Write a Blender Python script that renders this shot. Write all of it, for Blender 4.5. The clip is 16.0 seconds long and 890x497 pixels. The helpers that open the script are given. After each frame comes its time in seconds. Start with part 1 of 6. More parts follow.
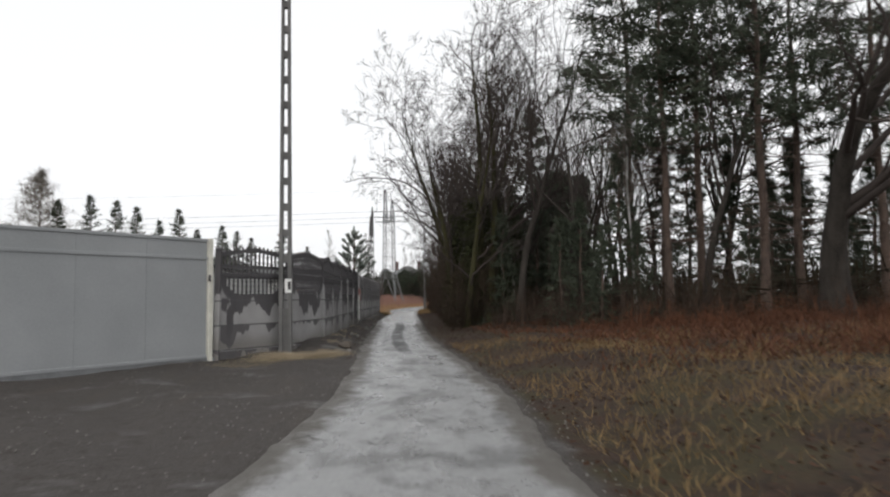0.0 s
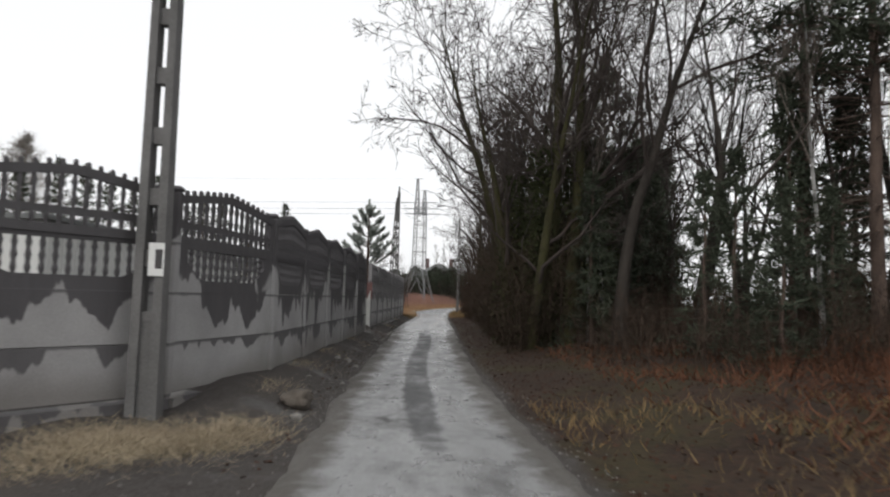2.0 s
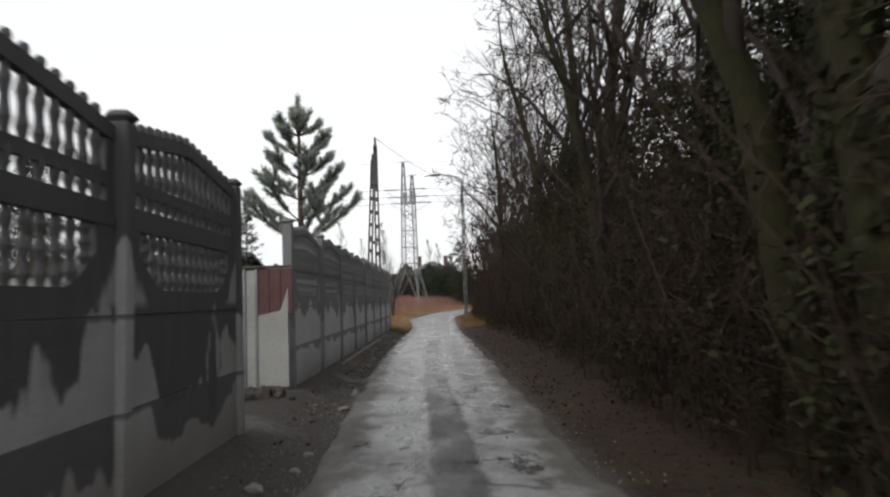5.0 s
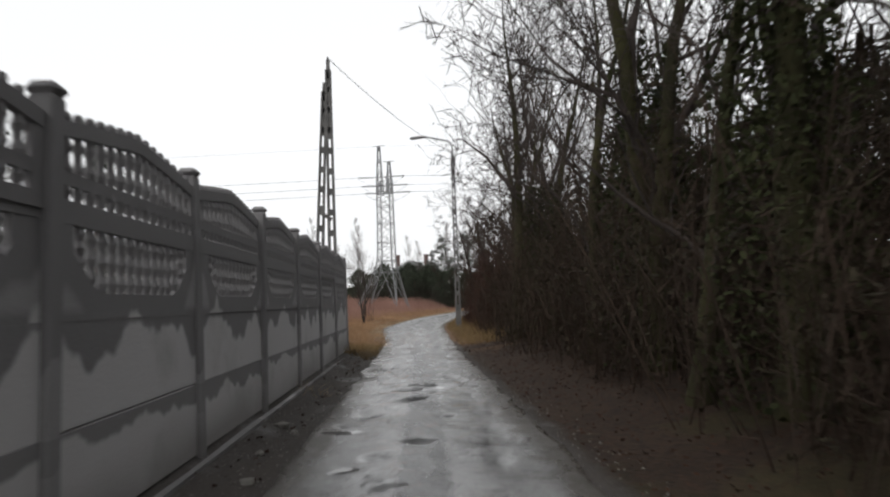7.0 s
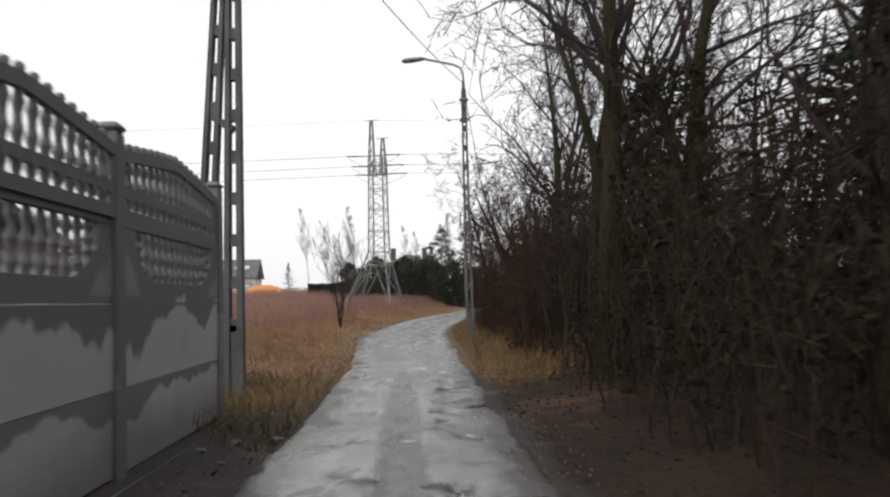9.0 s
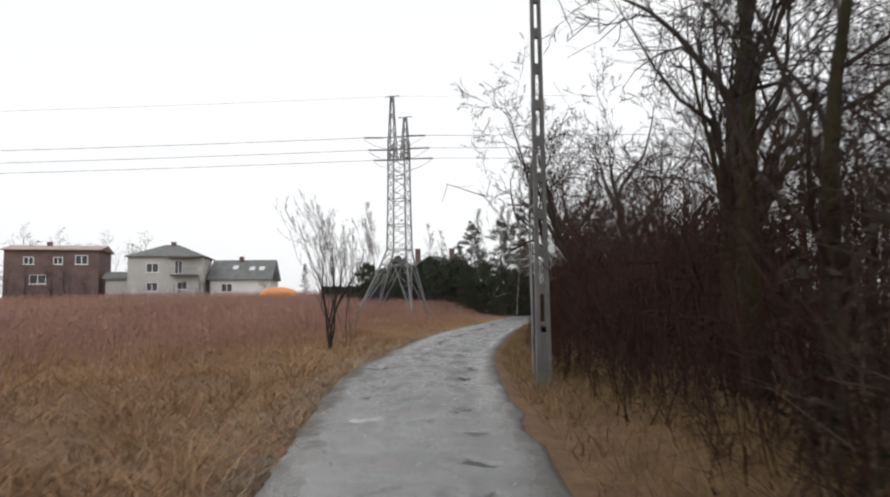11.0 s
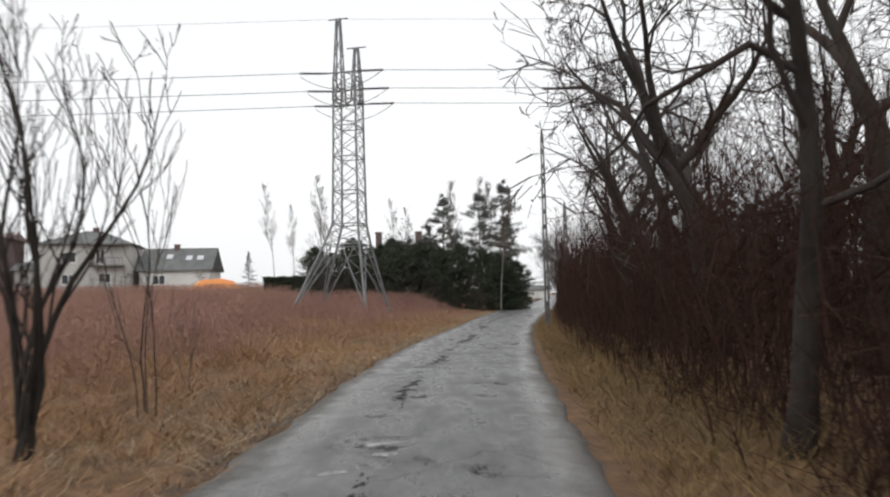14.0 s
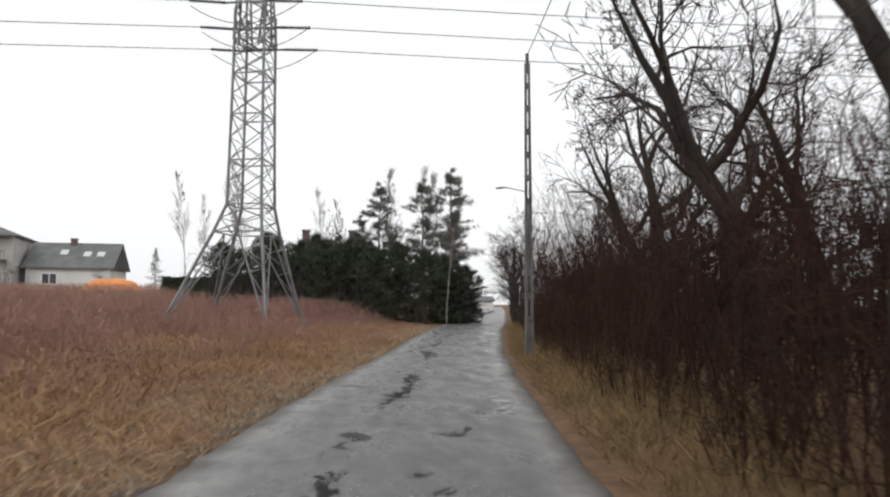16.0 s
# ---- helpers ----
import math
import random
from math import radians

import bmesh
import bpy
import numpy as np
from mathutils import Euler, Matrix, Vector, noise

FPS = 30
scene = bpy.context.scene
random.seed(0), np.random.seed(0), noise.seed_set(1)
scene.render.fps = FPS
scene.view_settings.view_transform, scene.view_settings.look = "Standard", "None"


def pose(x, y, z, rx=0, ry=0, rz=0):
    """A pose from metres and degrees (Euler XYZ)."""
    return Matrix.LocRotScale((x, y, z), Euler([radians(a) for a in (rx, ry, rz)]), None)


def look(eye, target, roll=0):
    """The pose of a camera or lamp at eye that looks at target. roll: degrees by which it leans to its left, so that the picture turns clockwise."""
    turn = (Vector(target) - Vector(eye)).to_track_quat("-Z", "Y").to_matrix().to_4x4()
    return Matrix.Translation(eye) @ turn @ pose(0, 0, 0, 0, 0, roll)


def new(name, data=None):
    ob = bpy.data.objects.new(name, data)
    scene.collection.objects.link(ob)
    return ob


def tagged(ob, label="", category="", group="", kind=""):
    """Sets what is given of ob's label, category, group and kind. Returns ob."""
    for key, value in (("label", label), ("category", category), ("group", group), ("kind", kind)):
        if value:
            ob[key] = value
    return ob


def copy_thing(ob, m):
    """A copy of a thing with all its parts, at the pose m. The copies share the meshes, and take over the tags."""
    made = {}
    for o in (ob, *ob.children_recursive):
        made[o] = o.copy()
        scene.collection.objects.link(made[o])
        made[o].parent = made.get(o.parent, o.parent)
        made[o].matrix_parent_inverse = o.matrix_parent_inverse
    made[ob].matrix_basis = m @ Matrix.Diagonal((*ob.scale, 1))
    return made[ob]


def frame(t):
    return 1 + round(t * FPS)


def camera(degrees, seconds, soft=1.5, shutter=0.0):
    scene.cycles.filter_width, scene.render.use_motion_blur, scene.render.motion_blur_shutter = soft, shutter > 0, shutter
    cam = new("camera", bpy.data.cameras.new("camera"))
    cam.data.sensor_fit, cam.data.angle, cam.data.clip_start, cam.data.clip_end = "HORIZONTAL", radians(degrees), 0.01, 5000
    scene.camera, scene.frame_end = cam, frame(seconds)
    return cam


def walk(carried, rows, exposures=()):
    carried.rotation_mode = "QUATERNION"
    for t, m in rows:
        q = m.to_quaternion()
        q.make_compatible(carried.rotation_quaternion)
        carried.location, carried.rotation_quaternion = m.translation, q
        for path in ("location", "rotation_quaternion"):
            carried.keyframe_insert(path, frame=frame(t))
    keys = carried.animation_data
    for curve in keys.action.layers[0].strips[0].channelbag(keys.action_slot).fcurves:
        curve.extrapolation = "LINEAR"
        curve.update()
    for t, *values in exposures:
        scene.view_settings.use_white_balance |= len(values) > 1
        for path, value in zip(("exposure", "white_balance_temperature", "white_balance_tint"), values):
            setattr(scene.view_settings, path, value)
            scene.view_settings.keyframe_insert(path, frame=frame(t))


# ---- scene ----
cam = camera(66.0, 16.0, soft=2.15, shutter=0.3)
PATH = [
    (0, (1.236, -8.27, 1.17), (1.319, -6.277, 1.312), -0.8),
    (0.5, (1.222, -6.03, 1.213), (1.258, -4.038, 1.377), 0.9),
    (1, (1.179, -3.834, 1.212), (1.215, -1.84, 1.368), 0.9),
    (1.5, (1.189, -1.644, 1.186), (1.201, 0.351, 1.322), 0.4),
    (2, (1.107, 0.621, 1.196), (1.097, 2.616, 1.339), 1.7),
    (2.5, (0.995, 2.858, 1.14), (0.962, 4.852, 1.288), 0.0),
    (3, (0.88, 5.105, 1.164), (0.852, 7.099, 1.314), 0.9),
    (3.5, (0.698, 7.41, 1.213), (0.635, 9.404, 1.347), 0.3),
    (3.7, (0.57, 8.36, 1.23), (0.528, 10.355, 1.363), 0.1),
    (5.8, (0.412, 17.961, 1.178), (0.434, 19.955, 1.33), -2.1),
    (6, (0.38, 18.881, 1.211), (0.402, 20.876, 1.346), -0.4),
    (6.5, (0.258, 21.44, 1.205), (0.297, 23.435, 1.341), -1.4),
    (7, (0.256, 23.839, 1.203), (0.338, 25.831, 1.353), -2.1),
    (7.5, (0.325, 26.132, 1.195), (0.378, 28.127, 1.332), -1.2),
    (8, (0.298, 28.352, 1.144), (0.37, 30.347, 1.27), -2.1),
    (8.5, (0.343, 30.736, 1.14), (0.42, 32.729, 1.288), -2.0),
    (9, (0.392, 33.063, 1.147), (0.478, 35.055, 1.292), -1.5),
    (9.2, (0.398, 34.005, 1.146), (0.468, 35.999, 1.283), -1.2),
    (11.3, (0.371, 43.738, 1.289), (0.377, 45.731, 1.451), -0.7),
    (11.5, (0.322, 44.692, 1.294), (0.334, 46.686, 1.449), -0.4),
    (12, (0.176, 47.003, 1.301), (0.169, 48.998, 1.436), -0.6),
    (12.5, (0.128, 49.091, 1.309), (0.108, 51.086, 1.453), -0.8),
    (13, (0.088, 51.307, 1.258), (0.096, 53.301, 1.413), -1.1),
    (13.5, (0.057, 53.613, 1.301), (0.136, 55.606, 1.455), -0.9),
    (14, (0.403, 55.669, 1.289), (0.512, 57.661, 1.425), -1.3),
    (14.5, (0.412, 57.895, 1.199), (0.634, 59.877, 1.348), -0.7),
    (15, (0.457, 60.209, 1.198), (0.707, 62.188, 1.343), -1.1),
    (15.5, (0.864, 62.605, 1.219), (1.119, 64.582, 1.381), 0.0),
    (16, (1.231, 65.114, 1.267), (1.513, 67.087, 1.43), 0.1),
]
walk(cam, [(t, look(eye, target, roll)) for t, eye, target, roll in PATH])

# ---------------------------------------------------------------- light
world = bpy.data.worlds.new("overcast")
scene.world = world
world.use_nodes = True
wn, wl = world.node_tree.nodes, world.node_tree.links
sky = wn.new("ShaderNodeTexSky")
sky.sky_type = "NISHITA"
sky.sun_disc = False
sky.sun_elevation, sky.sun_rotation = radians(38), radians(200)
sky.air_density, sky.dust_density, sky.ozone_density = 1.0, 4.0, 1.0
cloud = wn.new("ShaderNodeHueSaturation")
cloud.inputs["Saturation"].default_value = 0.10
wl.new(sky.outputs[0], cloud.inputs["Color"])
veil = wn.new("ShaderNodeMix")
veil.data_type = "RGBA"
veil.inputs[0].default_value = 0.72
veil.inputs[7].default_value = (9.82, 9.9, 10.05, 1)
wl.new(cloud.outputs[0], veil.inputs[6])
wl.new(veil.outputs[2], wn["Background"].inputs["Color"])
wn["Background"].inputs["Strength"].default_value = 0.125

sun_data = bpy.data.lights.new("sun", "SUN")
sun_data.energy, sun_data.angle, sun_data.color = 0.5, radians(25), (1.0, 0.96, 0.9)
sun = new("sun", sun_data)
sun.matrix_world = look((-20, -40, 40), (0, 0, 0))


# ---------------------------------------------------------------- materials
def material(name, dark, light, scale=3.0, fine=40.0, rough=0.85, bump=0.3, vary=0.0, island=0.0, stretch=(1, 1, 1), metal=0.0, spec=0.5):
    """A two-scale noise surface in world coordinates; vary: by object, island: by piece of the mesh."""
    m = bpy.data.materials.new(name)
    m.use_nodes = True
    n, l = m.node_tree.nodes, m.node_tree.links
    b = n["Principled BSDF"]
    geo = n.new("ShaderNodeNewGeometry")
    sc = n.new("ShaderNodeVectorMath")
    sc.operation = "MULTIPLY"
    sc.inputs[1].default_value = stretch
    l.new(geo.outputs["Position"], sc.inputs[0])
    big = n.new("ShaderNodeTexNoise")
    big.inputs["Scale"].default_value, big.inputs["Detail"].default_value = scale, 4
    small = n.new("ShaderNodeTexNoise")
    small.inputs["Scale"].default_value, small.inputs["Detail"].default_value = fine, 3
    l.new(sc.outputs[0], big.inputs["Vector"]), l.new(sc.outputs[0], small.inputs["Vector"])
    add = n.new("ShaderNodeMath")
    add.operation = "MULTIPLY_ADD"
    l.new(small.outputs[0], add.inputs[0])
    add.inputs[1].default_value = 0.45
    l.new(big.outputs[0], add.inputs[2])
    value = add.outputs[0]
    for amount, node, socket in ((vary, "ShaderNodeObjectInfo", "Random"), (island, "ShaderNodeNewGeometry", "Random Per Island")):
        if amount:
            r = n.new(node)
            k = n.new("ShaderNodeMath")
            k.operation = "MULTIPLY_ADD"
            l.new(r.outputs[socket], k.inputs[0])
            k.inputs[1].default_value = amount
            l.new(value, k.inputs[2])
            value = k.outputs[0]
    span = n.new("ShaderNodeMapRange")
    l.new(value, span.inputs[0])
    span.inputs[1].default_value, span.inputs[2].default_value = 0.42, 1.02 + vary + island
    mix = n.new("ShaderNodeMix")
    mix.data_type = "RGBA"
    l.new(span.outputs[0], mix.inputs[0])
    mix.inputs[6].default_value, mix.inputs[7].default_value = (*dark, 1), (*light, 1)
    l.new(mix.outputs[2], b.inputs["Base Color"])
    b.inputs["Roughness"].default_value, b.inputs["Metallic"].default_value = rough, metal
    b.inputs["Specular IOR Level"].default_value = spec
    if bump:
        bp = n.new("ShaderNodeBump")
        bp.inputs["Strength"].default_value, bp.inputs["Distance"].default_value = bump, 0.02
        l.new(small.outputs[0], bp.inputs["Height"])
        l.new(bp.outputs[0], b.inputs["Normal"])
    return m


def nodes_of(m):
    return m.node_tree.nodes, m.node_tree.links, m.node_tree.nodes["Principled BSDF"]


def math_node(n, l, op, a, b=None, c=None, clamp=False):
    k = n.new("ShaderNodeMath")
    k.operation, k.use_clamp = op, clamp
    for i, v in enumerate((a, b, c)):
        if v is None:
            continue
        if isinstance(v, (int, float)):
            k.inputs[i].default_value = v
        else:
            l.new(v, k.inputs[i])
    return k.outputs[0]


def noise_node(n, l, vector, scale, detail=3.0, rough=0.5):
    k = n.new("ShaderNodeTexNoise")
    k.inputs["Scale"].default_value, k.inputs["Detail"].default_value, k.inputs["Roughness"].default_value = scale, detail, rough
    l.new(vector, k.inputs["Vector"])
    return k.outputs[0]


def blend(n, l, factor, a, b):
    k = n.new("ShaderNodeMix")
    k.data_type = "RGBA"
    l.new(factor, k.inputs[0]) if not isinstance(factor, float) else None
    for i, v in ((6, a), (7, b)):
        if isinstance(v, tuple):
            k.inputs[i].default_value = (*v, 1)
        else:
            l.new(v, k.inputs[i])
    return k.outputs[2]


def scaled(n, l, vector, by):
    k = n.new("ShaderNodeVectorMath")
    k.operation = "MULTIPLY"
    k.inputs[1].default_value = by
    l.new(vector, k.inputs[0])
    return k.outputs[0]


def fence_concrete(name, dry=0.0, corners=False):
    """Grey cast concrete: soaked, algae-dark upper courses with dry corners beside the posts, and hard-edged drips
    hanging from each panel joint; less so on the second fence, whose tones are also paled for haze.
    """
    m = material(name, (0.2, 0.195, 0.195), (0.36, 0.353, 0.35), 1.6, 45, 0.9, 0.16, vary=0.16)
    n, l, b = nodes_of(m)
    geo = n.new("ShaderNodeNewGeometry")
    p = geo.outputs["Position"]
    sep = n.new("ShaderNodeSeparateXYZ")
    l.new(p, sep.inputs[0])
    second_fence = math_node(n, l, "MULTIPLY_ADD", sep.outputs["Y"], 1.0, -21.0, clamp=True)
    drip = noise_node(n, l, scaled(n, l, p, (2.1, 2.1, 0.7)), 1.0, 2.5, 0.5)
    fine = noise_node(n, l, scaled(n, l, p, (9, 9, 1.6)), 1.0, 4, 0.65)
    bay = noise_node(n, l, scaled(n, l, p, (0.55, 0.55, 0.9)), 1.0, 2, 0.5)
    shift = math_node(n, l, "MULTIPLY_ADD", drip, 3.4, -1.7)
    shift = math_node(n, l, "MULTIPLY_ADD", fine, 0.55, math_node(n, l, "ADD", shift, -0.275))
    shift = math_node(n, l, "MULTIPLY_ADD", bay, 1.1, math_node(n, l, "ADD", shift, -0.55))
    shift = math_node(n, l, "MULTIPLY_ADD", second_fence, 0.9 * dry - 0.12, math_node(n, l, "MULTIPLY", math_node(n, l, "ADD", shift, -dry), math_node(n, l, "MULTIPLY_ADD", second_fence, -0.62, 1.0)))
    top = math_node(n, l, "ADD", sep.outputs["Z"], math_node(n, l, "MULTIPLY", shift, 0.75))
    top = math_node(n, l, "MULTIPLY_ADD", top, 26.0, -25.0, clamp=True)
    course = math_node(n, l, "FRACT", math_node(n, l, "MULTIPLY_ADD", sep.outputs["Z"], 2.0, -0.34))
    seam = math_node(n, l, "MULTIPLY_ADD", math_node(n, l, "MULTIPLY_ADD", fine, 0.1, course), 22.0, -21.3, clamp=True)
    course = math_node(n, l, "ADD", course, math_node(n, l, "MULTIPLY", shift, 0.75))
    course = math_node(n, l, "MULTIPLY_ADD", course, 18.0, -12.8, clamp=True)
    wet = math_node(n, l, "MAXIMUM", top, math_node(n, l, "MULTIPLY", course, 0.9))
    wet = math_node(n, l, "MAXIMUM", wet, math_node(n, l, "MULTIPLY", seam, 0.8))
    wet = math_node(n, l, "MULTIPLY", wet, math_node(n, l, "MULTIPLY_ADD", second_fence, -0.2, 1.0))
    if dry:
        wet = math_node(n, l, "MAXIMUM", wet, math_node(n, l, "MULTIPLY", second_fence, 0.6))
    if corners:
        along = n.new("ShaderNodeTexCoord")
        local = n.new("ShaderNodeSeparateXYZ")
        l.new(along.outputs["Object"], local.inputs[0])
        out = math_node(n, l, "ABSOLUTE", math_node(n, l, "ADD", local.outputs["X"], -1.0))
        rise = math_node(n, l, "MULTIPLY_ADD", sep.outputs["Z"], -0.8, math_node(n, l, "MULTIPLY_ADD", drip, 0.5, math_node(n, l, "MULTIPLY_ADD", fine, 0.12, out)))
        spared = math_node(n, l, "MULTIPLY_ADD", rise, 16.0, -0.5, clamp=True)
        spared = math_node(n, l, "MULTIPLY", spared, math_node(n, l, "MULTIPLY_ADD", sep.outputs["Z"], 20.0, -23.8, clamp=True))
        wet = math_node(n, l, "MULTIPLY", wet, math_node(n, l, "MULTIPLY_ADD", math_node(n, l, "MULTIPLY", spared, math_node(n, l, "MULTIPLY_ADD", second_fence, -0.6, 1.0)), -0.85, 1.0))
    clean = b.inputs["Base Color"].links[0].from_socket
    # the haze over the further fence is put into its colour as paler concrete
    clean = blend(n, l, math_node(n, l, "MULTIPLY", second_fence, 0.8), clean, (0.55, 0.537, 0.54))
    # mud splashed up from the lane
    low = math_node(n, l, "MULTIPLY_ADD", math_node(n, l, "MULTIPLY_ADD", bay, -0.6, sep.outputs["Z"]), -3.0, 0.75, clamp=True)
    clean = blend(n, l, math_node(n, l, "MULTIPLY", low, 0.55), clean, (0.12, 0.105, 0.09))
    algae = math_node(n, l, "MULTIPLY_ADD", noise_node(n, l, p, 1.3, 5, 0.6), 5.0, -2.7, clamp=True)
    clean = blend(n, l, math_node(n, l, "MULTIPLY", algae, 0.35), clean, (0.15, 0.155, 0.125))
    soak = blend(n, l, fine, (0.046, 0.043, 0.046), (0.088, 0.083, 0.086))
    # its soaked tone is lifted for the same haze
    soak = blend(n, l, math_node(n, l, "MULTIPLY", second_fence, 0.6), soak, (0.135, 0.13, 0.133))
    l.new(blend(n, l, wet, clean, soak), b.inputs["Base Color"])
    l.new(math_node(n, l, "MULTIPLY_ADD", wet, -0.2, 0.92), b.inputs["Roughness"])
    return m


def asphalt():
    """Old patched asphalt: worn grey stone, dark bitumen patches, cracks, wet hollows, dirt at the edges."""
    m = material("asphalt", (0.088, 0.088, 0.088), (0.172, 0.172, 0.171), 0.7, 70, 0.6, 0.7, stretch=(1.2, 0.7, 1))
    n, l, b = nodes_of(m)
    geo = n.new("ShaderNodeNewGeometry")
    p = geo.outputs["Position"]
    sep = n.new("ShaderNodeSeparateXYZ")
    l.new(p, sep.inputs[0])
    bend = n.new("ShaderNodeVectorMath")
    bend.operation = "ADD"
    warp = n.new("ShaderNodeTexNoise")
    warp.inputs["Scale"].default_value, warp.inputs["Detail"].default_value = 2.6, 5
    l.new(p, warp.inputs["Vector"])
    l.new(scaled(n, l, warp.outputs["Color"], (0.9, 0.9, 0)), bend.inputs[1])
    l.new(p, bend.inputs[0])
    cell = n.new("ShaderNodeTexVoronoi")
    cell.feature = "DISTANCE_TO_EDGE"
    cell.inputs["Scale"].default_value = 0.9
    l.new(bend.outputs[0], cell.inputs["Vector"])
    crack = math_node(n, l, "MULTIPLY_ADD", cell.outputs["Distance"], -60.0, 1.2, clamp=True)
    where = noise_node(n, l, p, 0.4, 3)
    crack = math_node(n, l, "MULTIPLY", crack, math_node(n, l, "MULTIPLY_ADD", where, 9.0, -4.4, clamp=True))
    # bitumen patches: long blots, sharper in the walled part of the lane
    patch = noise_node(n, l, scaled(n, l, p, (1.2, 0.8, 1)), 1.0, 6, 0.66)
    patch = math_node(n, l, "MULTIPLY_ADD", patch, 12.0, -6.1, clamp=True)
    blot = noise_node(n, l, scaled(n, l, p, (2.8, 2.0, 1)), 1.0, 5, 0.7)
    blot = math_node(n, l, "MULTIPLY_ADD", blot, 14.0, -8.0, clamp=True)
    speck = noise_node(n, l, p, 55, 3, 0.7)
    stones = noise_node(n, l, p, 190, 2)
    base = b.inputs["Base Color"].links[0].from_socket
    # the walled stretch: a paler surface, with its wet sky sheen put into the colour
    old = math_node(n, l, "MULTIPLY_ADD", math_node(n, l, "MULTIPLY_ADD", where, 14.0, sep.outputs["Y"]), -0.12, 6.7, clamp=True)
    base = blend(n, l, math_node(n, l, "MULTIPLY", old, 0.7), base, (0.335, 0.337, 0.34))
    col = blend(n, l, math_node(n, l, "MULTIPLY", patch, math_node(n, l, "MULTIPLY_ADD", old, 0.4, 0.2)), base, (0.062, 0.061, 0.06))
    col = blend(n, l, math_node(n, l, "MULTIPLY", blot, math_node(n, l, "MULTIPLY_ADD", old, 0.38, 0.07)), col, (0.04, 0.039, 0.038))
    col = blend(n, l, math_node(n, l, "MULTIPLY_ADD", speck, 1.8, -0.75, clamp=True), col, (0.075, 0.074, 0.072))
    col = blend(n, l, math_node(n, l, "MULTIPLY_ADD", stones, 3.4, -1.9, clamp=True), col, (0.26, 0.258, 0.25))
    col = blend(n, l, math_node(n, l, "MULTIPLY", crack, 0.85), col, (0.02, 0.019, 0.018))
    edge = n.new("ShaderNodeAttribute")
    edge.attribute_name = "edge"
    dirt = math_node(n, l, "ADD", edge.outputs["Fac"], math_node(n, l, "MULTIPLY_ADD", noise_node(n, l, p, 2.3, 5, 0.65), 1.1, -0.55))
    dirt = math_node(n, l, "MULTIPLY_ADD", dirt, 3.0, -1.0, clamp=True)
    col = blend(n, l, math_node(n, l, "MULTIPLY", dirt, 0.9), col, (0.07, 0.062, 0.052))
    # darker strip with ragged edges along the middle of the lane
    seam = n.new("ShaderNodeAttribute")
    seam.attribute_name = "seam"
    mid_strip = math_node(n, l, "ADD", seam.outputs["Fac"], math_node(n, l, "MULTIPLY_ADD", noise_node(n, l, p, 3.0, 5, 0.6), 0.9, -0.45))
    mid_strip = math_node(n, l, "MULTIPLY_ADD", mid_strip, 4.0, -1.6, clamp=True)
    col = blend(n, l, math_node(n, l, "MULTIPLY", mid_strip, 0.85), col, (0.05, 0.05, 0.051))
    pit = n.new("ShaderNodeAttribute")
    pit.attribute_name = "pit"
    ragged = math_node(n, l, "MULTIPLY_ADD", noise_node(n, l, p, 11.0, 5, 0.75), 3.4, -1.75)
    hollow = math_node(n, l, "MULTIPLY_ADD", math_node(n, l, "ADD", pit.outputs["Fac"], ragged), 6.0, -2.4, clamp=True)
    col = blend(n, l, math_node(n, l, "MULTIPLY", hollow, 0.68), col, (0.028, 0.027, 0.026))
    rim = n.new("ShaderNodeAttribute")
    rim.attribute_name = "rim"
    worn = math_node(n, l, "MULTIPLY_ADD", noise_node(n, l, p, 1.7, 4, 0.6), 2.4, -0.6, clamp=True)
    col = blend(n, l, math_node(n, l, "MULTIPLY", math_node(n, l, "MULTIPLY", rim.outputs["Fac"], worn), 0.75), col, (0.30, 0.295, 0.285))
    split = n.new("ShaderNodeAttribute")
    split.attribute_name = "crack"
    tear = math_node(n, l, "ADD", split.outputs["Fac"], math_node(n, l, "MULTIPLY_ADD", noise_node(n, l, scaled(n, l, p, (1, 0.6, 1)), 7.0, 5, 0.75), 3.4, -1.65))
    tear = math_node(n, l, "MULTIPLY", math_node(n, l, "MULTIPLY_ADD", tear, 8.0, -5.0, clamp=True), math_node(n, l, "GREATER_THAN", split.outputs["Fac"], 0.05))
    col = blend(n, l, math_node(n, l, "MULTIPLY", tear, 0.9), col, (0.016, 0.0155, 0.015))
    pool = n.new("ShaderNodeAttribute")
    pool.attribute_name = "pool"
    water = math_node(n, l, "ADD", pool.outputs["Fac"], math_node(n, l, "MULTIPLY_ADD", noise_node(n, l, p, 6.0, 5, 0.65), 1.6, -0.8))
    water = math_node(n, l, "MULTIPLY_ADD", water, 6.0, -2.6, clamp=True)
    col = blend(n, l, math_node(n, l, "MULTIPLY", water, 0.7), col, (0.05, 0.047, 0.043))
    l.new(col, b.inputs["Base Color"])
    damp = noise_node(n, l, scaled(n, l, p, (1.6, 0.6, 1)), 1.4, 5, 0.6)
    damp = math_node(n, l, "MULTIPLY_ADD", damp, -4.0, 2.5, clamp=True)
    rough = math_node(n, l, "MULTIPLY_ADD", damp, 0.42, 0.19)
    rough = math_node(n, l, "MULTIPLY_ADD", dirt, 0.3, math_node(n, l, "MULTIPLY_ADD", mid_strip, 0.15, rough))
    crumbled = math_node(n, l, "MAXIMUM", hollow, tear)
    l.new(math_node(n, l, "MAXIMUM", math_node(n, l, "MULTIPLY_ADD", crumbled, -0.4, 0.5), math_node(n, l, "MULTIPLY", water, 0.5)), b.inputs["Specular IOR Level"])
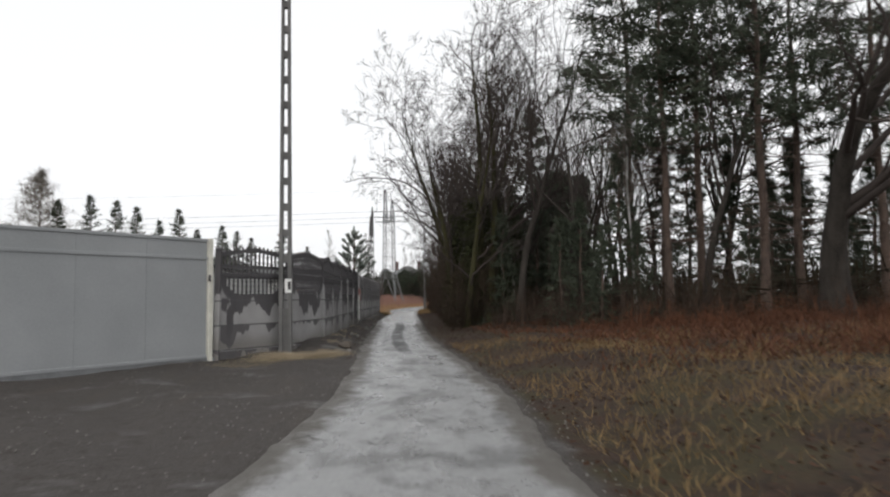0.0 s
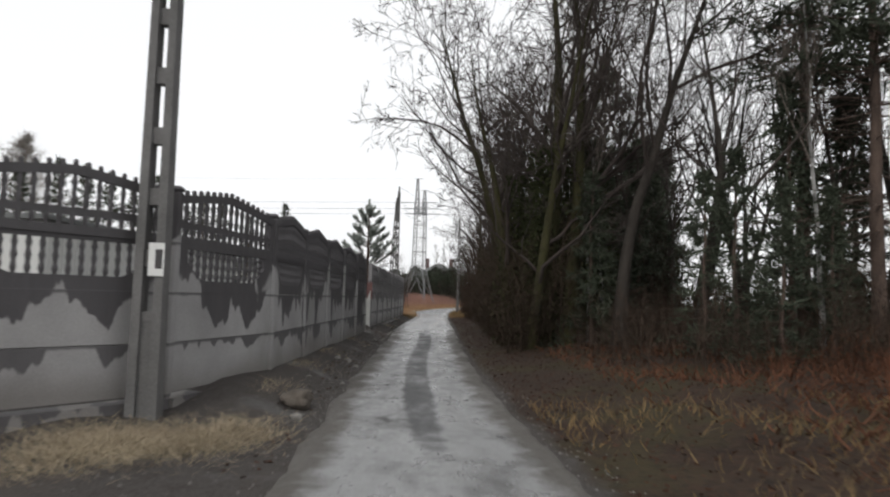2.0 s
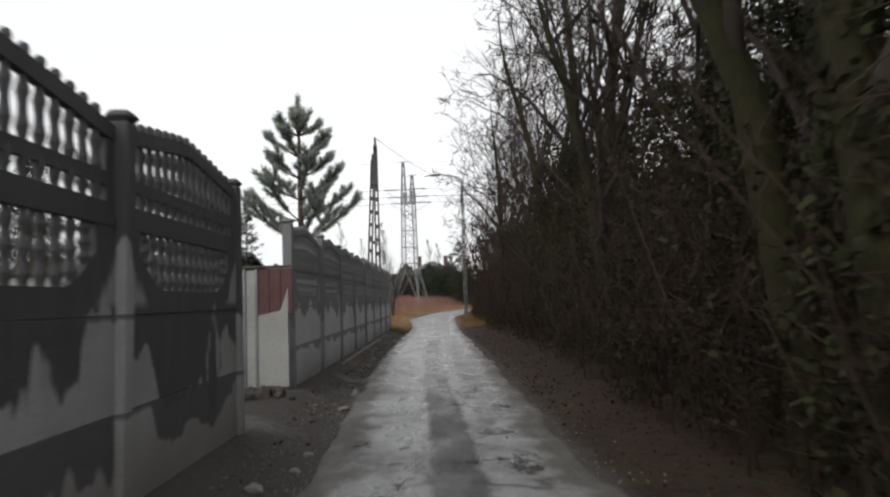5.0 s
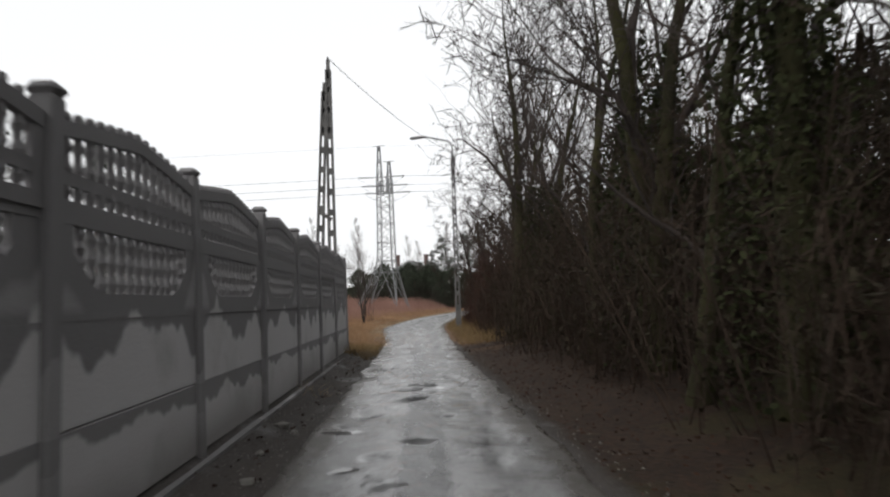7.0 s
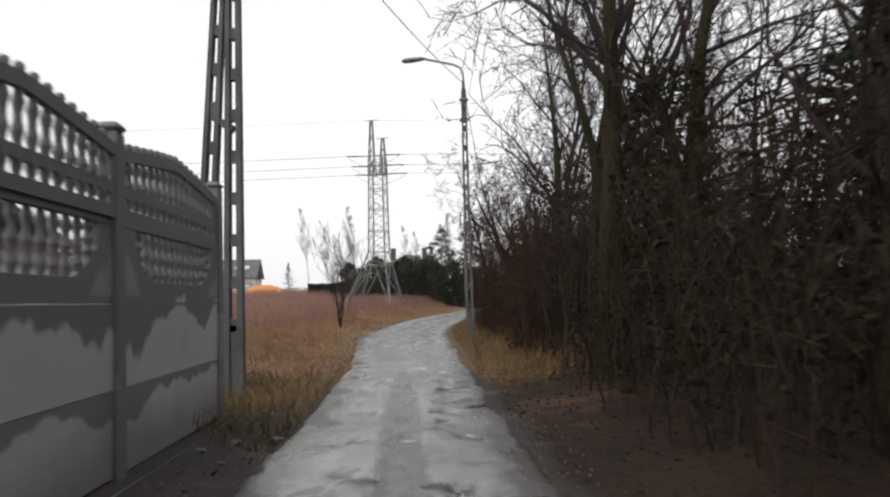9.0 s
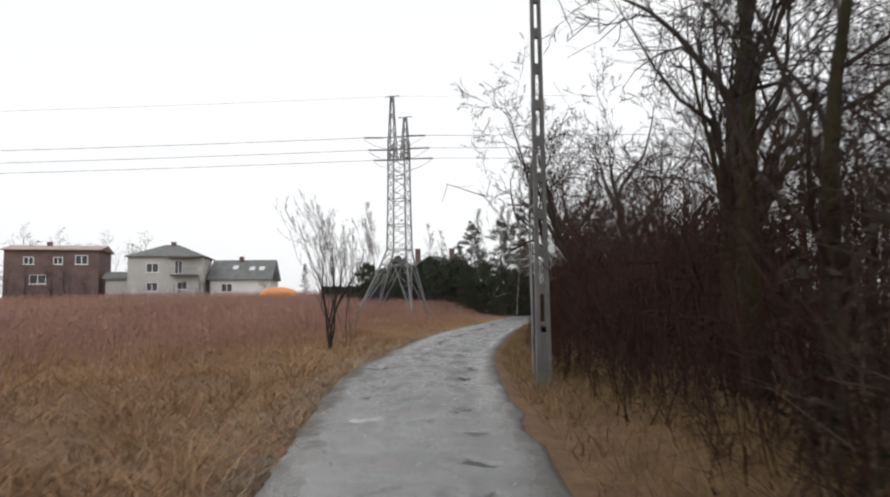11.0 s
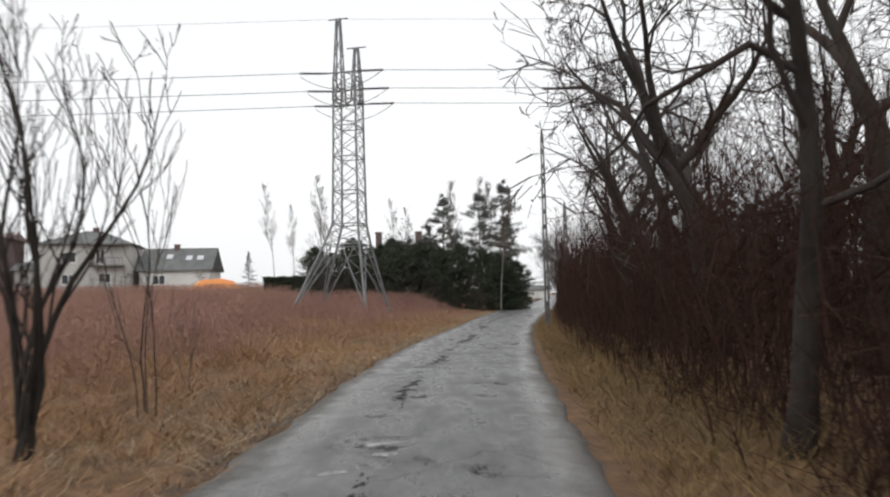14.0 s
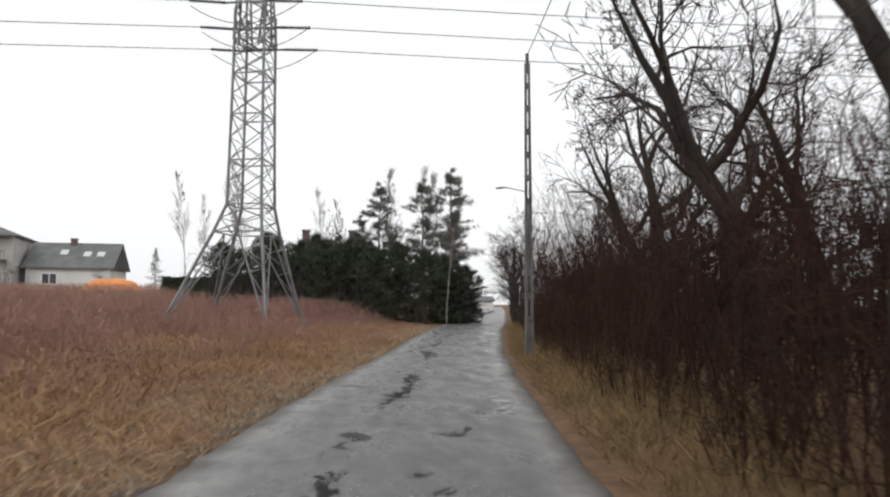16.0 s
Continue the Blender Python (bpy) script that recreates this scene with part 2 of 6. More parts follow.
    sheen = math_node(n, l, "MULTIPLY", math_node(n, l, "MULTIPLY_ADD", sep.outputs["Y"], 0.12, -2.4, clamp=True), math_node(n, l, "MULTIPLY_ADD", sep.outputs["Y"], -0.12, 6.6, clamp=True))
    rough = math_node(n, l, "MULTIPLY_ADD", sheen, -0.38, rough, clamp=True)
    rough = math_node(n, l, "MULTIPLY_ADD", crumbled, 0.3, rough, clamp=True)
    rough = math_node(n, l, "MULTIPLY_ADD", water, -1.5, rough, clamp=True)
    l.new(math_node(n, l, "MAXIMUM", rough, 0.04), b.inputs["Roughness"])
    bp = [k for k in n if k.type == "BUMP"][0]
    both = math_node(n, l, "MULTIPLY_ADD", stones, 0.5, speck)
    lumps = noise_node(n, l, scaled(n, l, p, (1, 0.8, 1)), 4.5, 4, 0.6)
    both = math_node(n, l, "MULTIPLY_ADD", lumps, 1.8, both)
    both = math_node(n, l, "MULTIPLY_ADD", tear, -1.6, math_node(n, l, "MULTIPLY_ADD", hollow, -1.0, both))
    l.new(math_node(n, l, "MULTIPLY_ADD", crack, -1.0, both), bp.inputs["Height"])
    l.new(math_node(n, l, "MULTIPLY_ADD", water, -0.5, math_node(n, l, "MULTIPLY_ADD", sheen, -0.24, 0.5), clamp=True), bp.inputs["Strength"])
    bp.inputs["Distance"].default_value = 0.014
    return m


def soil():
    """Ground under the plants: wet leaf mould under the trees, dead thatch in the field, mud beside the lane, some moss."""
    m = material("soil", (0.018, 0.012, 0.008), (0.046, 0.03, 0.02), 0.9, 28, 0.9, 0.8)
    n, l, b = nodes_of(m)
    geo = n.new("ShaderNodeNewGeometry")
    p = geo.outputs["Position"]
    sep = n.new("ShaderNodeSeparateXYZ")
    l.new(p, sep.inputs[0])
    col = b.inputs["Base Color"].links[0].from_socket
    # single fallen leaves, each cell its own brown
    leaf = n.new("ShaderNodeTexVoronoi")
    leaf.inputs["Scale"].default_value = 19.0
    l.new(p, leaf.inputs["Vector"])
    hue = n.new("ShaderNodeSeparateXYZ")
    l.new(leaf.outputs["Color"], hue.inputs[0])
    pale = math_node(n, l, "MULTIPLY_ADD", hue.outputs[0], 2.4, -1.2, clamp=True)
    col = blend(n, l, math_node(n, l, "MULTIPLY", pale, 0.75), col, (0.046, 0.026, 0.017))
    dark = math_node(n, l, "MULTIPLY_ADD", hue.outputs[1], 3.0, -1.9, clamp=True)
    col = blend(n, l, math_node(n, l, "MULTIPLY", dark, 0.8), col, (0.015, 0.011, 0.009))
    moss = noise_node(n, l, p, 0.7, 5, 0.6)
    moss = math_node(n, l, "MULTIPLY_ADD", moss, 9.0, -4.25, clamp=True)
    moss = math_node(n, l, "MULTIPLY", moss, math_node(n, l, "LESS_THAN", sep.outputs["Y"], 30.0))
    col = blend(n, l, math_node(n, l, "MULTIPLY", moss, 0.4), col, (0.045, 0.043, 0.016))
    edge = math_node(n, l, "MULTIPLY_ADD", noise_node(n, l, p, 0.35, 5, 0.65), 24.0, sep.outputs["Y"])
    field = math_node(n, l, "MULTIPLY_ADD", edge, 0.3, -16.2, clamp=True)
    straw = noise_node(n, l, scaled(n, l, p, (3, 3, 1)), 1.0, 7, 0.75)
    col = blend(n, l, math_node(n, l, "MULTIPLY", field, math_node(n, l, "MULTIPLY_ADD", straw, 2.4, -0.45, clamp=True)), col, (0.19, 0.112, 0.062))
    # mud and grit strip beside the asphalt, and the apron before the gate
    side = n.new("ShaderNodeAttribute")
    side.attribute_name = "beside"
    grime = noise_node(n, l, p, 1.8, 6, 0.7)
    mud = math_node(n, l, "ADD", side.outputs["Fac"], math_node(n, l, "MULTIPLY_ADD", grime, 1.2, -0.6))
    mud = math_node(n, l, "MULTIPLY_ADD", mud, 3.0, -0.9, clamp=True)
    grit = noise_node(n, l, p, 60, 3, 0.7)
    grit = blend(n, l, math_node(n, l, "MULTIPLY_ADD", grit, 3.0, -1.1, clamp=True), (0.033, 0.029, 0.027), (0.086, 0.078, 0.072))
    clod = noise_node(n, l, p, 7.0, 6, 0.75)
    grit = blend(n, l, math_node(n, l, "MULTIPLY_ADD", clod, 5.0, -2.5, clamp=True), grit, (0.034, 0.028, 0.024))
    rut = noise_node(n, l, scaled(n, l, p, (1.6, 0.35, 1)), 1.0, 5, 0.6)
    grit = blend(n, l, math_node(n, l, "MULTIPLY_ADD", rut, 6.0, -3.1, clamp=True), grit, (0.06, 0.052, 0.046))
    col = blend(n, l, mud, col, grit)
    wet = math_node(n, l, "MULTIPLY_ADD", noise_node(n, l, p, 0.9, 5, 0.6), 9.0, -5.0, clamp=True)
    wet = math_node(n, l, "MULTIPLY", wet, mud)
    col = blend(n, l, math_node(n, l, "MULTIPLY", wet, 0.6), col, (0.032, 0.029, 0.027))
    l.new(col, b.inputs["Base Color"])
    l.new(math_node(n, l, "MULTIPLY_ADD", wet, 0.3, 0.2), b.inputs["Specular IOR Level"])
    l.new(math_node(n, l, "MULTIPLY_ADD", wet, -0.35, 0.9), b.inputs["Roughness"])
    return m


FENCE = fence_concrete("fence_concrete")
FENCE_PANEL = fence_concrete("panel_concrete", corners=True)
FENCE_POST = fence_concrete("post_concrete", 0.5)
ASPHALT = asphalt()
SOIL = soil()
POLE = material("pole_concrete", (0.075, 0.073, 0.071), (0.175, 0.17, 0.166), 2.0, 40, 0.9, 0.25)
GATE_PAINT = material("gate_paint", (0.245, 0.255, 0.26), (0.325, 0.335, 0.34), 0.8, 30, 0.5, 0.06)
POST_PAINT = material("post_paint", (0.45, 0.44, 0.38), (0.72, 0.70, 0.62), 3.0, 30, 0.6, 0.1)
WHITE_SHEET = material("white_sheet", (0.27, 0.27, 0.255), (0.42, 0.42, 0.40), 1.5, 25, 0.5, 0.05)
BROWN_BOARD = material("brown_board", (0.07, 0.03, 0.028), (0.13, 0.06, 0.055), 2, 30, 0.7, 0.2)
BARK = material("bark", (0.018, 0.015, 0.013), (0.058, 0.05, 0.043), 4, 30, 0.95, 0.8, stretch=(1, 1, 0.3), spec=0.2)
MOSSY = material("mossy_bark", (0.017, 0.015, 0.011), (0.056, 0.053, 0.022), 1.6, 16, 0.95, 0.9, stretch=(1, 1, 0.5), spec=0.2)
TWIG = material("twig", (0.028, 0.022, 0.02), (0.072, 0.059, 0.052), 2, 20, 0.9, 0, island=0.3, spec=0.2)
PALE_TWIG = material("willow_twig", (0.06, 0.05, 0.043), (0.15, 0.125, 0.105), 2, 20, 0.9, 0, island=0.3)
BIRCH_BARK = material("birch_bark", (0.05, 0.048, 0.045), (0.46, 0.45, 0.43), 2.4, 11, 0.8, 0.3, stretch=(0.6, 0.6, 1.8))
PINE_BARK = material("pine_bark", (0.05, 0.036, 0.03), (0.13, 0.09, 0.07), 5, 30, 0.95, 0.8, stretch=(1, 1, 0.4))
NEEDLES = material("needles", (0.026, 0.032, 0.022), (0.07, 0.083, 0.055), 1.2, 20, 0.7, 0, island=0.3, spec=0.2)
# greyer and paler than NEEDLES: distance haze over the clump put into the colour
HAZED_SCOTS = material("scots_pine_needles", (0.055, 0.06, 0.054), (0.14, 0.147, 0.128), 1.2, 20, 0.7, 0, island=0.3)
PINE_NEEDLES = material("pine_needles", (0.24, 0.27, 0.24), (0.46, 0.49, 0.45), 1.2, 20, 0.6, 0, island=0.3)
def translucent(m, share):
    """Let light through thin needles."""
    n, l, b = nodes_of(m)
    through_leaf = n.new("ShaderNodeBsdfTranslucent")
    l.new(b.inputs["Base Color"].links[0].from_socket, through_leaf.inputs["Color"])
    both = n.new("ShaderNodeMixShader")
    both.inputs[0].default_value = share
    l.new(b.outputs[0], both.inputs[1])
    l.new(through_leaf.outputs[0], both.inputs[2])
    l.new(both.outputs[0], n["Material Output"].inputs["Surface"])


translucent(PINE_NEEDLES, 0.5)
LARCH_TWIG = material("larch_twig", (0.15, 0.135, 0.12), (0.28, 0.255, 0.23), 1.2, 20, 0.9, 0, island=0.3)
STRAW = material("straw", (0.13, 0.07, 0.037), (0.47, 0.29, 0.15), 0.22, 3.0, 0.85, 0, island=0.4)
VERGE = material("verge_grass", (0.06, 0.045, 0.018), (0.29, 0.185, 0.078), 0.5, 4.0, 0.85, 0, island=0.5)
PALE_STRAW = material("pale_straw", (0.19, 0.15, 0.095), (0.44, 0.36, 0.25), 0.5, 4.0, 0.85, 0, island=0.5)
WEED = material("dead_weed", (0.18, 0.1, 0.082), (0.40, 0.232, 0.182), 0.16, 2.0, 0.9, 0, island=0.3)
BRACKEN = material("bracken", (0.036, 0.018, 0.012), (0.15, 0.063, 0.033), 0.6, 5.0, 0.9, 0, island=0.5, spec=0.2)
LITTER = material("leaf_litter", (0.022, 0.014, 0.01), (0.08, 0.043, 0.028), 0.6, 5.0, 0.9, 0, island=0.5, spec=0.2)
THICKET = material("thicket_twig", (0.016, 0.009, 0.007), (0.062, 0.029, 0.02), 0.5, 6, 0.9, 0, island=0.4, spec=0.2)
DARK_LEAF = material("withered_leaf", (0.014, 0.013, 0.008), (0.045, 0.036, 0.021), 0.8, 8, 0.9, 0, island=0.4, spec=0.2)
IVY = material("ivy_leaf", (0.016, 0.02, 0.009), (0.05, 0.054, 0.024), 0.8, 8, 0.95, 0, island=0.4, spec=0.15)
BRUSH = material("undergrowth_twig", (0.02, 0.014, 0.011), (0.07, 0.048, 0.034), 0.5, 6, 0.9, 0, island=0.4, spec=0.2)
STEEL = material("galvanised_steel", (0.14, 0.145, 0.15), (0.26, 0.265, 0.27), 3, 30, 0.55, 0, metal=0.3)
WIRE = material("wire", (0.09, 0.09, 0.095), (0.13, 0.13, 0.135), 3, 30, 0.5, 0, metal=0.5)
INSULATOR = material("insulator", (0.03, 0.03, 0.03), (0.06, 0.05, 0.05), 3, 30, 0.3, 0)
RENDER_WALL = material("house_render", (0.36, 0.35, 0.335), (0.50, 0.49, 0.47), 0.4, 12, 0.9, 0.1)
PALE_WALL = material("pale_render", (0.52, 0.52, 0.50), (0.66, 0.66, 0.64), 0.4, 12, 0.9, 0.1)
BRICK_WALL = material("dark_brick", (0.10, 0.066, 0.062), (0.17, 0.115, 0.106), 0.6, 14, 0.9, 0.2)
ROOF_GREY = material("grey_roof", (0.09, 0.095, 0.095), (0.17, 0.175, 0.17), 0.8, 14, 0.8, 0.2)
ROOF_RED = material("faded_red_roof", (0.30, 0.21, 0.2), (0.46, 0.36, 0.34), 0.8, 14, 0.7, 0.2)
WHITE_FRAME = material("white_frame", (0.68, 0.68, 0.67), (0.78, 0.78, 0.77), 2, 20, 0.5, 0)
ORANGE = material("orange_sheet", (0.55, 0.17, 0.04), (0.75, 0.30, 0.09), 0.8, 10, 0.6, 0.1)
RUBBLE = material("rubble", (0.10, 0.095, 0.088), (0.24, 0.23, 0.21), 4, 30, 0.95, 0.6, vary=0.4)
EARTH = material("trodden_earth", (0.05, 0.042, 0.034), (0.125, 0.105, 0.086), 5, 40, 0.95, 0.8)
SOIL_LUMP = material("earth_lump", (0.02, 0.017, 0.015), (0.07, 0.062, 0.055), 4, 30, 0.95, 0.8)
LAMP_GREY = material("lamp_housing", (0.20, 0.20, 0.205), (0.32, 0.32, 0.325), 3, 30, 0.5, 0)
WHITE_SIGN = material("white_plate", (0.62, 0.62, 0.60), (0.74, 0.74, 0.72), 6, 30, 0.5, 0)
SKYLIGHT = material("coated_roof_glass", (0.62, 0.64, 0.66), (0.72, 0.74, 0.76), 2, 20, 0.12, 0, metal=0.9)
GLASS = bpy.data.materials.new("window_glass")
GLASS.use_nodes = True
GLASS.node_tree.nodes["Principled BSDF"].inputs["Base Color"].default_value = (0.03, 0.035, 0.04, 1)
GLASS.node_tree.nodes["Principled BSDF"].inputs["Roughness"].default_value = 0.06


# ---------------------------------------------------------------- building blocks
def part(name, bm, mat, parent=None, label="", smooth=False):
    me = bpy.data.meshes.new(name)
    bm.to_mesh(me)
    bm.free()
    me.materials.append(mat)
    if smooth:
        me.shade_smooth()
    ob = new(name, me)
    ob.parent = parent
    return tagged(ob, label)


def share(name, me, parent, m):
    ob = new(name, me)
    ob.parent = parent
    ob.matrix_basis = m
    return ob


def empty(name, x, y, z=0.0, rz=0.0):
    ob = new(name)
    ob.matrix_basis = pose(x, y, z, 0, 0, rz)
    return ob


def box(bm, x0, x1, y0, y1, z0, z1, bevel=0.0):
    made = bmesh.ops.create_cube(bm, size=1.0, matrix=Matrix.LocRotScale(((x0 + x1) / 2, (y0 + y1) / 2, (z0 + z1) / 2), None, (x1 - x0, y1 - y0, z1 - z0)))
    if bevel:
        edges = list({e for v in made["verts"] for e in v.link_edges})
        bmesh.ops.bevel(bm, geom=edges, offset=bevel, segments=1, affect="EDGES")
    return bm


def bar(bm, p, q, w, d=None):
    """A square-section bar between two points."""
    p, q = Vector(p), Vector(q)
    turn = (q - p).to_track_quat("Z", "Y").to_matrix().to_4x4()
    m = Matrix.Translation((p + q) / 2) @ turn @ Matrix.Diagonal((w, d or w, (q - p).length, 1))
    bmesh.ops.create_cube(bm, size=1.0, matrix=m)


def lathe(bm, rings, sides, at=(0, 0, 0)):
    """A turned solid from (radius, z) rings."""
    rows = []
    for r, z in rings:
        rows.append([bm.verts.new((at[0] + r * math.cos(2 * math.pi * k / sides), at[1] + r * math.sin(2 * math.pi * k / sides), at[2] + z)) for k in range(sides)])
    for a, b in zip(rows, rows[1:]):
        for k in range(sides):
            bm.faces.new((a[k], a[(k + 1) % sides], b[(k + 1) % sides], b[k]))
    bm.faces.new(rows[0][::-1])
    bm.faces.new(rows[-1])


def mesh_from(name, verts, faces, mat, parent=None, label="", smooth=False):
    """One mesh from arrays; faces: an (n, 3) or (n, 4) array."""
    verts, faces = np.asarray(verts, np.float32), np.asarray(faces, np.int32)
    me = bpy.data.meshes.new(name)
    me.vertices.add(len(verts))
    me.vertices.foreach_set("co", verts.ravel())
    k = faces.shape[1]
    me.loops.add(faces.size)
    me.loops.foreach_set("vertex_index", faces.ravel())
    me.polygons.add(len(faces))
    me.polygons.foreach_set("loop_start", np.arange(0, faces.size, k, dtype=np.int32))
    me.update(calc_edges=True)
    me.materials.append(mat)
    if smooth:
        me.shade_smooth()
    ob = new(name, me)
    ob.parent = parent
    return tagged(ob, label)


class Tubes:
    """Collects tapering tubes and flat strips as quads."""

    def __init__(self):
        self.v, self.f, self.n = [], [], 0

    def tube(self, pts, radii, sides):
        pts = np.asarray(pts, float)
        d = np.gradient(pts, axis=0)
        d /= np.linalg.norm(d, axis=1, keepdims=True) + 1e-9
        ref = np.array([1.0, 0.3, 0.1]) if abs(d[0][0]) < 0.8 else np.array([0.1, 1.0, 0.3])
        a = np.cross(d, ref)
        a /= np.linalg.norm(a, axis=1, keepdims=True) + 1e-9
        b = np.cross(d, a)
        ang = np.arange(sides) * 2 * np.pi / sides
        ring = a[:, None] * np.cos(ang)[None, :, None] + b[:, None] * np.sin(ang)[None, :, None]
        v = pts[:, None] + ring * np.asarray(radii)[:, None, None]
        m = len(pts)
        i = np.arange(m - 1)[:, None] * sides + np.arange(sides)[None]
        j = np.arange(m - 1)[:, None] * sides + (np.arange(sides)[None] + 1) % sides
        f = np.stack([i, j, j + sides, i + sides], -1).reshape(-1, 4) + self.n
        self.v.append(v.reshape(-1, 3)), self.f.append(f)
        self.n += m * sides

    def strips(self, base, tip, width, end=0.25):
        """Many thin blades at once, from base to tip points."""
        base, tip, width = np.asarray(base, float), np.asarray(tip, float), np.asarray(width, float).reshape(-1, 1)
        d = tip - base
        side = np.cross(d, np.random.normal(size=d.shape))
        side /= np.linalg.norm(side, axis=1, keepdims=True) + 1e-9
        side *= width / 2
        v = np.stack([base - side, base + side, tip + side * end, tip - side * end], 1)
        f = np.arange(4 * len(base)).reshape(-1, 4) + self.n
        self.v.append(v.reshape(-1, 3)), self.f.append(f)
        self.n += 4 * len(base)

    def object(self, name, mat, parent=None, label="", smooth=False):
        return mesh_from(name, np.concatenate(self.v), np.concatenate(self.f), mat, parent, label, smooth)


# ---------------------------------------------------------------- the lane's line and the lie of the land
EDGE_Y = [-60, -14, -8, -4, 0, 5, 8, 13, 20, 28, 34, 40, 45, 50, 54, 57, 60, 66, 70, 74, 77, 83, 90, 100, 111, 200, 420]
EDGE_L = [-3.0, -1.2, -0.4, 0.0, 0.22, 0.08, -0.1, -0.28, -0.5, -0.78, -0.76, -0.7, -0.747, -1.125, -1.39, -1.37, -1.13, -0.61, -0.15, 0.47, 1.02, 2.22, 3.47, 5.47, 7.67, 27.77, 77.27]
EDGE_R = [2.6, 2.5, 2.4, 2.25, 2.3, 2.05, 1.8, 1.57, 1.43, 1.38, 1.28, 1.14, 1.193, 1.245, 1.33, 1.46, 1.70, 2.48, 3.06, 3.73, 4.23, 5.37, 6.97, 9.22, 12.07, 32.77, 82.27]


def lane(y):
    return np.interp(y, EDGE_Y, EDGE_L), np.interp(y, EDGE_Y, EDGE_R)


def step(v, a, b):
    t = np.clip((v - a) / (b - a), 0, 1)
    return t * t * (3 - 2 * t)


def land(x, y):
    """Height of the ground beside the lane."""
    x, y = np.asarray(x, float), np.asarray(y, float)
    left, right = lane(y)
    dl, dr = left - x, x - right
    field = 0.0285 * np.clip(y - 50, 0, 115) * step(dl, 1, 26)
    bank = 0.22 * step(dr, 0.3, 2.5) + 0.25 * step(dr, 3, 14)
    kerb = 0.20 * step(dl, 0.15, 0.75) * (1 - step(y, 38.5, 41.5)) * step(y, 6, 9)
    swell = 0.05 * np.sin(0.9 * x + 1.1 * np.sin(0.5 * y)) * np.sin(0.8 * y + x * 0.4) * step(dl, 0.6, 2.5) * step(y, 44, 50)
    bumps = swell + 0.05 * np.sin(x * 1.7 + np.sin(y * 0.9)) * np.sin(y * 1.3 + 0.7 * x) + 0.03 * np.sin(3.1 * x + 2.2 * y)
    away = step(np.maximum(dl, dr), 0.2, 2.0)
    return field + bank + kerb + bumps * away - 0.015


# ---------------------------------------------------------------- ground and road
def spaced(*runs):
    out = []
    for a, b, d in runs:
        out += list(np.arange(a, b, d))
    return np.array(out + [runs[-1][1]])


def build_ground():
    ys = spaced((-400, -60, 40), (-60, -14, 4), (-14, 90, 0.5), (90, 180, 2), (180, 500, 20), (500, 3000, 250))
    off = spaced((0, 0.3, 0.1), (0.3, 3, 0.3), (3, 12, 1.0), (12, 80, 4), (80, 400, 40), (400, 2600, 275))
    left, right = lane(ys)
    cols, flags = [], []
    for o in off[::-1]:
        cols.append(left - o), flags.append(1)
    for k in (0.12, 0.5, 0.88):
        cols.append(left + k * (right - left)), flags.append(0)
    for o in off:
        cols.append(right + o), flags.append(1)
    x = np.stack(cols, 1)
    y = np.repeat(ys[:, None], x.shape[1], 1)
    z = land(x, y)
    inside = np.array(flags) == 0
    z[:, inside] = -0.16
    v = np.stack([x, y, z], -1).reshape(-1, 3)
    w = x.shape[1]
    i = np.arange(len(ys) - 1)[:, None] * w + np.arange(w - 1)[None]
    f = np.stack([i, i + 1, i + w + 1, i + w], -1).reshape(-1, 4)
    ob = mesh_from("ground", v, f, SOIL, smooth=True)
    beside = np.where(inside, 1.0, 0.0)[None] + np.zeros_like(x)
    dl, dr = left[:, None] - x, x - right[:, None]
    beside = np.maximum(beside, np.clip(1.15 - np.maximum(dl, 0) / 0.8, 0, 1) * (dr < 0))
    beside = np.maximum(beside, np.clip(0.8 - np.maximum(dr, 0) / 0.45, 0, 1) * (dl < 0))
    apron = (dl > 0) * (1 - step(y, 7, 9)) * step(y, -30, -20)
    yard = (dl > 0) * (1 - step(y, 40.5, 42.5))
    beside = np.maximum(np.maximum(beside, apron), yard) * (1 - 0.55 * step(y, 42, 45))
    layer = ob.data.attributes.new("beside", "FLOAT", "POINT")
    layer.data.foreach_set("value", beside.astype(np.float32).ravel())
    tagged(ob, "bare soil with leaf mould, mud and moss beside the lane", "ground", kind="structure")


# shallow water standing in the lane: x, y, half width, half length
POOLS = [(0.13, 61.9, 0.42, 0.16), (0.11, 61.45, 0.14, 0.12), (0.05, 61.05, 0.2, 0.13), (-0.13, 60.8, 0.16, 0.1), (-0.6, 50.1, 0.24, 0.2),
         (3.25, 74.0, 0.12, 0.3), (0.12, 37.2, 0.1, 0.1), (-0.41, 30.45, 0.24, 0.14), (-0.31, 28.9, 0.2, 0.12), (0.43, 33.28, 0.22, 0.16), (-0.19, 33.05, 0.24, 0.1),
         (-0.37, 37.34, 0.2, 0.08), (-0.3, 36.05, 0.16, 0.06), (-0.16, 58.0, 0.26, 0.14), (-0.18, 53.0, 0.12, 0.08), (-0.45, 52.65, 0.16, 0.08), (0.89, 56.3, 0.16, 0.08), (-0.2, 26.4, 0.16, 0.14)]
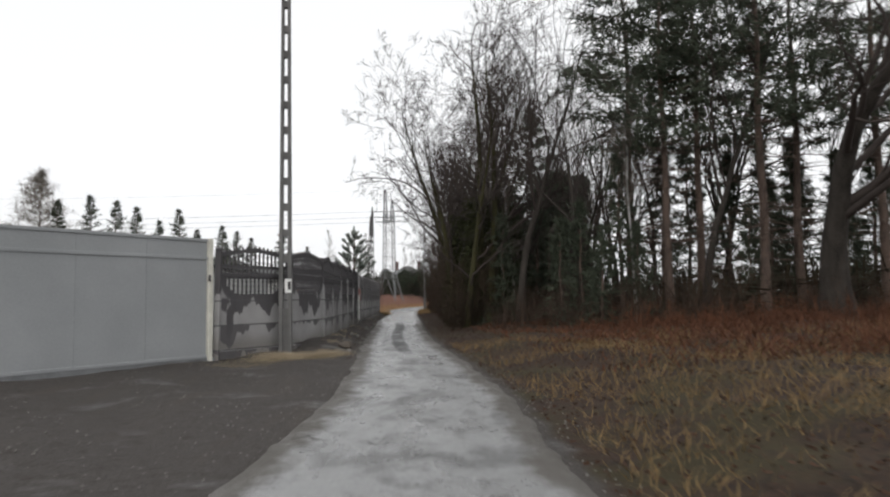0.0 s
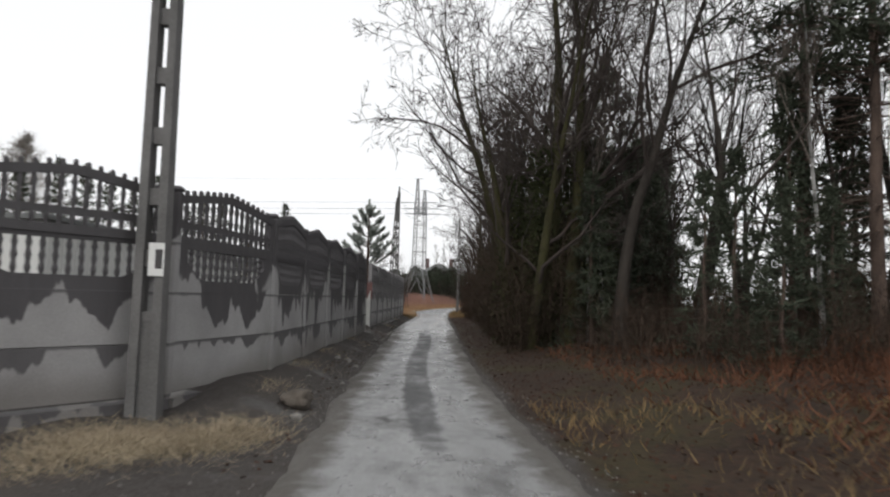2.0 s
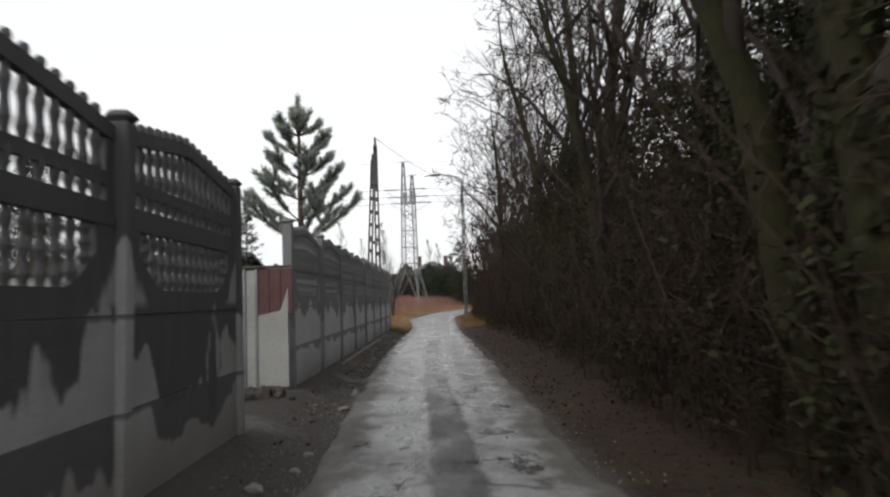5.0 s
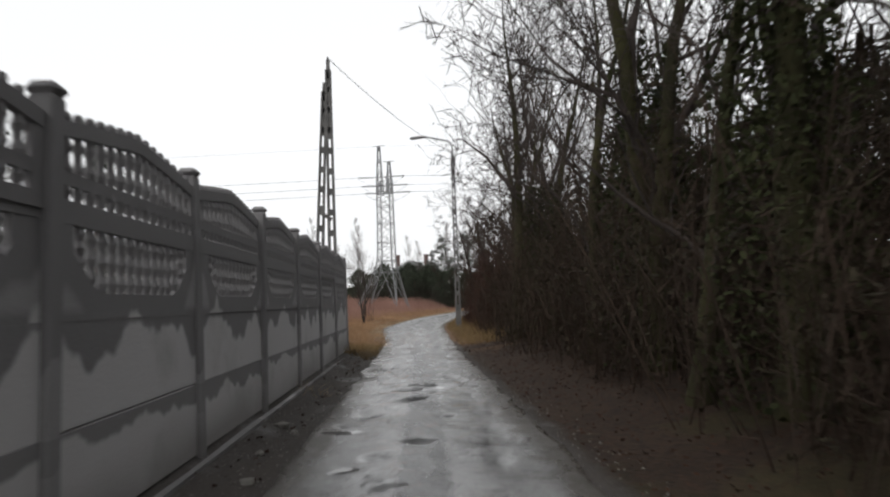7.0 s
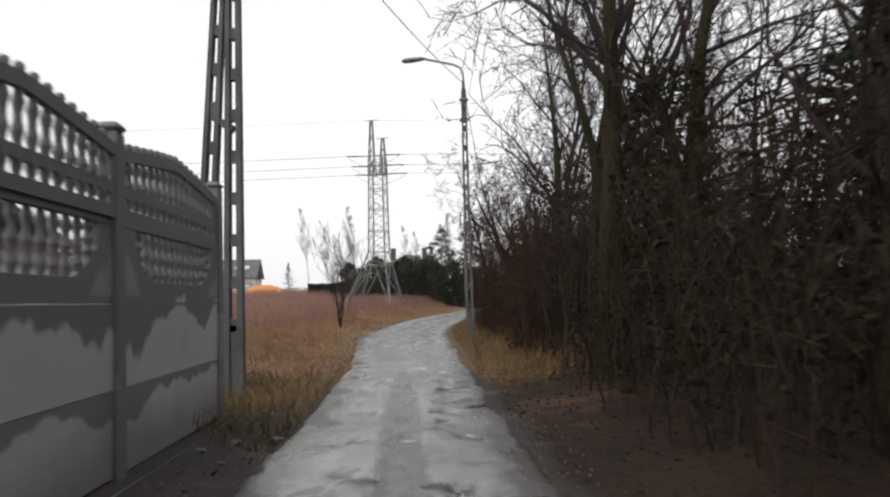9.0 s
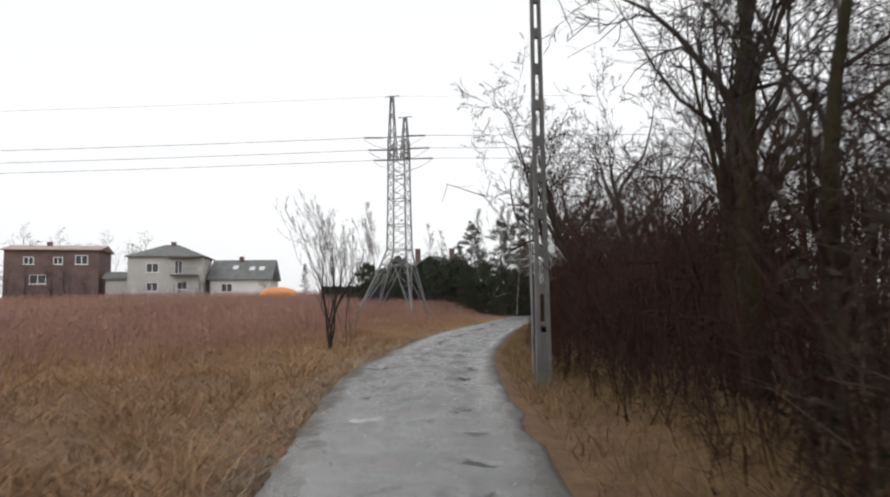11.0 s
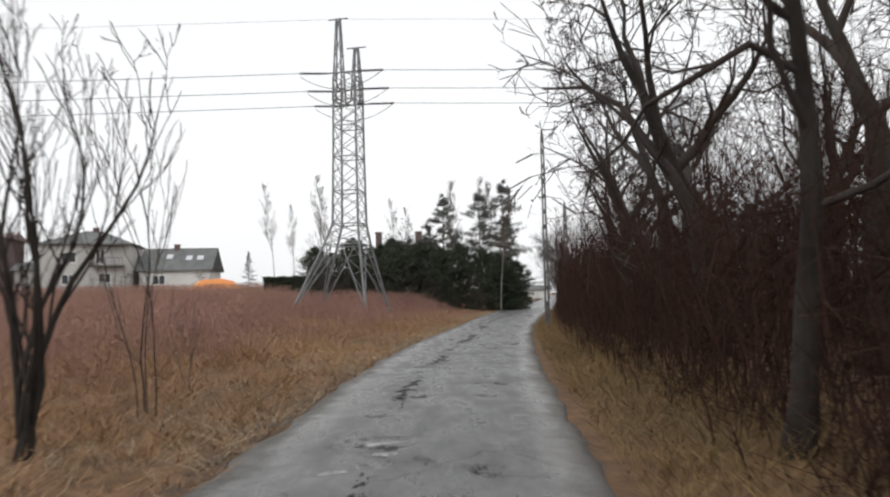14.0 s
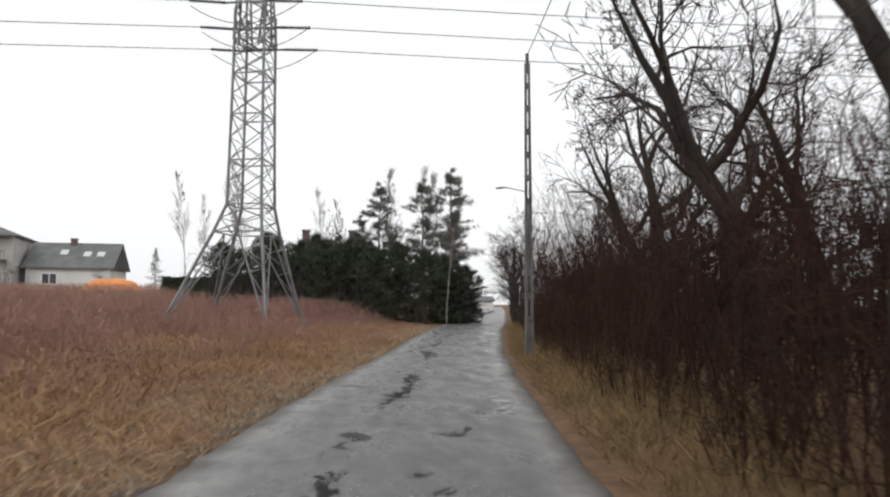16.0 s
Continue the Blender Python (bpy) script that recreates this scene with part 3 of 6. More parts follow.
# broken spots in the asphalt, walled stretch and field stretch: x, y, half width, half length
BROKEN = [(0.16, 32.33, 0.3, 0.22), (-0.4, 35.04, 0.22, 0.12), (0.11, 33.24, 0.24, 0.2), (-0.42, 36.15, 0.3, 0.1), (-0.61, 45.8, 0.2, 0.1), (0.76, 41.6, 0.24, 0.1),
          (0.62, 39.5, 0.14, 0.08), (0.24, 29.8, 0.16, 0.12), (0.6, 44.0, 0.3, 0.08), (-0.35, 31.25, 0.18, 0.1), (-0.1, 26.4, 0.2, 0.1)]
BROKEN += [(1.35, 71.9, 0.152, 0.266), (1.22, 71.4, 0.076, 0.266), (1.93, 74.7, 0.129, 0.342), (2.39, 77.2, 0.152, 0.608), (3.35, 82.8, 0.198, 1.292), (1.09, 69.15, 0.114, 0.19), (0.98, 68.8, 0.076, 0.106),
           (2.29, 71.85, 0.152, 0.122), (2.44, 72.05, 0.061, 0.19), (1.86, 70.25, 0.099, 0.091), (1.91, 69.8, 0.114, 0.076), (1.36, 75.95, 0.274, 0.122), (1.06, 67.72, 0.122, 0.061), (0.55, 68.12, 0.228, 0.091),
           (0.5, 67.3, 0.152, 0.091), (1.59, 66.4, 0.091, 0.076), (1.41, 65.7, 0.122, 0.076), (0.22, 61.62, 0.304, 0.053)]
BROKEN += [(-0.35, 36.45, 0.26, 0.14), (-0.14, 36.62, 0.22, 0.08), (0.6, 37.3, 0.22, 0.12), (0.42, 33.72, 0.1, 0.08), (0.21, 33.65, 0.26, 0.14), (1.0, 40.4, 0.24, 0.1), (0.8, 41.95, 0.26, 0.12), (-0.28, 34.75, 0.24, 0.08), (0.07, 35.15, 0.12, 0.1)]
POOLS += [(-0.33, 36.3, 0.17, 0.09), (0.6, 37.15, 0.16, 0.08), (0.23, 38.78, 0.14, 0.16), (0.49, 33.5, 0.2, 0.1), (-0.29, 34.6, 0.25, 0.08), (0.66, 67.93, 0.3, 0.12), (3.18, 73.4, 0.13, 0.35), (7.45, 95.2, 0.3, 1.4), (-0.18, 33.35, 0.14, 0.08)]
BROKEN += [(0.53, 64.5, 0.16, 0.12), (1.32, 64.45, 0.24, 0.08), (1.74, 65.66, 0.12, 0.14), (0.87, 58.8, 0.14, 0.08), (0.92, 55.8, 0.1, 0.34), (0.72, 54.1, 0.12, 0.3),
           (-0.18, 57.75, 0.28, 0.08), (-0.93, 56.06, 0.28, 0.12), (-0.67, 56.3, 0.2, 0.1), (-0.03, 63.2, 0.14, 0.1)]


def build_road():
    """The asphalt strip: ragged edges, a slight crown, worn ruts and potholes."""
    rng = np.random.RandomState(5)
    ys = spaced((-40, -14, 2), (-14, 24, 0.16), (24, 78, 0.08), (78, 100, 0.16), (100, 200, 2), (200, 420, 20))
    left, right = lane(ys)
    n = 44
    rag_l = np.array([noise.noise(Vector((0.0, y * 0.9, 1))) * 0.10 + noise.noise(Vector((5.0, y * 4, 1))) * 0.04 for y in ys])
    rag_r = np.array([noise.noise(Vector((9.0, y * 0.9, 1))) * 0.10 + noise.noise(Vector((7.0, y * 4, 1))) * 0.04 for y in ys])
    k = np.linspace(0, 1, n)
    x = (left + rag_l - 0.05)[:, None] * (1 - k) + (right + rag_r + 0.05)[:, None] * k
    y = np.repeat(ys[:, None], n, 1)
    u = k[None] * 2 - 1
    z = 0.02 * (1 - u**2) - 0.012 * (np.exp(-((np.abs(u) - 0.55) ** 2) / 0.03)) + 0 * y
    rough = np.array([[noise.noise(Vector((a * 1.6, b * 1.6, 0))) * 0.012 + noise.noise(Vector((a * 5, b * 5, 3))) * 0.006 for a, b in zip(ra, rb)] for ra, rb in zip(x, y)])
    z += rough
    pit = np.zeros_like(z)
    holes = [(rng.uniform(-8, 98), None) for _ in range(80)]
    for y0, y1, side, count in ((8, 44, 0.3, 40), (8, 44, 0.72, 36), (84, 98, 0.36, 16), (46, 80, 0.72, 12)):
        holes += [(rng.uniform(y0, y1), side + rng.normal() * 0.05) for _ in range(count)]
    for py, side in holes:
        l, r = lane(py)
        px = rng.uniform(l + 0.2, r - 0.2) if side is None else l + (r - l) * side
        sx, sy, depth = rng.uniform(0.04, 0.15), rng.uniform(0.06, 0.22), rng.uniform(0.01, 0.03)
        d = ((x - px) / sx) ** 2 + ((y - py) / sy) ** 2
        z -= depth * np.clip(1.15 - d, 0, 0.5) * 2
        pit = np.maximum(pit, np.clip(1.3 - d, 0, 1) * 0.5)
    # the worn wheel tracks of the walled stretch: broken spots, every other one holding water
    spots, wet = list(BROKEN), list(POOLS)
    for py in np.arange(18.0, 52.0, 1.3):
        l, r = lane(py)
        px = l + (r - l) * (rng.choice((0.2, 0.36, 0.52, 0.68, 0.8)) + rng.normal() * 0.05)
        sx, sy = rng.uniform(0.07, 0.2), rng.uniform(0.07, 0.13)
        spots.append((px, py, sx, sy))
        if rng.uniform() < 0.45:
            wet.append((px + rng.normal() * 0.08, py + 0.12, sx * 0.8, 0.1))
    for px, py, sx, sy in spots:
        d = ((x - px + 0.05 * np.sin(y * 11 + px)) / sx) ** 2 + ((y - py + 0.05 * np.sin(x * 13 + py)) / max(sy, 0.07)) ** 2
        z -= 0.02 * np.clip(1.15 - d, 0, 0.5) * 2
        pit = np.maximum(pit, np.clip(1.3 - d, 0, 1))
    pool = np.zeros_like(z)
    for px, py, sx, sy in wet:
        d = ((x - px + 0.1 * np.sin(y * 5)) / sx * 1.25) ** 2 + ((y - py + 0.08 * np.sin(x * 9)) / sy * 1.25) ** 2
        pool = np.maximum(pool, np.clip(1.4 - d, 0, 1))
    flat = np.clip(pool * 2.4, 0, 1)
    z = z * (1 - flat) + (z.mean() - 0.012) * flat
    z[:, 0] -= 0.05
    z[:, -1] -= 0.05
    v = np.stack([x, y, z], -1).reshape(-1, 3)
    i = np.arange(len(ys) - 1)[:, None] * n + np.arange(n - 1)[None]
    f = np.stack([i, i + 1, i + n + 1, i + n], -1).reshape(-1, 4)
    ob = mesh_from("road", v, f, ASPHALT, smooth=True)
    far = np.minimum(k, 1 - k)[None] * (right - left)[:, None]
    layer = ob.data.attributes.new("pit", "FLOAT", "POINT")
    layer.data.foreach_set("value", pit.astype(np.float32).ravel())
    layer = ob.data.attributes.new("pool", "FLOAT", "POINT")
    layer.data.foreach_set("value", pool.astype(np.float32).ravel())
    split = (np.interp(ys, [50, 57, 62, 67, 72, 75, 78, 85, 92, 100], [-0.33, -0.18, 0.07, 0.57, 1.37, 2.05, 2.52, 3.72, 5.17, 6.87]) + 0.05 * np.sin(ys * 2.1))[:, None]
    crack = np.clip(1.0 - np.abs(x - split) / 0.19, 0, 1) * step(y, 55, 62) * (0.6 + 0.4 * np.sin(y * 1.1 + np.sin(y * 0.37)))
    layer = ob.data.attributes.new("crack", "FLOAT", "POINT")
    layer.data.foreach_set("value", crack.astype(np.float32).ravel())
    rim = np.clip(1.2 - np.abs(right[:, None] - 0.26 - x) / 0.2, 0, 1) * step(y, 46, 52)
    rim = np.maximum(rim, 0.75 * np.clip(1.3 - np.abs(x - left[:, None] - 0.3) / 0.3, 0, 1) * step(y, 58, 66))
    layer = ob.data.attributes.new("rim", "FLOAT", "POINT")
    layer.data.foreach_set("value", rim.astype(np.float32).ravel())
    # mask of the darker strip along the lane's middle
    seam = np.clip(1.4 - np.abs(x - (left + right)[:, None] * 0.5 - 0.05 * np.sin(y * 0.4)) / 0.2, 0, 1) * step(y, 3, 9) * (1 - step(y, 40, 47))
    layer = ob.data.attributes.new("seam", "FLOAT", "POINT")
    layer.data.foreach_set("value", seam.astype(np.float32).ravel())
    layer = ob.data.attributes.new("edge", "FLOAT", "POINT")
    layer.data.foreach_set("value", np.clip(1 - far / np.interp(ys, [8, 18, 44, 52], [0.55, 0.62, 0.62, 0.5])[:, None], 0, 1).astype(np.float32).ravel())
    tagged(ob, "narrow worn asphalt lane with cracks, patches and wet potholes", "road", kind="structure")


build_ground()
build_road()


# ---------------------------------------------------------------- precast concrete fence
BASE, POST_TOP = 0.17, 2.25


def arch(u):
    """Top line of the crowning panel, u from 0 to 1 between the posts."""
    return 1.975 + 0.14 * (1 - abs(2 * u - 1) ** 1.15)


def plain_panel():
    bm = bmesh.new()
    box(bm, 0.02, 1.98, -0.022, 0.022, -0.002, 0.5, 0.006)
    return bm


def openwork(bm, u0, u1, low, high, count, beads):
    """Turned balusters standing in an opening between two curves."""
    for k in range(count):
        u = u0 + (u1 - u0) * (k + 0.5) / count
        a, b = low(u), high(u)
        rings = [(0.020, 0.0)]
        for j in range(beads):
            c0, c1 = (j + 0.15) / beads, (j + 0.85) / beads
            rings += [(0.0195, (b - a) * c0), (0.029, (b - a) * (c0 + c1) / 2), (0.0195, (b - a) * c1)]
        rings.append((0.020, b - a))
        lathe(bm, rings, 6, (2 * u, 0, a))


def strip_solid(bm, low, high, u0=0.01, u1=0.99, t=0.022, n=20):
    """A slab between two curves along the panel."""
    rows = []
    for k in range(n + 1):
        u = u0 + (u1 - u0) * k / n
        rows.append([bm.verts.new((2 * u, s, z)) for s, z in ((-t, low(u)), (t, low(u)), (t, high(u)), (-t, high(u)))])
    for a, b in zip(rows, rows[1:]):
        for j in range(4):
            bm.faces.new((a[j], a[(j + 1) % 4], b[(j + 1) % 4], b[j]))
    bm.faces.new(rows[0])
    bm.faces.new(rows[-1][::-1])


def dished(u):
    """Lower edge of the third course's opening."""
    return 1.36 - 0.23 * min(1.0, max(0.0, 2.6 * math.sin(math.pi * u) - 0.75))


def baluster():
    bm = bmesh.new()
    lathe(bm, [(0.022, 0.0), (0.0195, 0.05), (0.03, 0.18), (0.0195, 0.31), (0.0195, 0.36), (0.03, 0.5), (0.0195, 0.64), (0.0195, 0.69), (0.03, 0.82), (0.0195, 0.95), (0.022, 1.0)], 6)
    return bm


def window_panel():
    """Third course: solid foot with a dished upper edge, a row of balusters and a rail."""
    bm = bmesh.new()
    dish = dished
    rail = lambda u: 1.45
    strip_solid(bm, lambda u: 0.996, dish)
    strip_solid(bm, rail, lambda u: 1.50)
    strip_solid(bm, lambda u: 1.2, lambda u: 1.45, 0.01, 0.12, t=0.018, n=2)
    strip_solid(bm, lambda u: 1.2, lambda u: 1.45, 0.88, 0.99, t=0.018, n=2)
    bmesh.ops.recalc_face_normals(bm, faces=bm.faces)
    return bm


def crown_panel():
    """Top course: a rail, beaded balusters with a cross bar, an arched rail with knobs on it."""
    bm = bmesh.new()
    strip_solid(bm, lambda u: 1.494, lambda u: 1.575)
    strip_solid(bm, lambda u: 1.66, lambda u: 1.73, t=0.016)
    strip_solid(bm, lambda u: arch(u) - 0.085, arch)
    openwork(bm, 0.07, 0.93, lambda u: 1.57, lambda u: arch(u) - 0.08, 15, 3)
    strip_solid(bm, lambda u: 1.56, lambda u: 1.9, 0.01, 0.06, t=0.018, n=2)
    strip_solid(bm, lambda u: 1.56, lambda u: 1.9, 0.94, 0.99, t=0.018, n=2)
    for k in range(15):
        u = 0.07 + 0.86 * (k + 0.5) / 15
        lathe(bm, [(0.022, -0.01), (0.026, 0.02), (0.02, 0.045), (0.008, 0.052)], 6, (2 * u, 0, arch(u)))
    bmesh.ops.recalc_face_normals(bm, faces=bm.faces)
    return bm


def fence_post():
    bm = bmesh.new()
    box(bm, -0.06, 0.06, -0.06, 0.06, -0.35, POST_TOP - BASE - 0.07, 0.012)
    box(bm, -0.072, 0.072, -0.072, 0.072, POST_TOP - BASE - 0.075, POST_TOP - BASE - 0.01, 0.028)
    return bm


def mesh_of(bm, name, mat):
    me = bpy.data.meshes.new(name)
    bm.to_mesh(me)
    bm.free()
    me.materials.append(mat)
    return me


POST_MESH = mesh_of(fence_post(), "post", FENCE_POST)
PLAIN_MESH = mesh_of(plain_panel(), "panel", FENCE_PANEL)
WINDOW_MESH = mesh_of(window_panel(), "baluster_panel", FENCE_PANEL)
BALUSTER_MESH = mesh_of(baluster(), "baluster", FENCE)
CROWN_MESH = mesh_of(crown_panel(), "crown_panel", FENCE)


def concrete_fence(points, label, crown=1.0):
    """Posts at the points; between each two, four courses of cast panels."""
    rng = random.Random(len(points))
    fence = empty("concrete_fence", points[0][0], points[0][1], BASE)
    tagged(fence, label, "fence", "concrete fences")
    o = Vector((points[0][0], points[0][1], 0))
    for x, y in points:
        lean = Euler((radians(rng.uniform(-1, 1)), radians(rng.uniform(-1, 1)), 0)).to_matrix().to_4x4()
        share("post", POST_MESH, fence, Matrix.Translation(Vector((x, y, 0)) - o) @ lean)
    for (xa, ya), (xb, yb) in zip(points, points[1:]):
        long = math.hypot(xb - xa, yb - ya)
        turn = math.degrees(math.atan2(yb - ya, xb - xa))
        for me, z in ((PLAIN_MESH, 0), (PLAIN_MESH, 0.5), (WINDOW_MESH, 0), (CROWN_MESH, 0)):
            m = pose(xa - o.x, ya - o.y, z + rng.uniform(-0.004, 0.006), rng.uniform(-0.4, 0.4), 0, turn) @ Matrix.Diagonal((long / 2.0, 1, 1, 1))
            if me is CROWN_MESH:
                m = m @ Matrix.Translation((0, 0, 1.494 * (1 - crown))) @ Matrix.Diagonal((1, 1, crown, 1))
            panel = share(me.name, me, fence, m)
            if me is WINDOW_MESH:
                for k in range(13):
                    u = 0.13 + 0.74 * (k + 0.5) / 13
                    share("baluster", BALUSTER_MESH, panel, Matrix.Translation((2 * u, 0, dished(u) - 0.01)) @ Matrix.Diagonal((1, 1, 1.465 - dished(u), 1)))
    for (xa, ya), (xb, yb) in zip(points, points[1:]):
        bm = bmesh.new()
        bar(bm, (xa - o.x, ya - o.y, -0.12), (xb - o.x, yb - o.y, -0.12), 0.24, 0.16)
        part("plinth", bm, FENCE, fence, "dirty concrete plinth strip")
    return fence


GP, R1 = (-2.95, 5.76), (-1.67, 7.46)
concrete_fence([(-2.84, 5.9), R1] + [(-1.22, 9.68 + 2.06 * k) for k in range(6)], "rain-stained precast concrete fence with baluster panels, beside a steel gate")
concrete_fence([(-1.38, 22.77 + 2.058 * k) for k in range(9)], "grey precast concrete fence with open baluster crowns, ending at a field", 0.88)


# ---------------------------------------------------------------- gates
def sheet_gate():
    """Grey sliding gate of sheet steel on a frame, in line with the first fence bay."""
    turn = math.degrees(math.atan2(1.7, 1.28))
    gate = empty("sliding_gate", GP[0], GP[1], 0.0, turn)
    tagged(gate, "closed grey sheet-steel sliding gate with riveted seams", "gate")
    bm = bmesh.new()
    box(bm, -6.6, -0.08, -0.02, 0.02, 0.08, 2.38, 0.004)
    part("sheet", bm, GATE_PAINT, gate)
    for k in range(1, 5):
        bm = bmesh.new()
        box(bm, -0.08 - k * 1.3 - 0.012, -0.08 - k * 1.3 + 0.012, -0.027, -0.017, 0.09, 2.37)
        part("seam", bm, GATE_PAINT, gate)
    for z in (0.06, 2.02, 2.38):
        bm = bmesh.new()
        box(bm, -6.62, -0.07, -0.042, -0.018, z - 0.03, z + 0.03, 0.004)
        part("rail", bm, GATE_PAINT, gate)
    bm = bmesh.new()
    box(bm, -6.7, 0.2, -0.03, 0.03, -0.06, 0.03)
    part("track", bm, STEEL, gate, "worn steel ground track")
    post = empty("gate_post", GP[0], GP[1], 0.0, turn)
    tagged(post, "weathered off-white steel gate post with a latch", "gate post")
    bm = bmesh.new()
    box(bm, -0.05, 0.05, -0.06, 0.05, -0.3, 2.42, 0.008)
    part("column", bm, POST_PAINT, post)
    bm = bmesh.new()
    box(bm, -0.07, -0.03, -0.1, -0.055, 1.55, 1.68, 0.006)
    part("latch", bm, INSULATOR, post, "dark steel latch")


sheet_gate()


def yard_gate():
    """White sheet wall on steel posts across the gap between the fences, with a brown panel, a leaning plank and rubble at its foot."""
    wall = empty("yard_wall", -1.46, 22.42, 0.12)
    tagged(wall, "white sheet-metal yard wall on dark steel posts in the fence gap", "wall")
    edges = [-0.23, -0.36, -0.74, -1.28, -1.84, -2.4, -2.96, -3.52, -4.08]
    for k, (a, b) in enumerate(zip(edges, edges[1:])):
        low = 0.62 if k == 1 else 0.1
        bm = bmesh.new()
        box(bm, b + 0.012, a - 0.012, -0.012, 0.012, low, 1.48, 0.004)
        part("board", bm, WHITE_SHEET, wall)
        if k == 1:
            bm = bmesh.new()
            box(bm, b + 0.012, a - 0.012, -0.008, 0.014, 0.1, low, 0.004)
            part("board", bm, BROWN_BOARD, wall, "dark weathered board")
        bm = bmesh.new()
        box(bm, b - 0.018, b + 0.012, -0.03, 0.02, -0.2, 1.5, 0.004)
        part("post", bm, STEEL, wall)
    bm = bmesh.new()
    box(bm, -4.1, 0.2, -0.04, 0.04, 1.5, 1.53, 0.006)
    part("coping", bm, INSULATOR, wall, "dark sheet coping")
    leaf = empty("yard_gate", -1.69, 22.42, 0.12)
    tagged(leaf, "brown boarded gate leaf with a white kick board", "gate")
    bm = bmesh.new()
    box(bm, -0.012, 0.02, -0.03, 0.02, -0.2, 1.5, 0.004)
    part("post", bm, STEEL, leaf)
    for k in range(3):
        bm = bmesh.new()
        box(bm, 0.02 + 0.135 * k, 0.152 + 0.135 * k, -0.012, 0.014, 0.96, 1.49, 0.004)
        part("board", bm, BROWN_BOARD, leaf)
    bm = bmesh.new()
    vs = [[bm.verts.new((x, y, z)) for x, z in ((0.02, 0.12), (0.37, 0.12), (0.37, 1.26), (0.28, 1.0), (0.02, 0.95))] for y in (-0.018, 0.01)]
    bm.faces.new(vs[0]), bm.faces.new(vs[1][::-1])
    for k in range(5):
        bm.faces.new((vs[0][k], vs[1][k], vs[1][(k + 1) % 5], vs[0][(k + 1) % 5]))
    bmesh.ops.recalc_face_normals(bm, faces=bm.faces)
    part("kick_board", bm, WHITE_SHEET, leaf)
    ramp = empty("leaning_board", -2.0, 22.25, 0.12)
    tagged(ramp, "dark plank leaning against the white yard wall", "board")
    bm = bmesh.new()
    bar(bm, (-0.75, 0.08, 0.98), (0.2, -0.1, 0.03), 0.16, 0.04)
    part("plank", bm, BROWN_BOARD, ramp)
    slat = empty("fallen_slat", -1.75, 21.95, 0.15)
    tagged(slat, "pale broken slat lying in the rubble", "board")
    bm = bmesh.new()
    bar(bm, (-0.3, -0.1, 0.02), (0.25, 0.14, 0.06), 0.07, 0.025)
    part("slat", bm, WHITE_SHEET, slat)
    rng = random.Random(3)
    for k in range(14):
        bm = bmesh.new()
        r = rng.uniform(0.04, 0.12)
        bmesh.ops.create_icosphere(bm, subdivisions=1, radius=r)
        for v in bm.verts:
            v.co *= rng.uniform(0.75, 1.2)
            v.co.z *= 0.7
        x, y = -1.6 + rng.gauss(0, 0.16), 22.1 + rng.uniform(-0.2, 0.2)
        ob = part("lump", bm, SOIL_LUMP)
        ob.matrix_basis = pose(x, y, float(land(x, y)) + r * 0.3, 0, 0, rng.uniform(0, 360))
        tagged(ob, "dark lump of earth and rubble below the yard wall", "rubble", "yard rubble")


yard_gate()


def yard_shed():
    """Low pale sheet-metal shed standing behind the first fence."""
    shed = empty("shed", -4.6, 10.2, 0.0)
    tagged(shed, "low pale ribbed sheet-metal shed behind the concrete fence", "shed")
    bm = bmesh.new()
    box(bm, -3.0, 0.0, 0.0, 8.6, -0.3, 2.12)
    wall = part("wall", bm, PALE_WALL, shed)
    bm = bmesh.new()
    box(bm, 0.0, 0.02, 0.1, 0.18, -0.2, 2.1)
    rib = mesh_of(bm, "rib", PALE_WALL)
    for k in range(43):
        share("rib", rib, wall, Matrix.Translation((0, 0.2 * k, 0)))
    bm = bmesh.new()
    box(bm, -3.15, 0.15, -0.15, 8.75, 2.12, 2.2, 0.01)
    part("roof", bm, ROOF_GREY, shed)


yard_shed()


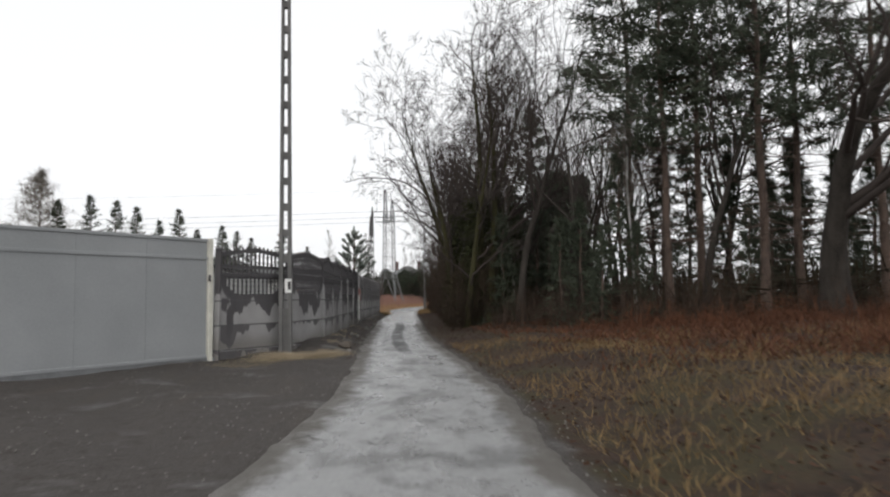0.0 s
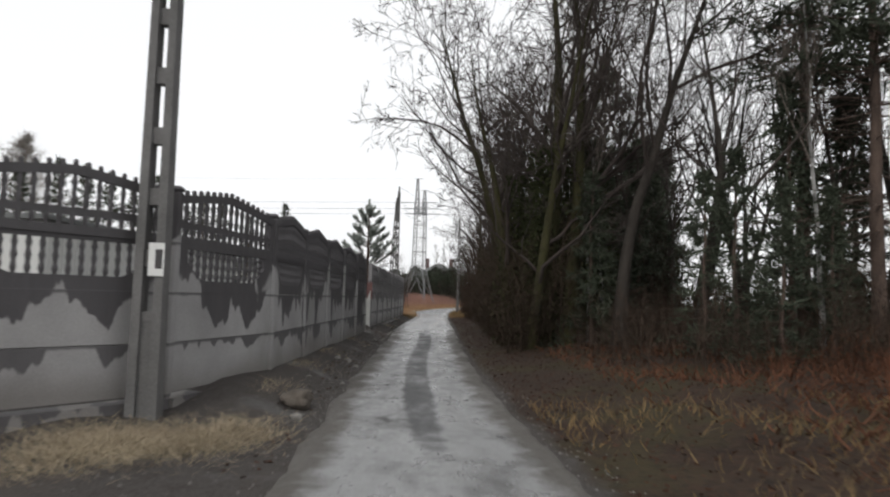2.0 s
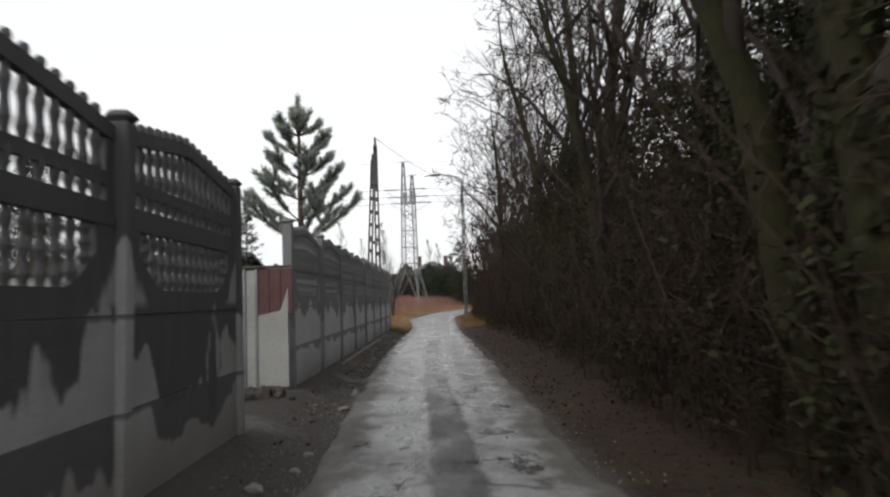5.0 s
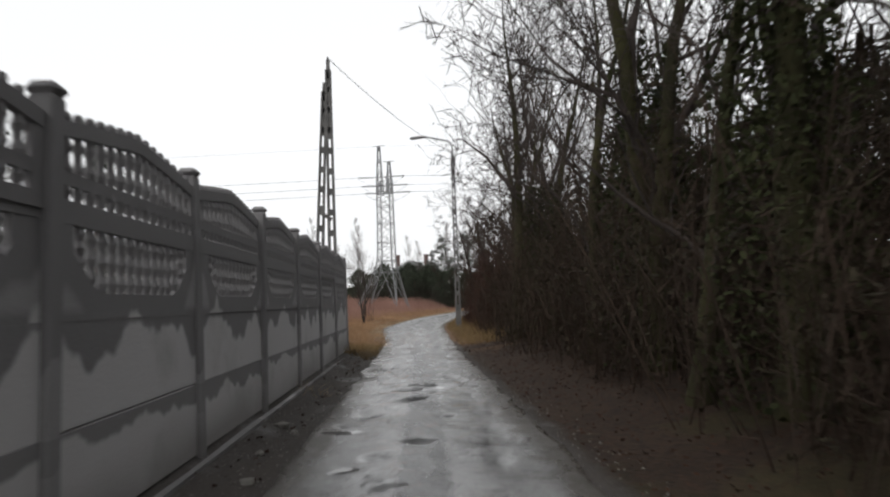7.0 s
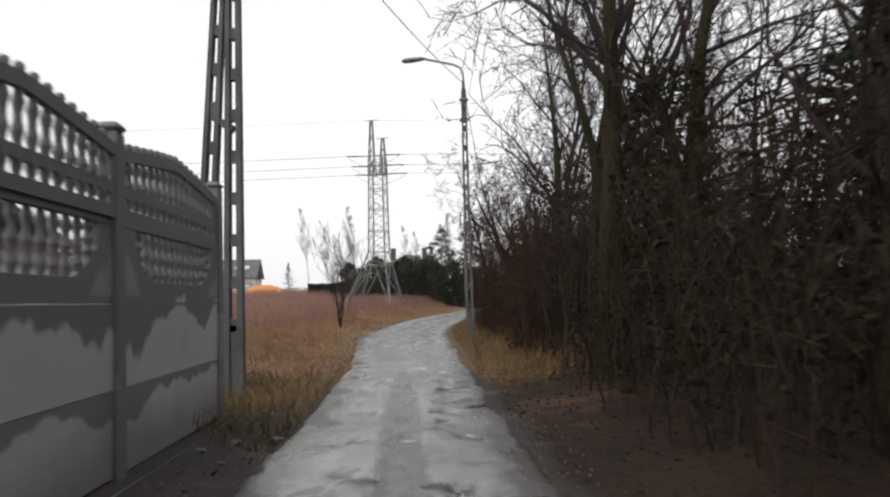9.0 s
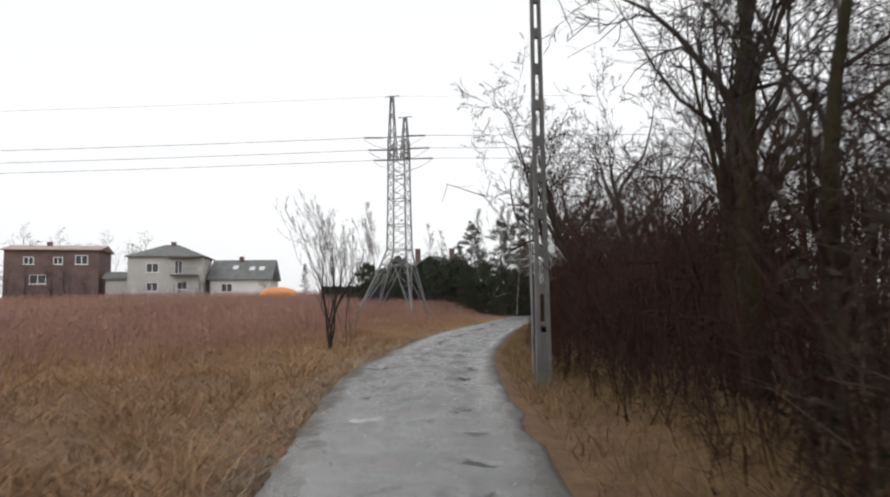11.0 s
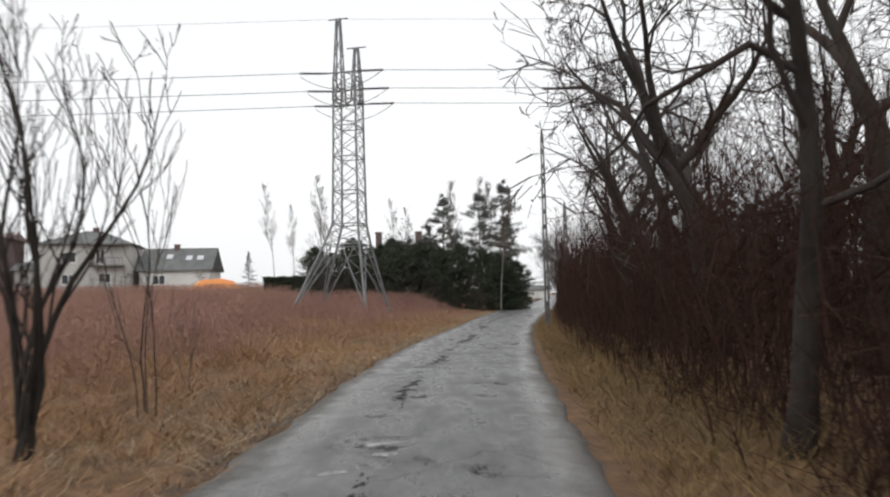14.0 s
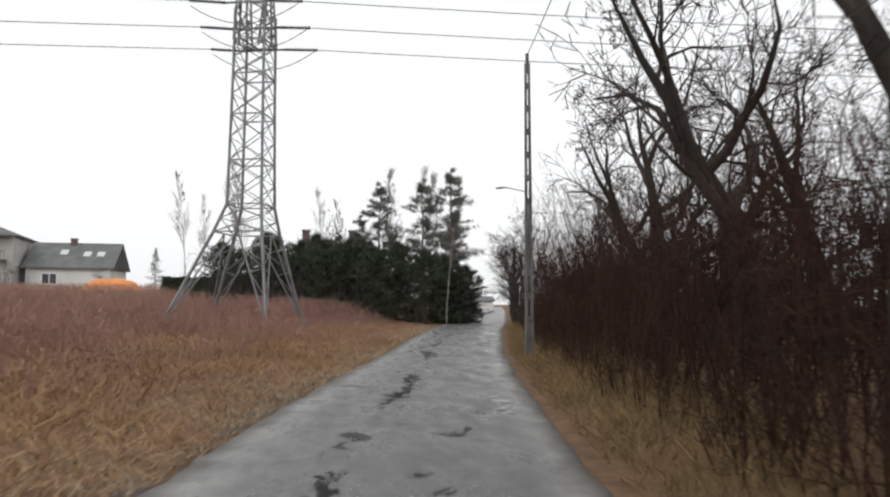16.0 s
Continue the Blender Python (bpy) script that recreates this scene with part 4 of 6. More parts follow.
# ---------------------------------------------------------------- poles, lamps, wires
def lattice_leg(bm, foot, top, wide, narrow, thick, rungs, solid=0.0, crest=0.0):
    """Ladder-shaped concrete pole: two flanges joined by rungs, with open windows between."""
    foot, top = Vector(foot), Vector(top)
    h = (top - foot).length
    m = Matrix.Translation(foot) @ Vector((0, 0, 1)).rotation_difference(top - foot).to_matrix().to_4x4()
    flange = 0.3
    for s in (-1, 1):
        vs = []
        for z, w in ((-0.4, wide), (h, narrow)):
            a, b = s * w / 2, s * w / 2 * (1 - 2 * flange)
            t = thick / 2 * (0.6 + 0.4 * w / wide)
            vs.append([bm.verts.new(m @ Vector(p)) for p in ((a, -t, z), (b, -t, z), (b, t, z), (a, t, z))])
        for j in range(4):
            bm.faces.new((vs[0][j], vs[0][(j + 1) % 4], vs[1][(j + 1) % 4], vs[1][j]))
        bm.faces.new(vs[0]), bm.faces.new(vs[1])
    for k in range(rungs + 1):
        z = solid + (h - solid) * k / rungs
        w = wide + (narrow - wide) * z / h
        c = Matrix.Translation((0, 0, z)) @ Matrix.Diagonal((w * 0.6, thick * 0.55, 0.16 if k < rungs else 0.5, 1))
        bmesh.ops.create_cube(bm, size=1.0, matrix=m @ c)
    if crest:
        c = Matrix.Translation((0, 0, h - crest / 2)) @ Matrix.Diagonal((narrow * 0.62, thick * 0.55, crest, 1))
        bmesh.ops.create_cube(bm, size=1.0, matrix=m @ c)
    if solid:
        c = Matrix.Translation((0, 0, solid / 2)) @ Matrix.Diagonal((wide * 0.6, thick * 0.55, solid, 1))
        bmesh.ops.create_cube(bm, size=1.0, matrix=m @ c)
    bmesh.ops.recalc_face_normals(bm, faces=bm.faces)


def power_pole(x, y, height, label, twist=0.0, wide=0.34, crest=0.0):
    pole = empty("power_pole", x, y, float(land(x, y)), twist)
    tagged(pole, label, "pole", "roadside poles")
    bm = bmesh.new()
    lattice_leg(bm, (0, 0, 0), (0, 0, height), wide, wide * 0.6, wide * 0.65, max(6, int(height / 0.62)), 0.9, crest)
    part("shaft", bm, POLE, pole)
    return pole


def luminaire(pole, height, reach):
    """Curved steel arm over the lane with a long lamp head, under a pole."""
    t = Tubes()
    pts = [(0, 0, height - 0.9), (0, 0, height + 0.55), (-0.06, 0, height + 0.75), (-0.25, 0, height + 0.86), (-reach, 0, height + 1.05)]
    t.tube(pts, [0.035] * 5, 8)
    t.object("arm", LAMP_GREY, pole, smooth=True)
    bm = bmesh.new()
    lathe(bm, [(0.05, 0), (0.10, 0.12), (0.13, 0.4), (0.12, 0.62), (0.04, 0.72)], 10)
    bmesh.ops.transform(bm, matrix=pose(-reach + 0.05, 0, height + 1.06, 0, -96, 0) @ Matrix.Diagonal((0.55, 1, 1, 1)), verts=bm.verts)
    part("lamp_head", bm, LAMP_GREY, pole, "grey street-lamp head", smooth=True)
    for z in (height - 0.8, height - 0.2):
        bm = bmesh.new()
        box(bm, -0.13, 0.13, -0.09, 0.09, z - 0.03, z + 0.03, 0.01)
        part("clamp", bm, STEEL, pole)


first = power_pole(-1.67, 7.05, 9.6, "ladder-shaped concrete power pole with a white notice, against the fence", 4, 0.29)
bm = bmesh.new()
box(bm, -0.005, 0.14, -0.108, -0.1, 1.31, 1.62, 0.002)
notice = part("notice", bm, WHITE_SIGN, first, "torn white paper notice")
bm = bmesh.new()
box(bm, 0.06, 0.125, -0.111, -0.1085, 1.38, 1.56)
part("bar", bm, INSULATOR, notice, "dark printed block")

second = power_pole(-2.0, 42.2, 7.6, "double-legged concrete power pole with a raking strut, beside the fence end", wide=0.26, crest=1.9)
bm = bmesh.new()
lattice_leg(bm, (-0.46, 0.02, -0.1), (-0.12, 0.02, 7.0), 0.25, 0.15, 0.17, 12, 0.7, 1.2)
part("strut", bm, POLE, second)
bm = bmesh.new()
bar(bm, (-0.3, 0.02, 3.7), (0.0, 0.0, 3.5), 0.1)
part("tie", bm, POLE, second)
bm = bmesh.new()
lathe(bm, [(0.02, 0), (0.05, 0.05), (0.03, 0.1), (0.05, 0.15), (0.015, 0.25)], 8, (0, 0, 7.72))
part("insulator", bm, INSULATOR, second)

street_lamp = power_pole(1.92, 52.95, 7.3, "ladder-shaped concrete pole carrying a curved street lamp over the lane", wide=0.235)
luminaire(street_lamp, 7.2, 1.15)
pipe = empty("cable_pipe", 1.91, 54.1, float(land(1.91, 54.1)))
tagged(pipe, "thin grey steel cable pipe standing beside the lamp pole", "pipe", "")
t = Tubes()
t.tube([(0, 0, -0.3), (0.005, 0, 1.2), (-0.01, 0, 2.4), (0.02, 0, 3.4), (0.03, -0.4, 3.7)], [0.026] * 5, 8)
t.object("tube", STEEL, pipe, smooth=True)
bm = bmesh.new()
bar(bm, (0.0, 0.0, 2.9), (0.01, -1.05, 2.9), 0.03)
part("bracket", bm, STEEL, pipe)
power_pole(5.63, 81.4, 7.3, "plain concrete power pole on the grass verge", wide=0.2)
far_lamp = power_pole(12.17, 106.0, 7.6, "distant concrete pole with a small street lamp")
luminaire(far_lamp, 7.3, 1.3)
power_pole(19.77, 140.0, 7.5, "far concrete pole beside the lane")
power_pole(33.27, 196.0, 7.5, "far concrete pole at the end of the lane")


def wire(name, p, q, sag, r, label, n=24):
    p, q = np.array(p, float), np.array(q, float)
    k = np.linspace(0, 1, n)[:, None]
    pts = p + (q - p) * k
    pts[:, 2] -= sag * 4 * (k * (1 - k))[:, 0]
    t = Tubes()
    t.tube(pts, [r] * n, 4)
    tagged(t.object(name, WIRE), label, "wire", "overhead wires")


wire("service_wire", (-2.0, 42.2, 7.9), (1.92, 52.95, 7.5), 0.25, 0.012, "thin black service wire between two poles")
wire("service_wire", (1.92, 52.95, 7.5), (5.63, 81.4, 7.5), 0.5, 0.012, "thin black service wire between two poles")


# ---------------------------------------------------------------- pylon
def pylon():
    x, y, ground = -2.91, 95.4, 0.4
    tower = empty("pylon", x, y, ground, -15)
    tagged(tower, "galvanised steel lattice power pylon with two peaks in rough grass", "pylon")
    levels = [(0.0, 2.2), (3.9, 1.05), (5.1, 0.76), (7.0, 0.73), (9.0, 0.70), (10.8, 0.68), (12.3, 0.67), (13.7, 0.66)]
    corner = lambda h, k: Vector((h * (1, 1, -1, -1)[k], h * (-1, 1, 1, -1)[k], 0))
    foot = lambda z: Vector((-0.55 * max(0.0, 1 - z / 5.1), 0, z))
    for k in range(4):
        t = Tubes()
        t.tube([corner(h, k) + foot(z) for z, h in levels], [0.07] * 3 + [0.06] * (len(levels) - 3), 4)
        t.object("leg", STEEL, tower)
        bm = bmesh.new()
        box(bm, -0.25, 0.25, -0.25, 0.25, -0.6, 0.12, 0.03)
        bmesh.ops.translate(bm, vec=corner(2.2, k) + foot(0), verts=bm.verts)
        part("footing", bm, POLE, tower, "concrete footing")
    def brace(p, q, w):
        bm = bmesh.new()
        bar(bm, p, q, w)
        part("brace", bm, STEEL, tower)

    for side in range(4):
        for (za, ha), (zb, hb) in zip(levels, levels[1:]):
            a0, a1 = corner(ha, side) + foot(za), corner(ha, (side + 1) % 4) + foot(za)
            b0, b1 = corner(hb, side) + foot(zb), corner(hb, (side + 1) % 4) + foot(zb)
            if za > 3:
                brace(a0, a1, 0.055)
                c0, c1 = (a0 + b0) / 2, (a1 + b1) / 2
                for p, q in ((a0, c1), (a1, c0), (c0, b1), (c1, b0)):
                    brace(p, q, 0.034)
            else:
                mid = (b0 + b1) / 2
                for a, b in ((a0, b0), (a1, b1)):
                    brace(a, mid, 0.055)
                    for i, j in ((0.3, 0.3), (0.3, 0.55), (0.6, 0.55), (0.6, 0.8), (0.85, 0.8)):
                        brace(a.lerp(b, i), a.lerp(mid, j), 0.03)
    for sx, sy, top in ((-0.42, -0.36, 17.2), (0.42, 0.36, 15.65)):
        bm = bmesh.new()
        base = [Vector((sx + 0.3 * a, sy + 0.3 * b, 12.3)) for a, b in ((1, 1), (-1, 1), (-1, -1), (1, -1))]
        peak = [Vector((sx + 0.10 * a, sy + 0.10 * b, top)) for a, b in ((1, 1), (-1, 1), (-1, -1), (1, -1))]
        for k in range(4):
            bar(bm, base[k], peak[k], 0.07)
            for j in range(4):
                p = base[k].lerp(peak[k], j / 4)
                q = base[(k + 1) % 4].lerp(peak[(k + 1) % 4], (j + 1) / 4)
                bar(bm, p, q, 0.04)
        box(bm, sx - 0.6, sx + 0.6, sy - 0.03, sy + 0.03, top - 0.03, top + 0.03)
        part("peak", bm, STEEL, tower)
    m = tower.matrix_basis
    for z, out in ((13.75, -0.9), (13.02, 0.0), (12.42, 0.9)):
        bm = bmesh.new()
        for s in (-1, 1):
            bar(bm, (0.8 * s, 0, z + 0.25), (0.2 * s, out * 1.2, z), 0.06)
            bar(bm, (0.8 * s, 0, z - 0.1), (0.2 * s, out * 1.2, z), 0.05)
        bar(bm, (-0.9, out * 1.2, z), (0.9, out * 1.2, z), 0.07)
        part("arm", bm, STEEL, tower)
        for s, far in ((-1, Vector((-150, 96, z + 1.6))), (1, Vector((140, 84, z + 1.6)))):
            start = m @ Vector((0.9 * s, out * 1.2, z))
            goal = far + Vector((0, out * 1.2, 0))
            way = (goal - start).normalized()
            bm = bmesh.new()
            rings = [(0.02, 0.0)]
            for j in range(12):
                rings += [(0.09, 0.05 + 0.13 * j), (0.03, 0.10 + 0.13 * j)]
            lathe(bm, rings, 6)
            local = m.inverted() @ (Matrix.Translation(start) @ way.to_track_quat("Z", "Y").to_matrix().to_4x4())
            bmesh.ops.transform(bm, matrix=local, verts=bm.verts)
            part("insulator", bm, INSULATOR, tower, "dark insulator string")
            end = start + way * 1.5
            wire("power_line", end, goal, 1.4, 0.018, "high-voltage conductor leading off from the pylon", 40)
        t = Tubes()
        k = np.linspace(-1, 1, 13)
        t.tube(np.stack([k * 2.5, 0 * k + out * 1.2, z - 0.9 * (1 - k**2) - 0.05], 1), [0.018] * 13, 4)
        t.object("jumper", WIRE, tower, "slack jumper wire")
    for s, far in ((-1, Vector((-150, 96, 18.7))), (1, Vector((140, 84, 18.7)))):
        wire("earth_wire", m @ Vector((-0.42, -0.36, 17.2)), far, 1.5, 0.008, "thin earth wire from the pylon's peak", 40)


pylon()


# ---------------------------------------------------------------- trees
def unit(v):
    return v / (np.linalg.norm(v) + 1e-9)


def turned(d, angle, rng):
    """d bent by an angle in a random direction."""
    a = unit(np.cross(d, rng.normal(size=3)))
    return unit(d * math.cos(angle) + a * math.sin(angle))


def bare_tree(name, seed, height, radius, trunk_mat, twig_mat, spread=0.8, clear=0.25, limbs=11, sub=(6, 6), lift=0.25, stems=1, wander=0.16, splay=0.2, bias=(0, 0, 0), limb=0.62, thin=1.0, sway=0.5, least=0.004, stub=0.0):
    """A leafless broadleaf: tapering trunk, crooked limbs, three orders of twigs."""
    rng = np.random.RandomState(seed)
    stem, fine, thread = [], Tubes(), []

    def path(p, d, length, n, bend, up):
        pts = [p]
        for _ in range(n):
            d = unit(d + rng.normal(size=3) * bend + np.array([0, 0, up]))
            pts.append(pts[-1] + d * length / n)
        return np.array(pts)

    def grow(p, d, length, r, depth):
        n = (10, 6, 4, 2, 1)[min(depth, 4)]
        pts = path(p, d, length, n, wander * (sway if depth == 0 else 0.9 + 0.2 * depth), lift * (0.35 if depth > 0 else 0.05))
        radii = np.linspace(r, max(r * (0.05 if depth == 0 else 0.14), 0.0035), n + 1)
        if depth == 0:
            if stems == 1:
                radii[0] *= 1.6
                radii[1] *= 1.1
            stem.append((pts, radii))
        elif depth < 3:
            fine.tube(pts, radii, (9, 6, 4)[depth])
        else:
            thread.append((pts[:-1], pts[1:], radii[:-1] * 2.5))
        if depth > len(sub):
            return
        count = limbs if depth == 0 else sub[depth - 1]
        for k in range(count):
            t = clear + (1 - clear) * (k + rng.uniform(0.1, 0.9)) / count if depth == 0 else rng.uniform(0.2, 1.0)
            i = min(int(t * n), n - 1)
            q = pts[i] + (pts[i + 1] - pts[i]) * (t * n - i)
            way = unit(pts[i + 1] - pts[i])
            kid = turned(way, rng.uniform(0.5, 1.1) * spread, rng)
            if depth == 0:
                kid = unit(kid + np.array(bias))
            share_len = (limb if depth == 0 else 0.6) * (1 - 0.45 * t) * rng.uniform(0.7, 1.2)
            grow(q, kid, length * share_len, max(np.interp(t * n, range(n + 1), radii) * rng.uniform(0.4, 0.6) * (thin if depth == 0 else 1), least), depth + 1)

    for s in range(stems):
        tilt = np.array([rng.normal() * 0.1, rng.normal() * 0.1, 1]) if stems == 1 else np.array([splay * math.cos(s * 2.4), splay * math.sin(s * 2.4), 1])
        at = np.array([0.05 * math.cos(s * 2.4), 0.05 * math.sin(s * 2.4), 0]) * (stems > 1) + np.array([0, 0, -0.3 if not stub else stub * rng.uniform(0.55, 0.95)])
        grow(at, unit(tilt), height * rng.uniform(0.8, 1.0), radius * (1 if stems == 1 else rng.uniform(0.6, 1)), 0)
    if stub:
        stem.append((np.array([(0, 0, -0.3), (0.01, 0, 0), (-0.02, 0.01, stub * 0.6), (-0.03, 0, stub)]), np.array([2.3, 2.0, 1.7, 1.1]) * radius))
    tree = new(name)
    for pts, radii in stem:
        wood = Tubes()
        wood.tube(pts, radii, 10)
        wood.object("trunk" if stems == 1 else "stem", trunk_mat, tree, smooth=True)
    if thread:
        np.random.seed(seed)
        fine.strips(np.concatenate([a for a, b, c in thread]), np.concatenate([b for a, b, c in thread]), np.concatenate([c for a, b, c in thread]), 0.7)
    fine.object("crown", twig_mat, tree)
    return tree


def conifer(name, seed, height, radius, clear, width, bark, leaf, whorls=18, per=6, droop=0.25, tufts=9, blade=0.16, dense=10, taper=0.85, thick=0.045, dead=0, ragged=0.7):
    """A needle tree: straight trunk, whorls of limbs, each limb set with sprays of needle blades."""
    rng = np.random.RandomState(seed)
    wood, wood_limbs, green = Tubes(), Tubes(), Tubes()
    pts = np.array([[0.05 * math.sin(k), 0.05 * math.cos(1.7 * k), -0.3 + (height + 0.3) * k / 8] for k in range(9)])
    wood.tube(pts, np.linspace(radius, 0.02, 9), 8)
    base, tip = [], []
    for w in range(whorls):
        k = w / (whorls - 1)
        z = height * (clear + (0.98 - clear) * k)
        reach = width * ((1 - k) ** taper * 0.95 + 0.05) * rng.uniform(ragged, 1.15)
        for j in range(per):
            a = rng.uniform(0, 2 * math.pi)
            r = reach * rng.uniform(0.65, 1.1)
            d = np.array([math.cos(a), math.sin(a), 0])
            rise = r * (0.35 * k - droop * (1 - k)) + rng.normal() * 0.08
            p0 = np.array([0, 0, z + rng.uniform(-0.6, 0.6) * height * (0.98 - clear) / whorls])
            p1 = p0 + d * r * 0.55 + np.array([0, 0, rise * 0.35])
            p2 = p0 + d * r + np.array([0, 0, rise])
            wood_limbs.tube([p0, p1, p2], [max(0.012, radius * 0.22 * (1 - k)), 0.012, 0.005], 3)
            for m in range(tufts):
                t = 0.25 + 0.75 * (m + rng.uniform()) / tufts
                q = p0 * (1 - t) ** 2 + 2 * p1 * t * (1 - t) + p2 * t * t
                side = np.cross(d, (0, 0, 1)) * rng.normal() * 0.22 * r
                q = q + side * (1 - 0.4 * t)
                n = dense
                base.append(q + rng.normal(size=(n, 3)) * 0.05)
                tip.append(q + rng.normal(size=(n, 3)) * blade + d * 0.08)
    for k in range(dead):
        z = height * rng.uniform(0.12, clear + 0.05)
        a, r = rng.uniform(0, 2 * math.pi), rng.uniform(0.6, 1.9)
        p = np.array([0, 0, z])
        q = p + np.array([math.cos(a) * r, math.sin(a) * r, rng.uniform(-0.3, 0.25)])
        wood_limbs.tube([p, (p + q) / 2 + rng.normal(size=3) * 0.06, q], [0.022, 0.014, 0.004], 3)
        for j in range(5):
            s = p + (q - p) * rng.uniform(0.3, 1)
            wood_limbs.tube([s, s + rng.normal(size=3) * np.array([0.25, 0.25, 0.12])], [0.008, 0.003], 3)
    base, tip = np.concatenate(base), np.concatenate(tip)
    np.random.seed(seed)
    green.strips(base, tip, np.full(len(base), thick), 0.3)
    tree = new(name)
    wood.object("trunk", bark, tree, smooth=True)
    tagged(wood_limbs.object("bough", bark, tree), kind="stuff")
    green.object("crown", leaf, tree)
    return tree


def young_pine(name, seed):
    """A sapling pine with upswept bottle-brush shoots."""
    rng = np.random.RandomState(seed)
    wood, green = Tubes(), Tubes()
    wood.tube([(0, 0, -0.2), (0.02, 0, 1.5), (0, 0.03, 3.0), (0, 0, 4.3)], [0.075, 0.06, 0.04, 0.012], 8)
    base, tip = [], []

    def shoot(p, d, length, curve):
        pts = [p]
        for _ in range(5):
            d = unit(d + np.array([0, 0, curve]) + rng.normal(size=3) * 0.05)
            pts.append(pts[-1] + d * length / 5)
        pts = np.array(pts)
        wood.tube(pts, np.linspace(0.016, 0.006, 6), 4)
        n = int(460 * length)
        t = rng.uniform(0.3, 1, n) * 5
        i = np.minimum(t.astype(int), 4)
        q = pts[i] + (pts[i + 1] - pts[i]) * (t - i)[:, None]
        way = np.array([unit(pts[j + 1] - pts[j]) for j in range(5)])[i]
        out = rng.normal(size=(n, 3))
        out /= np.linalg.norm(out, axis=1, keepdims=True)
        base.append(q), tip.append(q + (out * 0.75 + way * 0.7) * 0.09)
        return pts

    for w in range(6):
        z = 2.0 + 0.37 * w
        reach = 1.15 * (1 - w / 8.5)
        for j in range(5):
            a = j * 1.26 + w * 0.5 + rng.normal() * 0.15
            d = np.array([math.cos(a), math.sin(a), 0.25])
            pts = shoot(np.array([0, 0, z]), unit(d), reach * rng.uniform(0.8, 1.15), 0.13)
            for k in (3, 4):
                for s in (-1, 1):
                    e = unit(unit(pts[k] - pts[k - 1]) + s * 0.8 * np.array([-math.sin(a), math.cos(a), 0.25]))
                    shoot(pts[k], e, reach * rng.uniform(0.22, 0.38), 0.12)
    for j in range(5):
        a = j * 1.26
        shoot(np.array([0, 0, 3.85]), unit(np.array([math.cos(a) * 0.45, math.sin(a) * 0.45, 1])), 0.45, 0.05)
    shoot(np.array([0, 0, 4.0]), np.array([0, 0, 1.0]), 0.5, 0.0)
    np.random.seed(seed)
    b = np.concatenate(base)
    green.strips(b, np.concatenate(tip), np.full(len(b), 0.013), 0.5)
    tree = new(name)
    wood.object("trunk", PINE_BARK, tree, smooth=True)
    green.object("crown", PINE_NEEDLES, tree)
    return tree


def plant(tree, x, y, label, category, group="", rz=0.0, scale=1.0, sink=0.0):
    """Stand a tree, or a further copy of it, on the ground."""
    m = Matrix.Translation((x, y, float(land(x, y)) - sink)) @ Matrix.Rotation(radians(rz), 4, "Z")
    used = tree.get("planted", 0)
    ob = copy_thing(tree, m) if used else tree
    if not used:
        tree["planted"] = 1
        ob.matrix_basis = m
    ob.scale = (scale, scale, scale)
    tagged(ob, label, category, group)
    return ob


LANE_TREES = [
    bare_tree("bare_tree", 11, 9.5, 0.14, MOSSY, TWIG, 0.85, 0.16, 18, (5, 5, 3), lift=0.24, bias=(0.1, 0, 0), limb=0.5, thin=0.85, wander=0.24, sway=0.25, least=0.0065),
    bare_tree("bare_tree", 12, 11.0, 0.16, MOSSY, TWIG, 0.85, 0.18, 18, (5, 5, 3), lift=0.24, bias=(0.1, 0, 0), limb=0.5, thin=0.85, wander=0.24, sway=0.25, least=0.0065),
    bare_tree("bare_tree", 13, 10.0, 0.13, MOSSY, TWIG, 0.7, 0.2, 9, (5, 5, 3), lift=0.34, stems=2, splay=0.08, bias=(0.1, 0, 0), limb=0.5, thin=0.85, wander=0.24, sway=0.25, least=0.0065),
]
WOOD_TREES = [
    bare_tree("bare_tree", 21, 11.5, 0.15, BARK, TWIG, 0.65, 0.35, 11, (5, 5)),
    bare_tree("bare_tree", 22, 10.0, 0.12, BARK, TWIG, 0.7, 0.3, 11, (5, 5)),
]
STOUT = [
    bare_tree("bare_tree", 14, 11.0, 0.20, MOSSY, TWIG, 0.7, 0.2, 14, (5, 5, 3), lift=0.3, bias=(0.55, 0, 0.1), limb=0.5, wander=0.24, sway=0.22, least=0.0065),
    bare_tree("bare_tree", 15, 10.5, 0.17, MOSSY, TWIG, 0.7, 0.24, 13, (5, 5, 3), lift=0.3, bias=(0.55, 0, 0.1), limb=0.5, wander=0.24, sway=0.22, least=0.0065),
]
GNARLED = [
    bare_tree("old_tree", 34, 8.5, 0.26, BARK, TWIG, 0.72, 0.3, 8, (7, 5, 4), lift=0.2, bias=(0.45, 0, 0.1), wander=0.22, limb=0.75, thin=1.45, least=0.008),
    bare_tree("old_tree", 35, 8.0, 0.24, BARK, TWIG, 0.85, 0.26, 8, (7, 5, 4), lift=0.2, bias=(0.45, 0, 0.1), wander=0.24, limb=0.75, thin=1.5, least=0.008),
]
FAR_TREE = bare_tree("bare_tree", 23, 9.0, 0.17, BARK, TWIG, 0.95, 0.16, 14, (6, 5), lift=0.12, wander=0.24, least=0.013)
OAK = bare_tree("old_tree", 31, 12.0, 0.42, BARK, TWIG, 1.05, 0.22, 13, (6, 6, 4), lift=0.12, wander=0.24)
FORKED = bare_tree("old_tree", 33, 9.5, 0.38, BARK, TWIG, 0.8, 0.15, 11, (6, 6, 4), lift=0.22, wander=0.22)
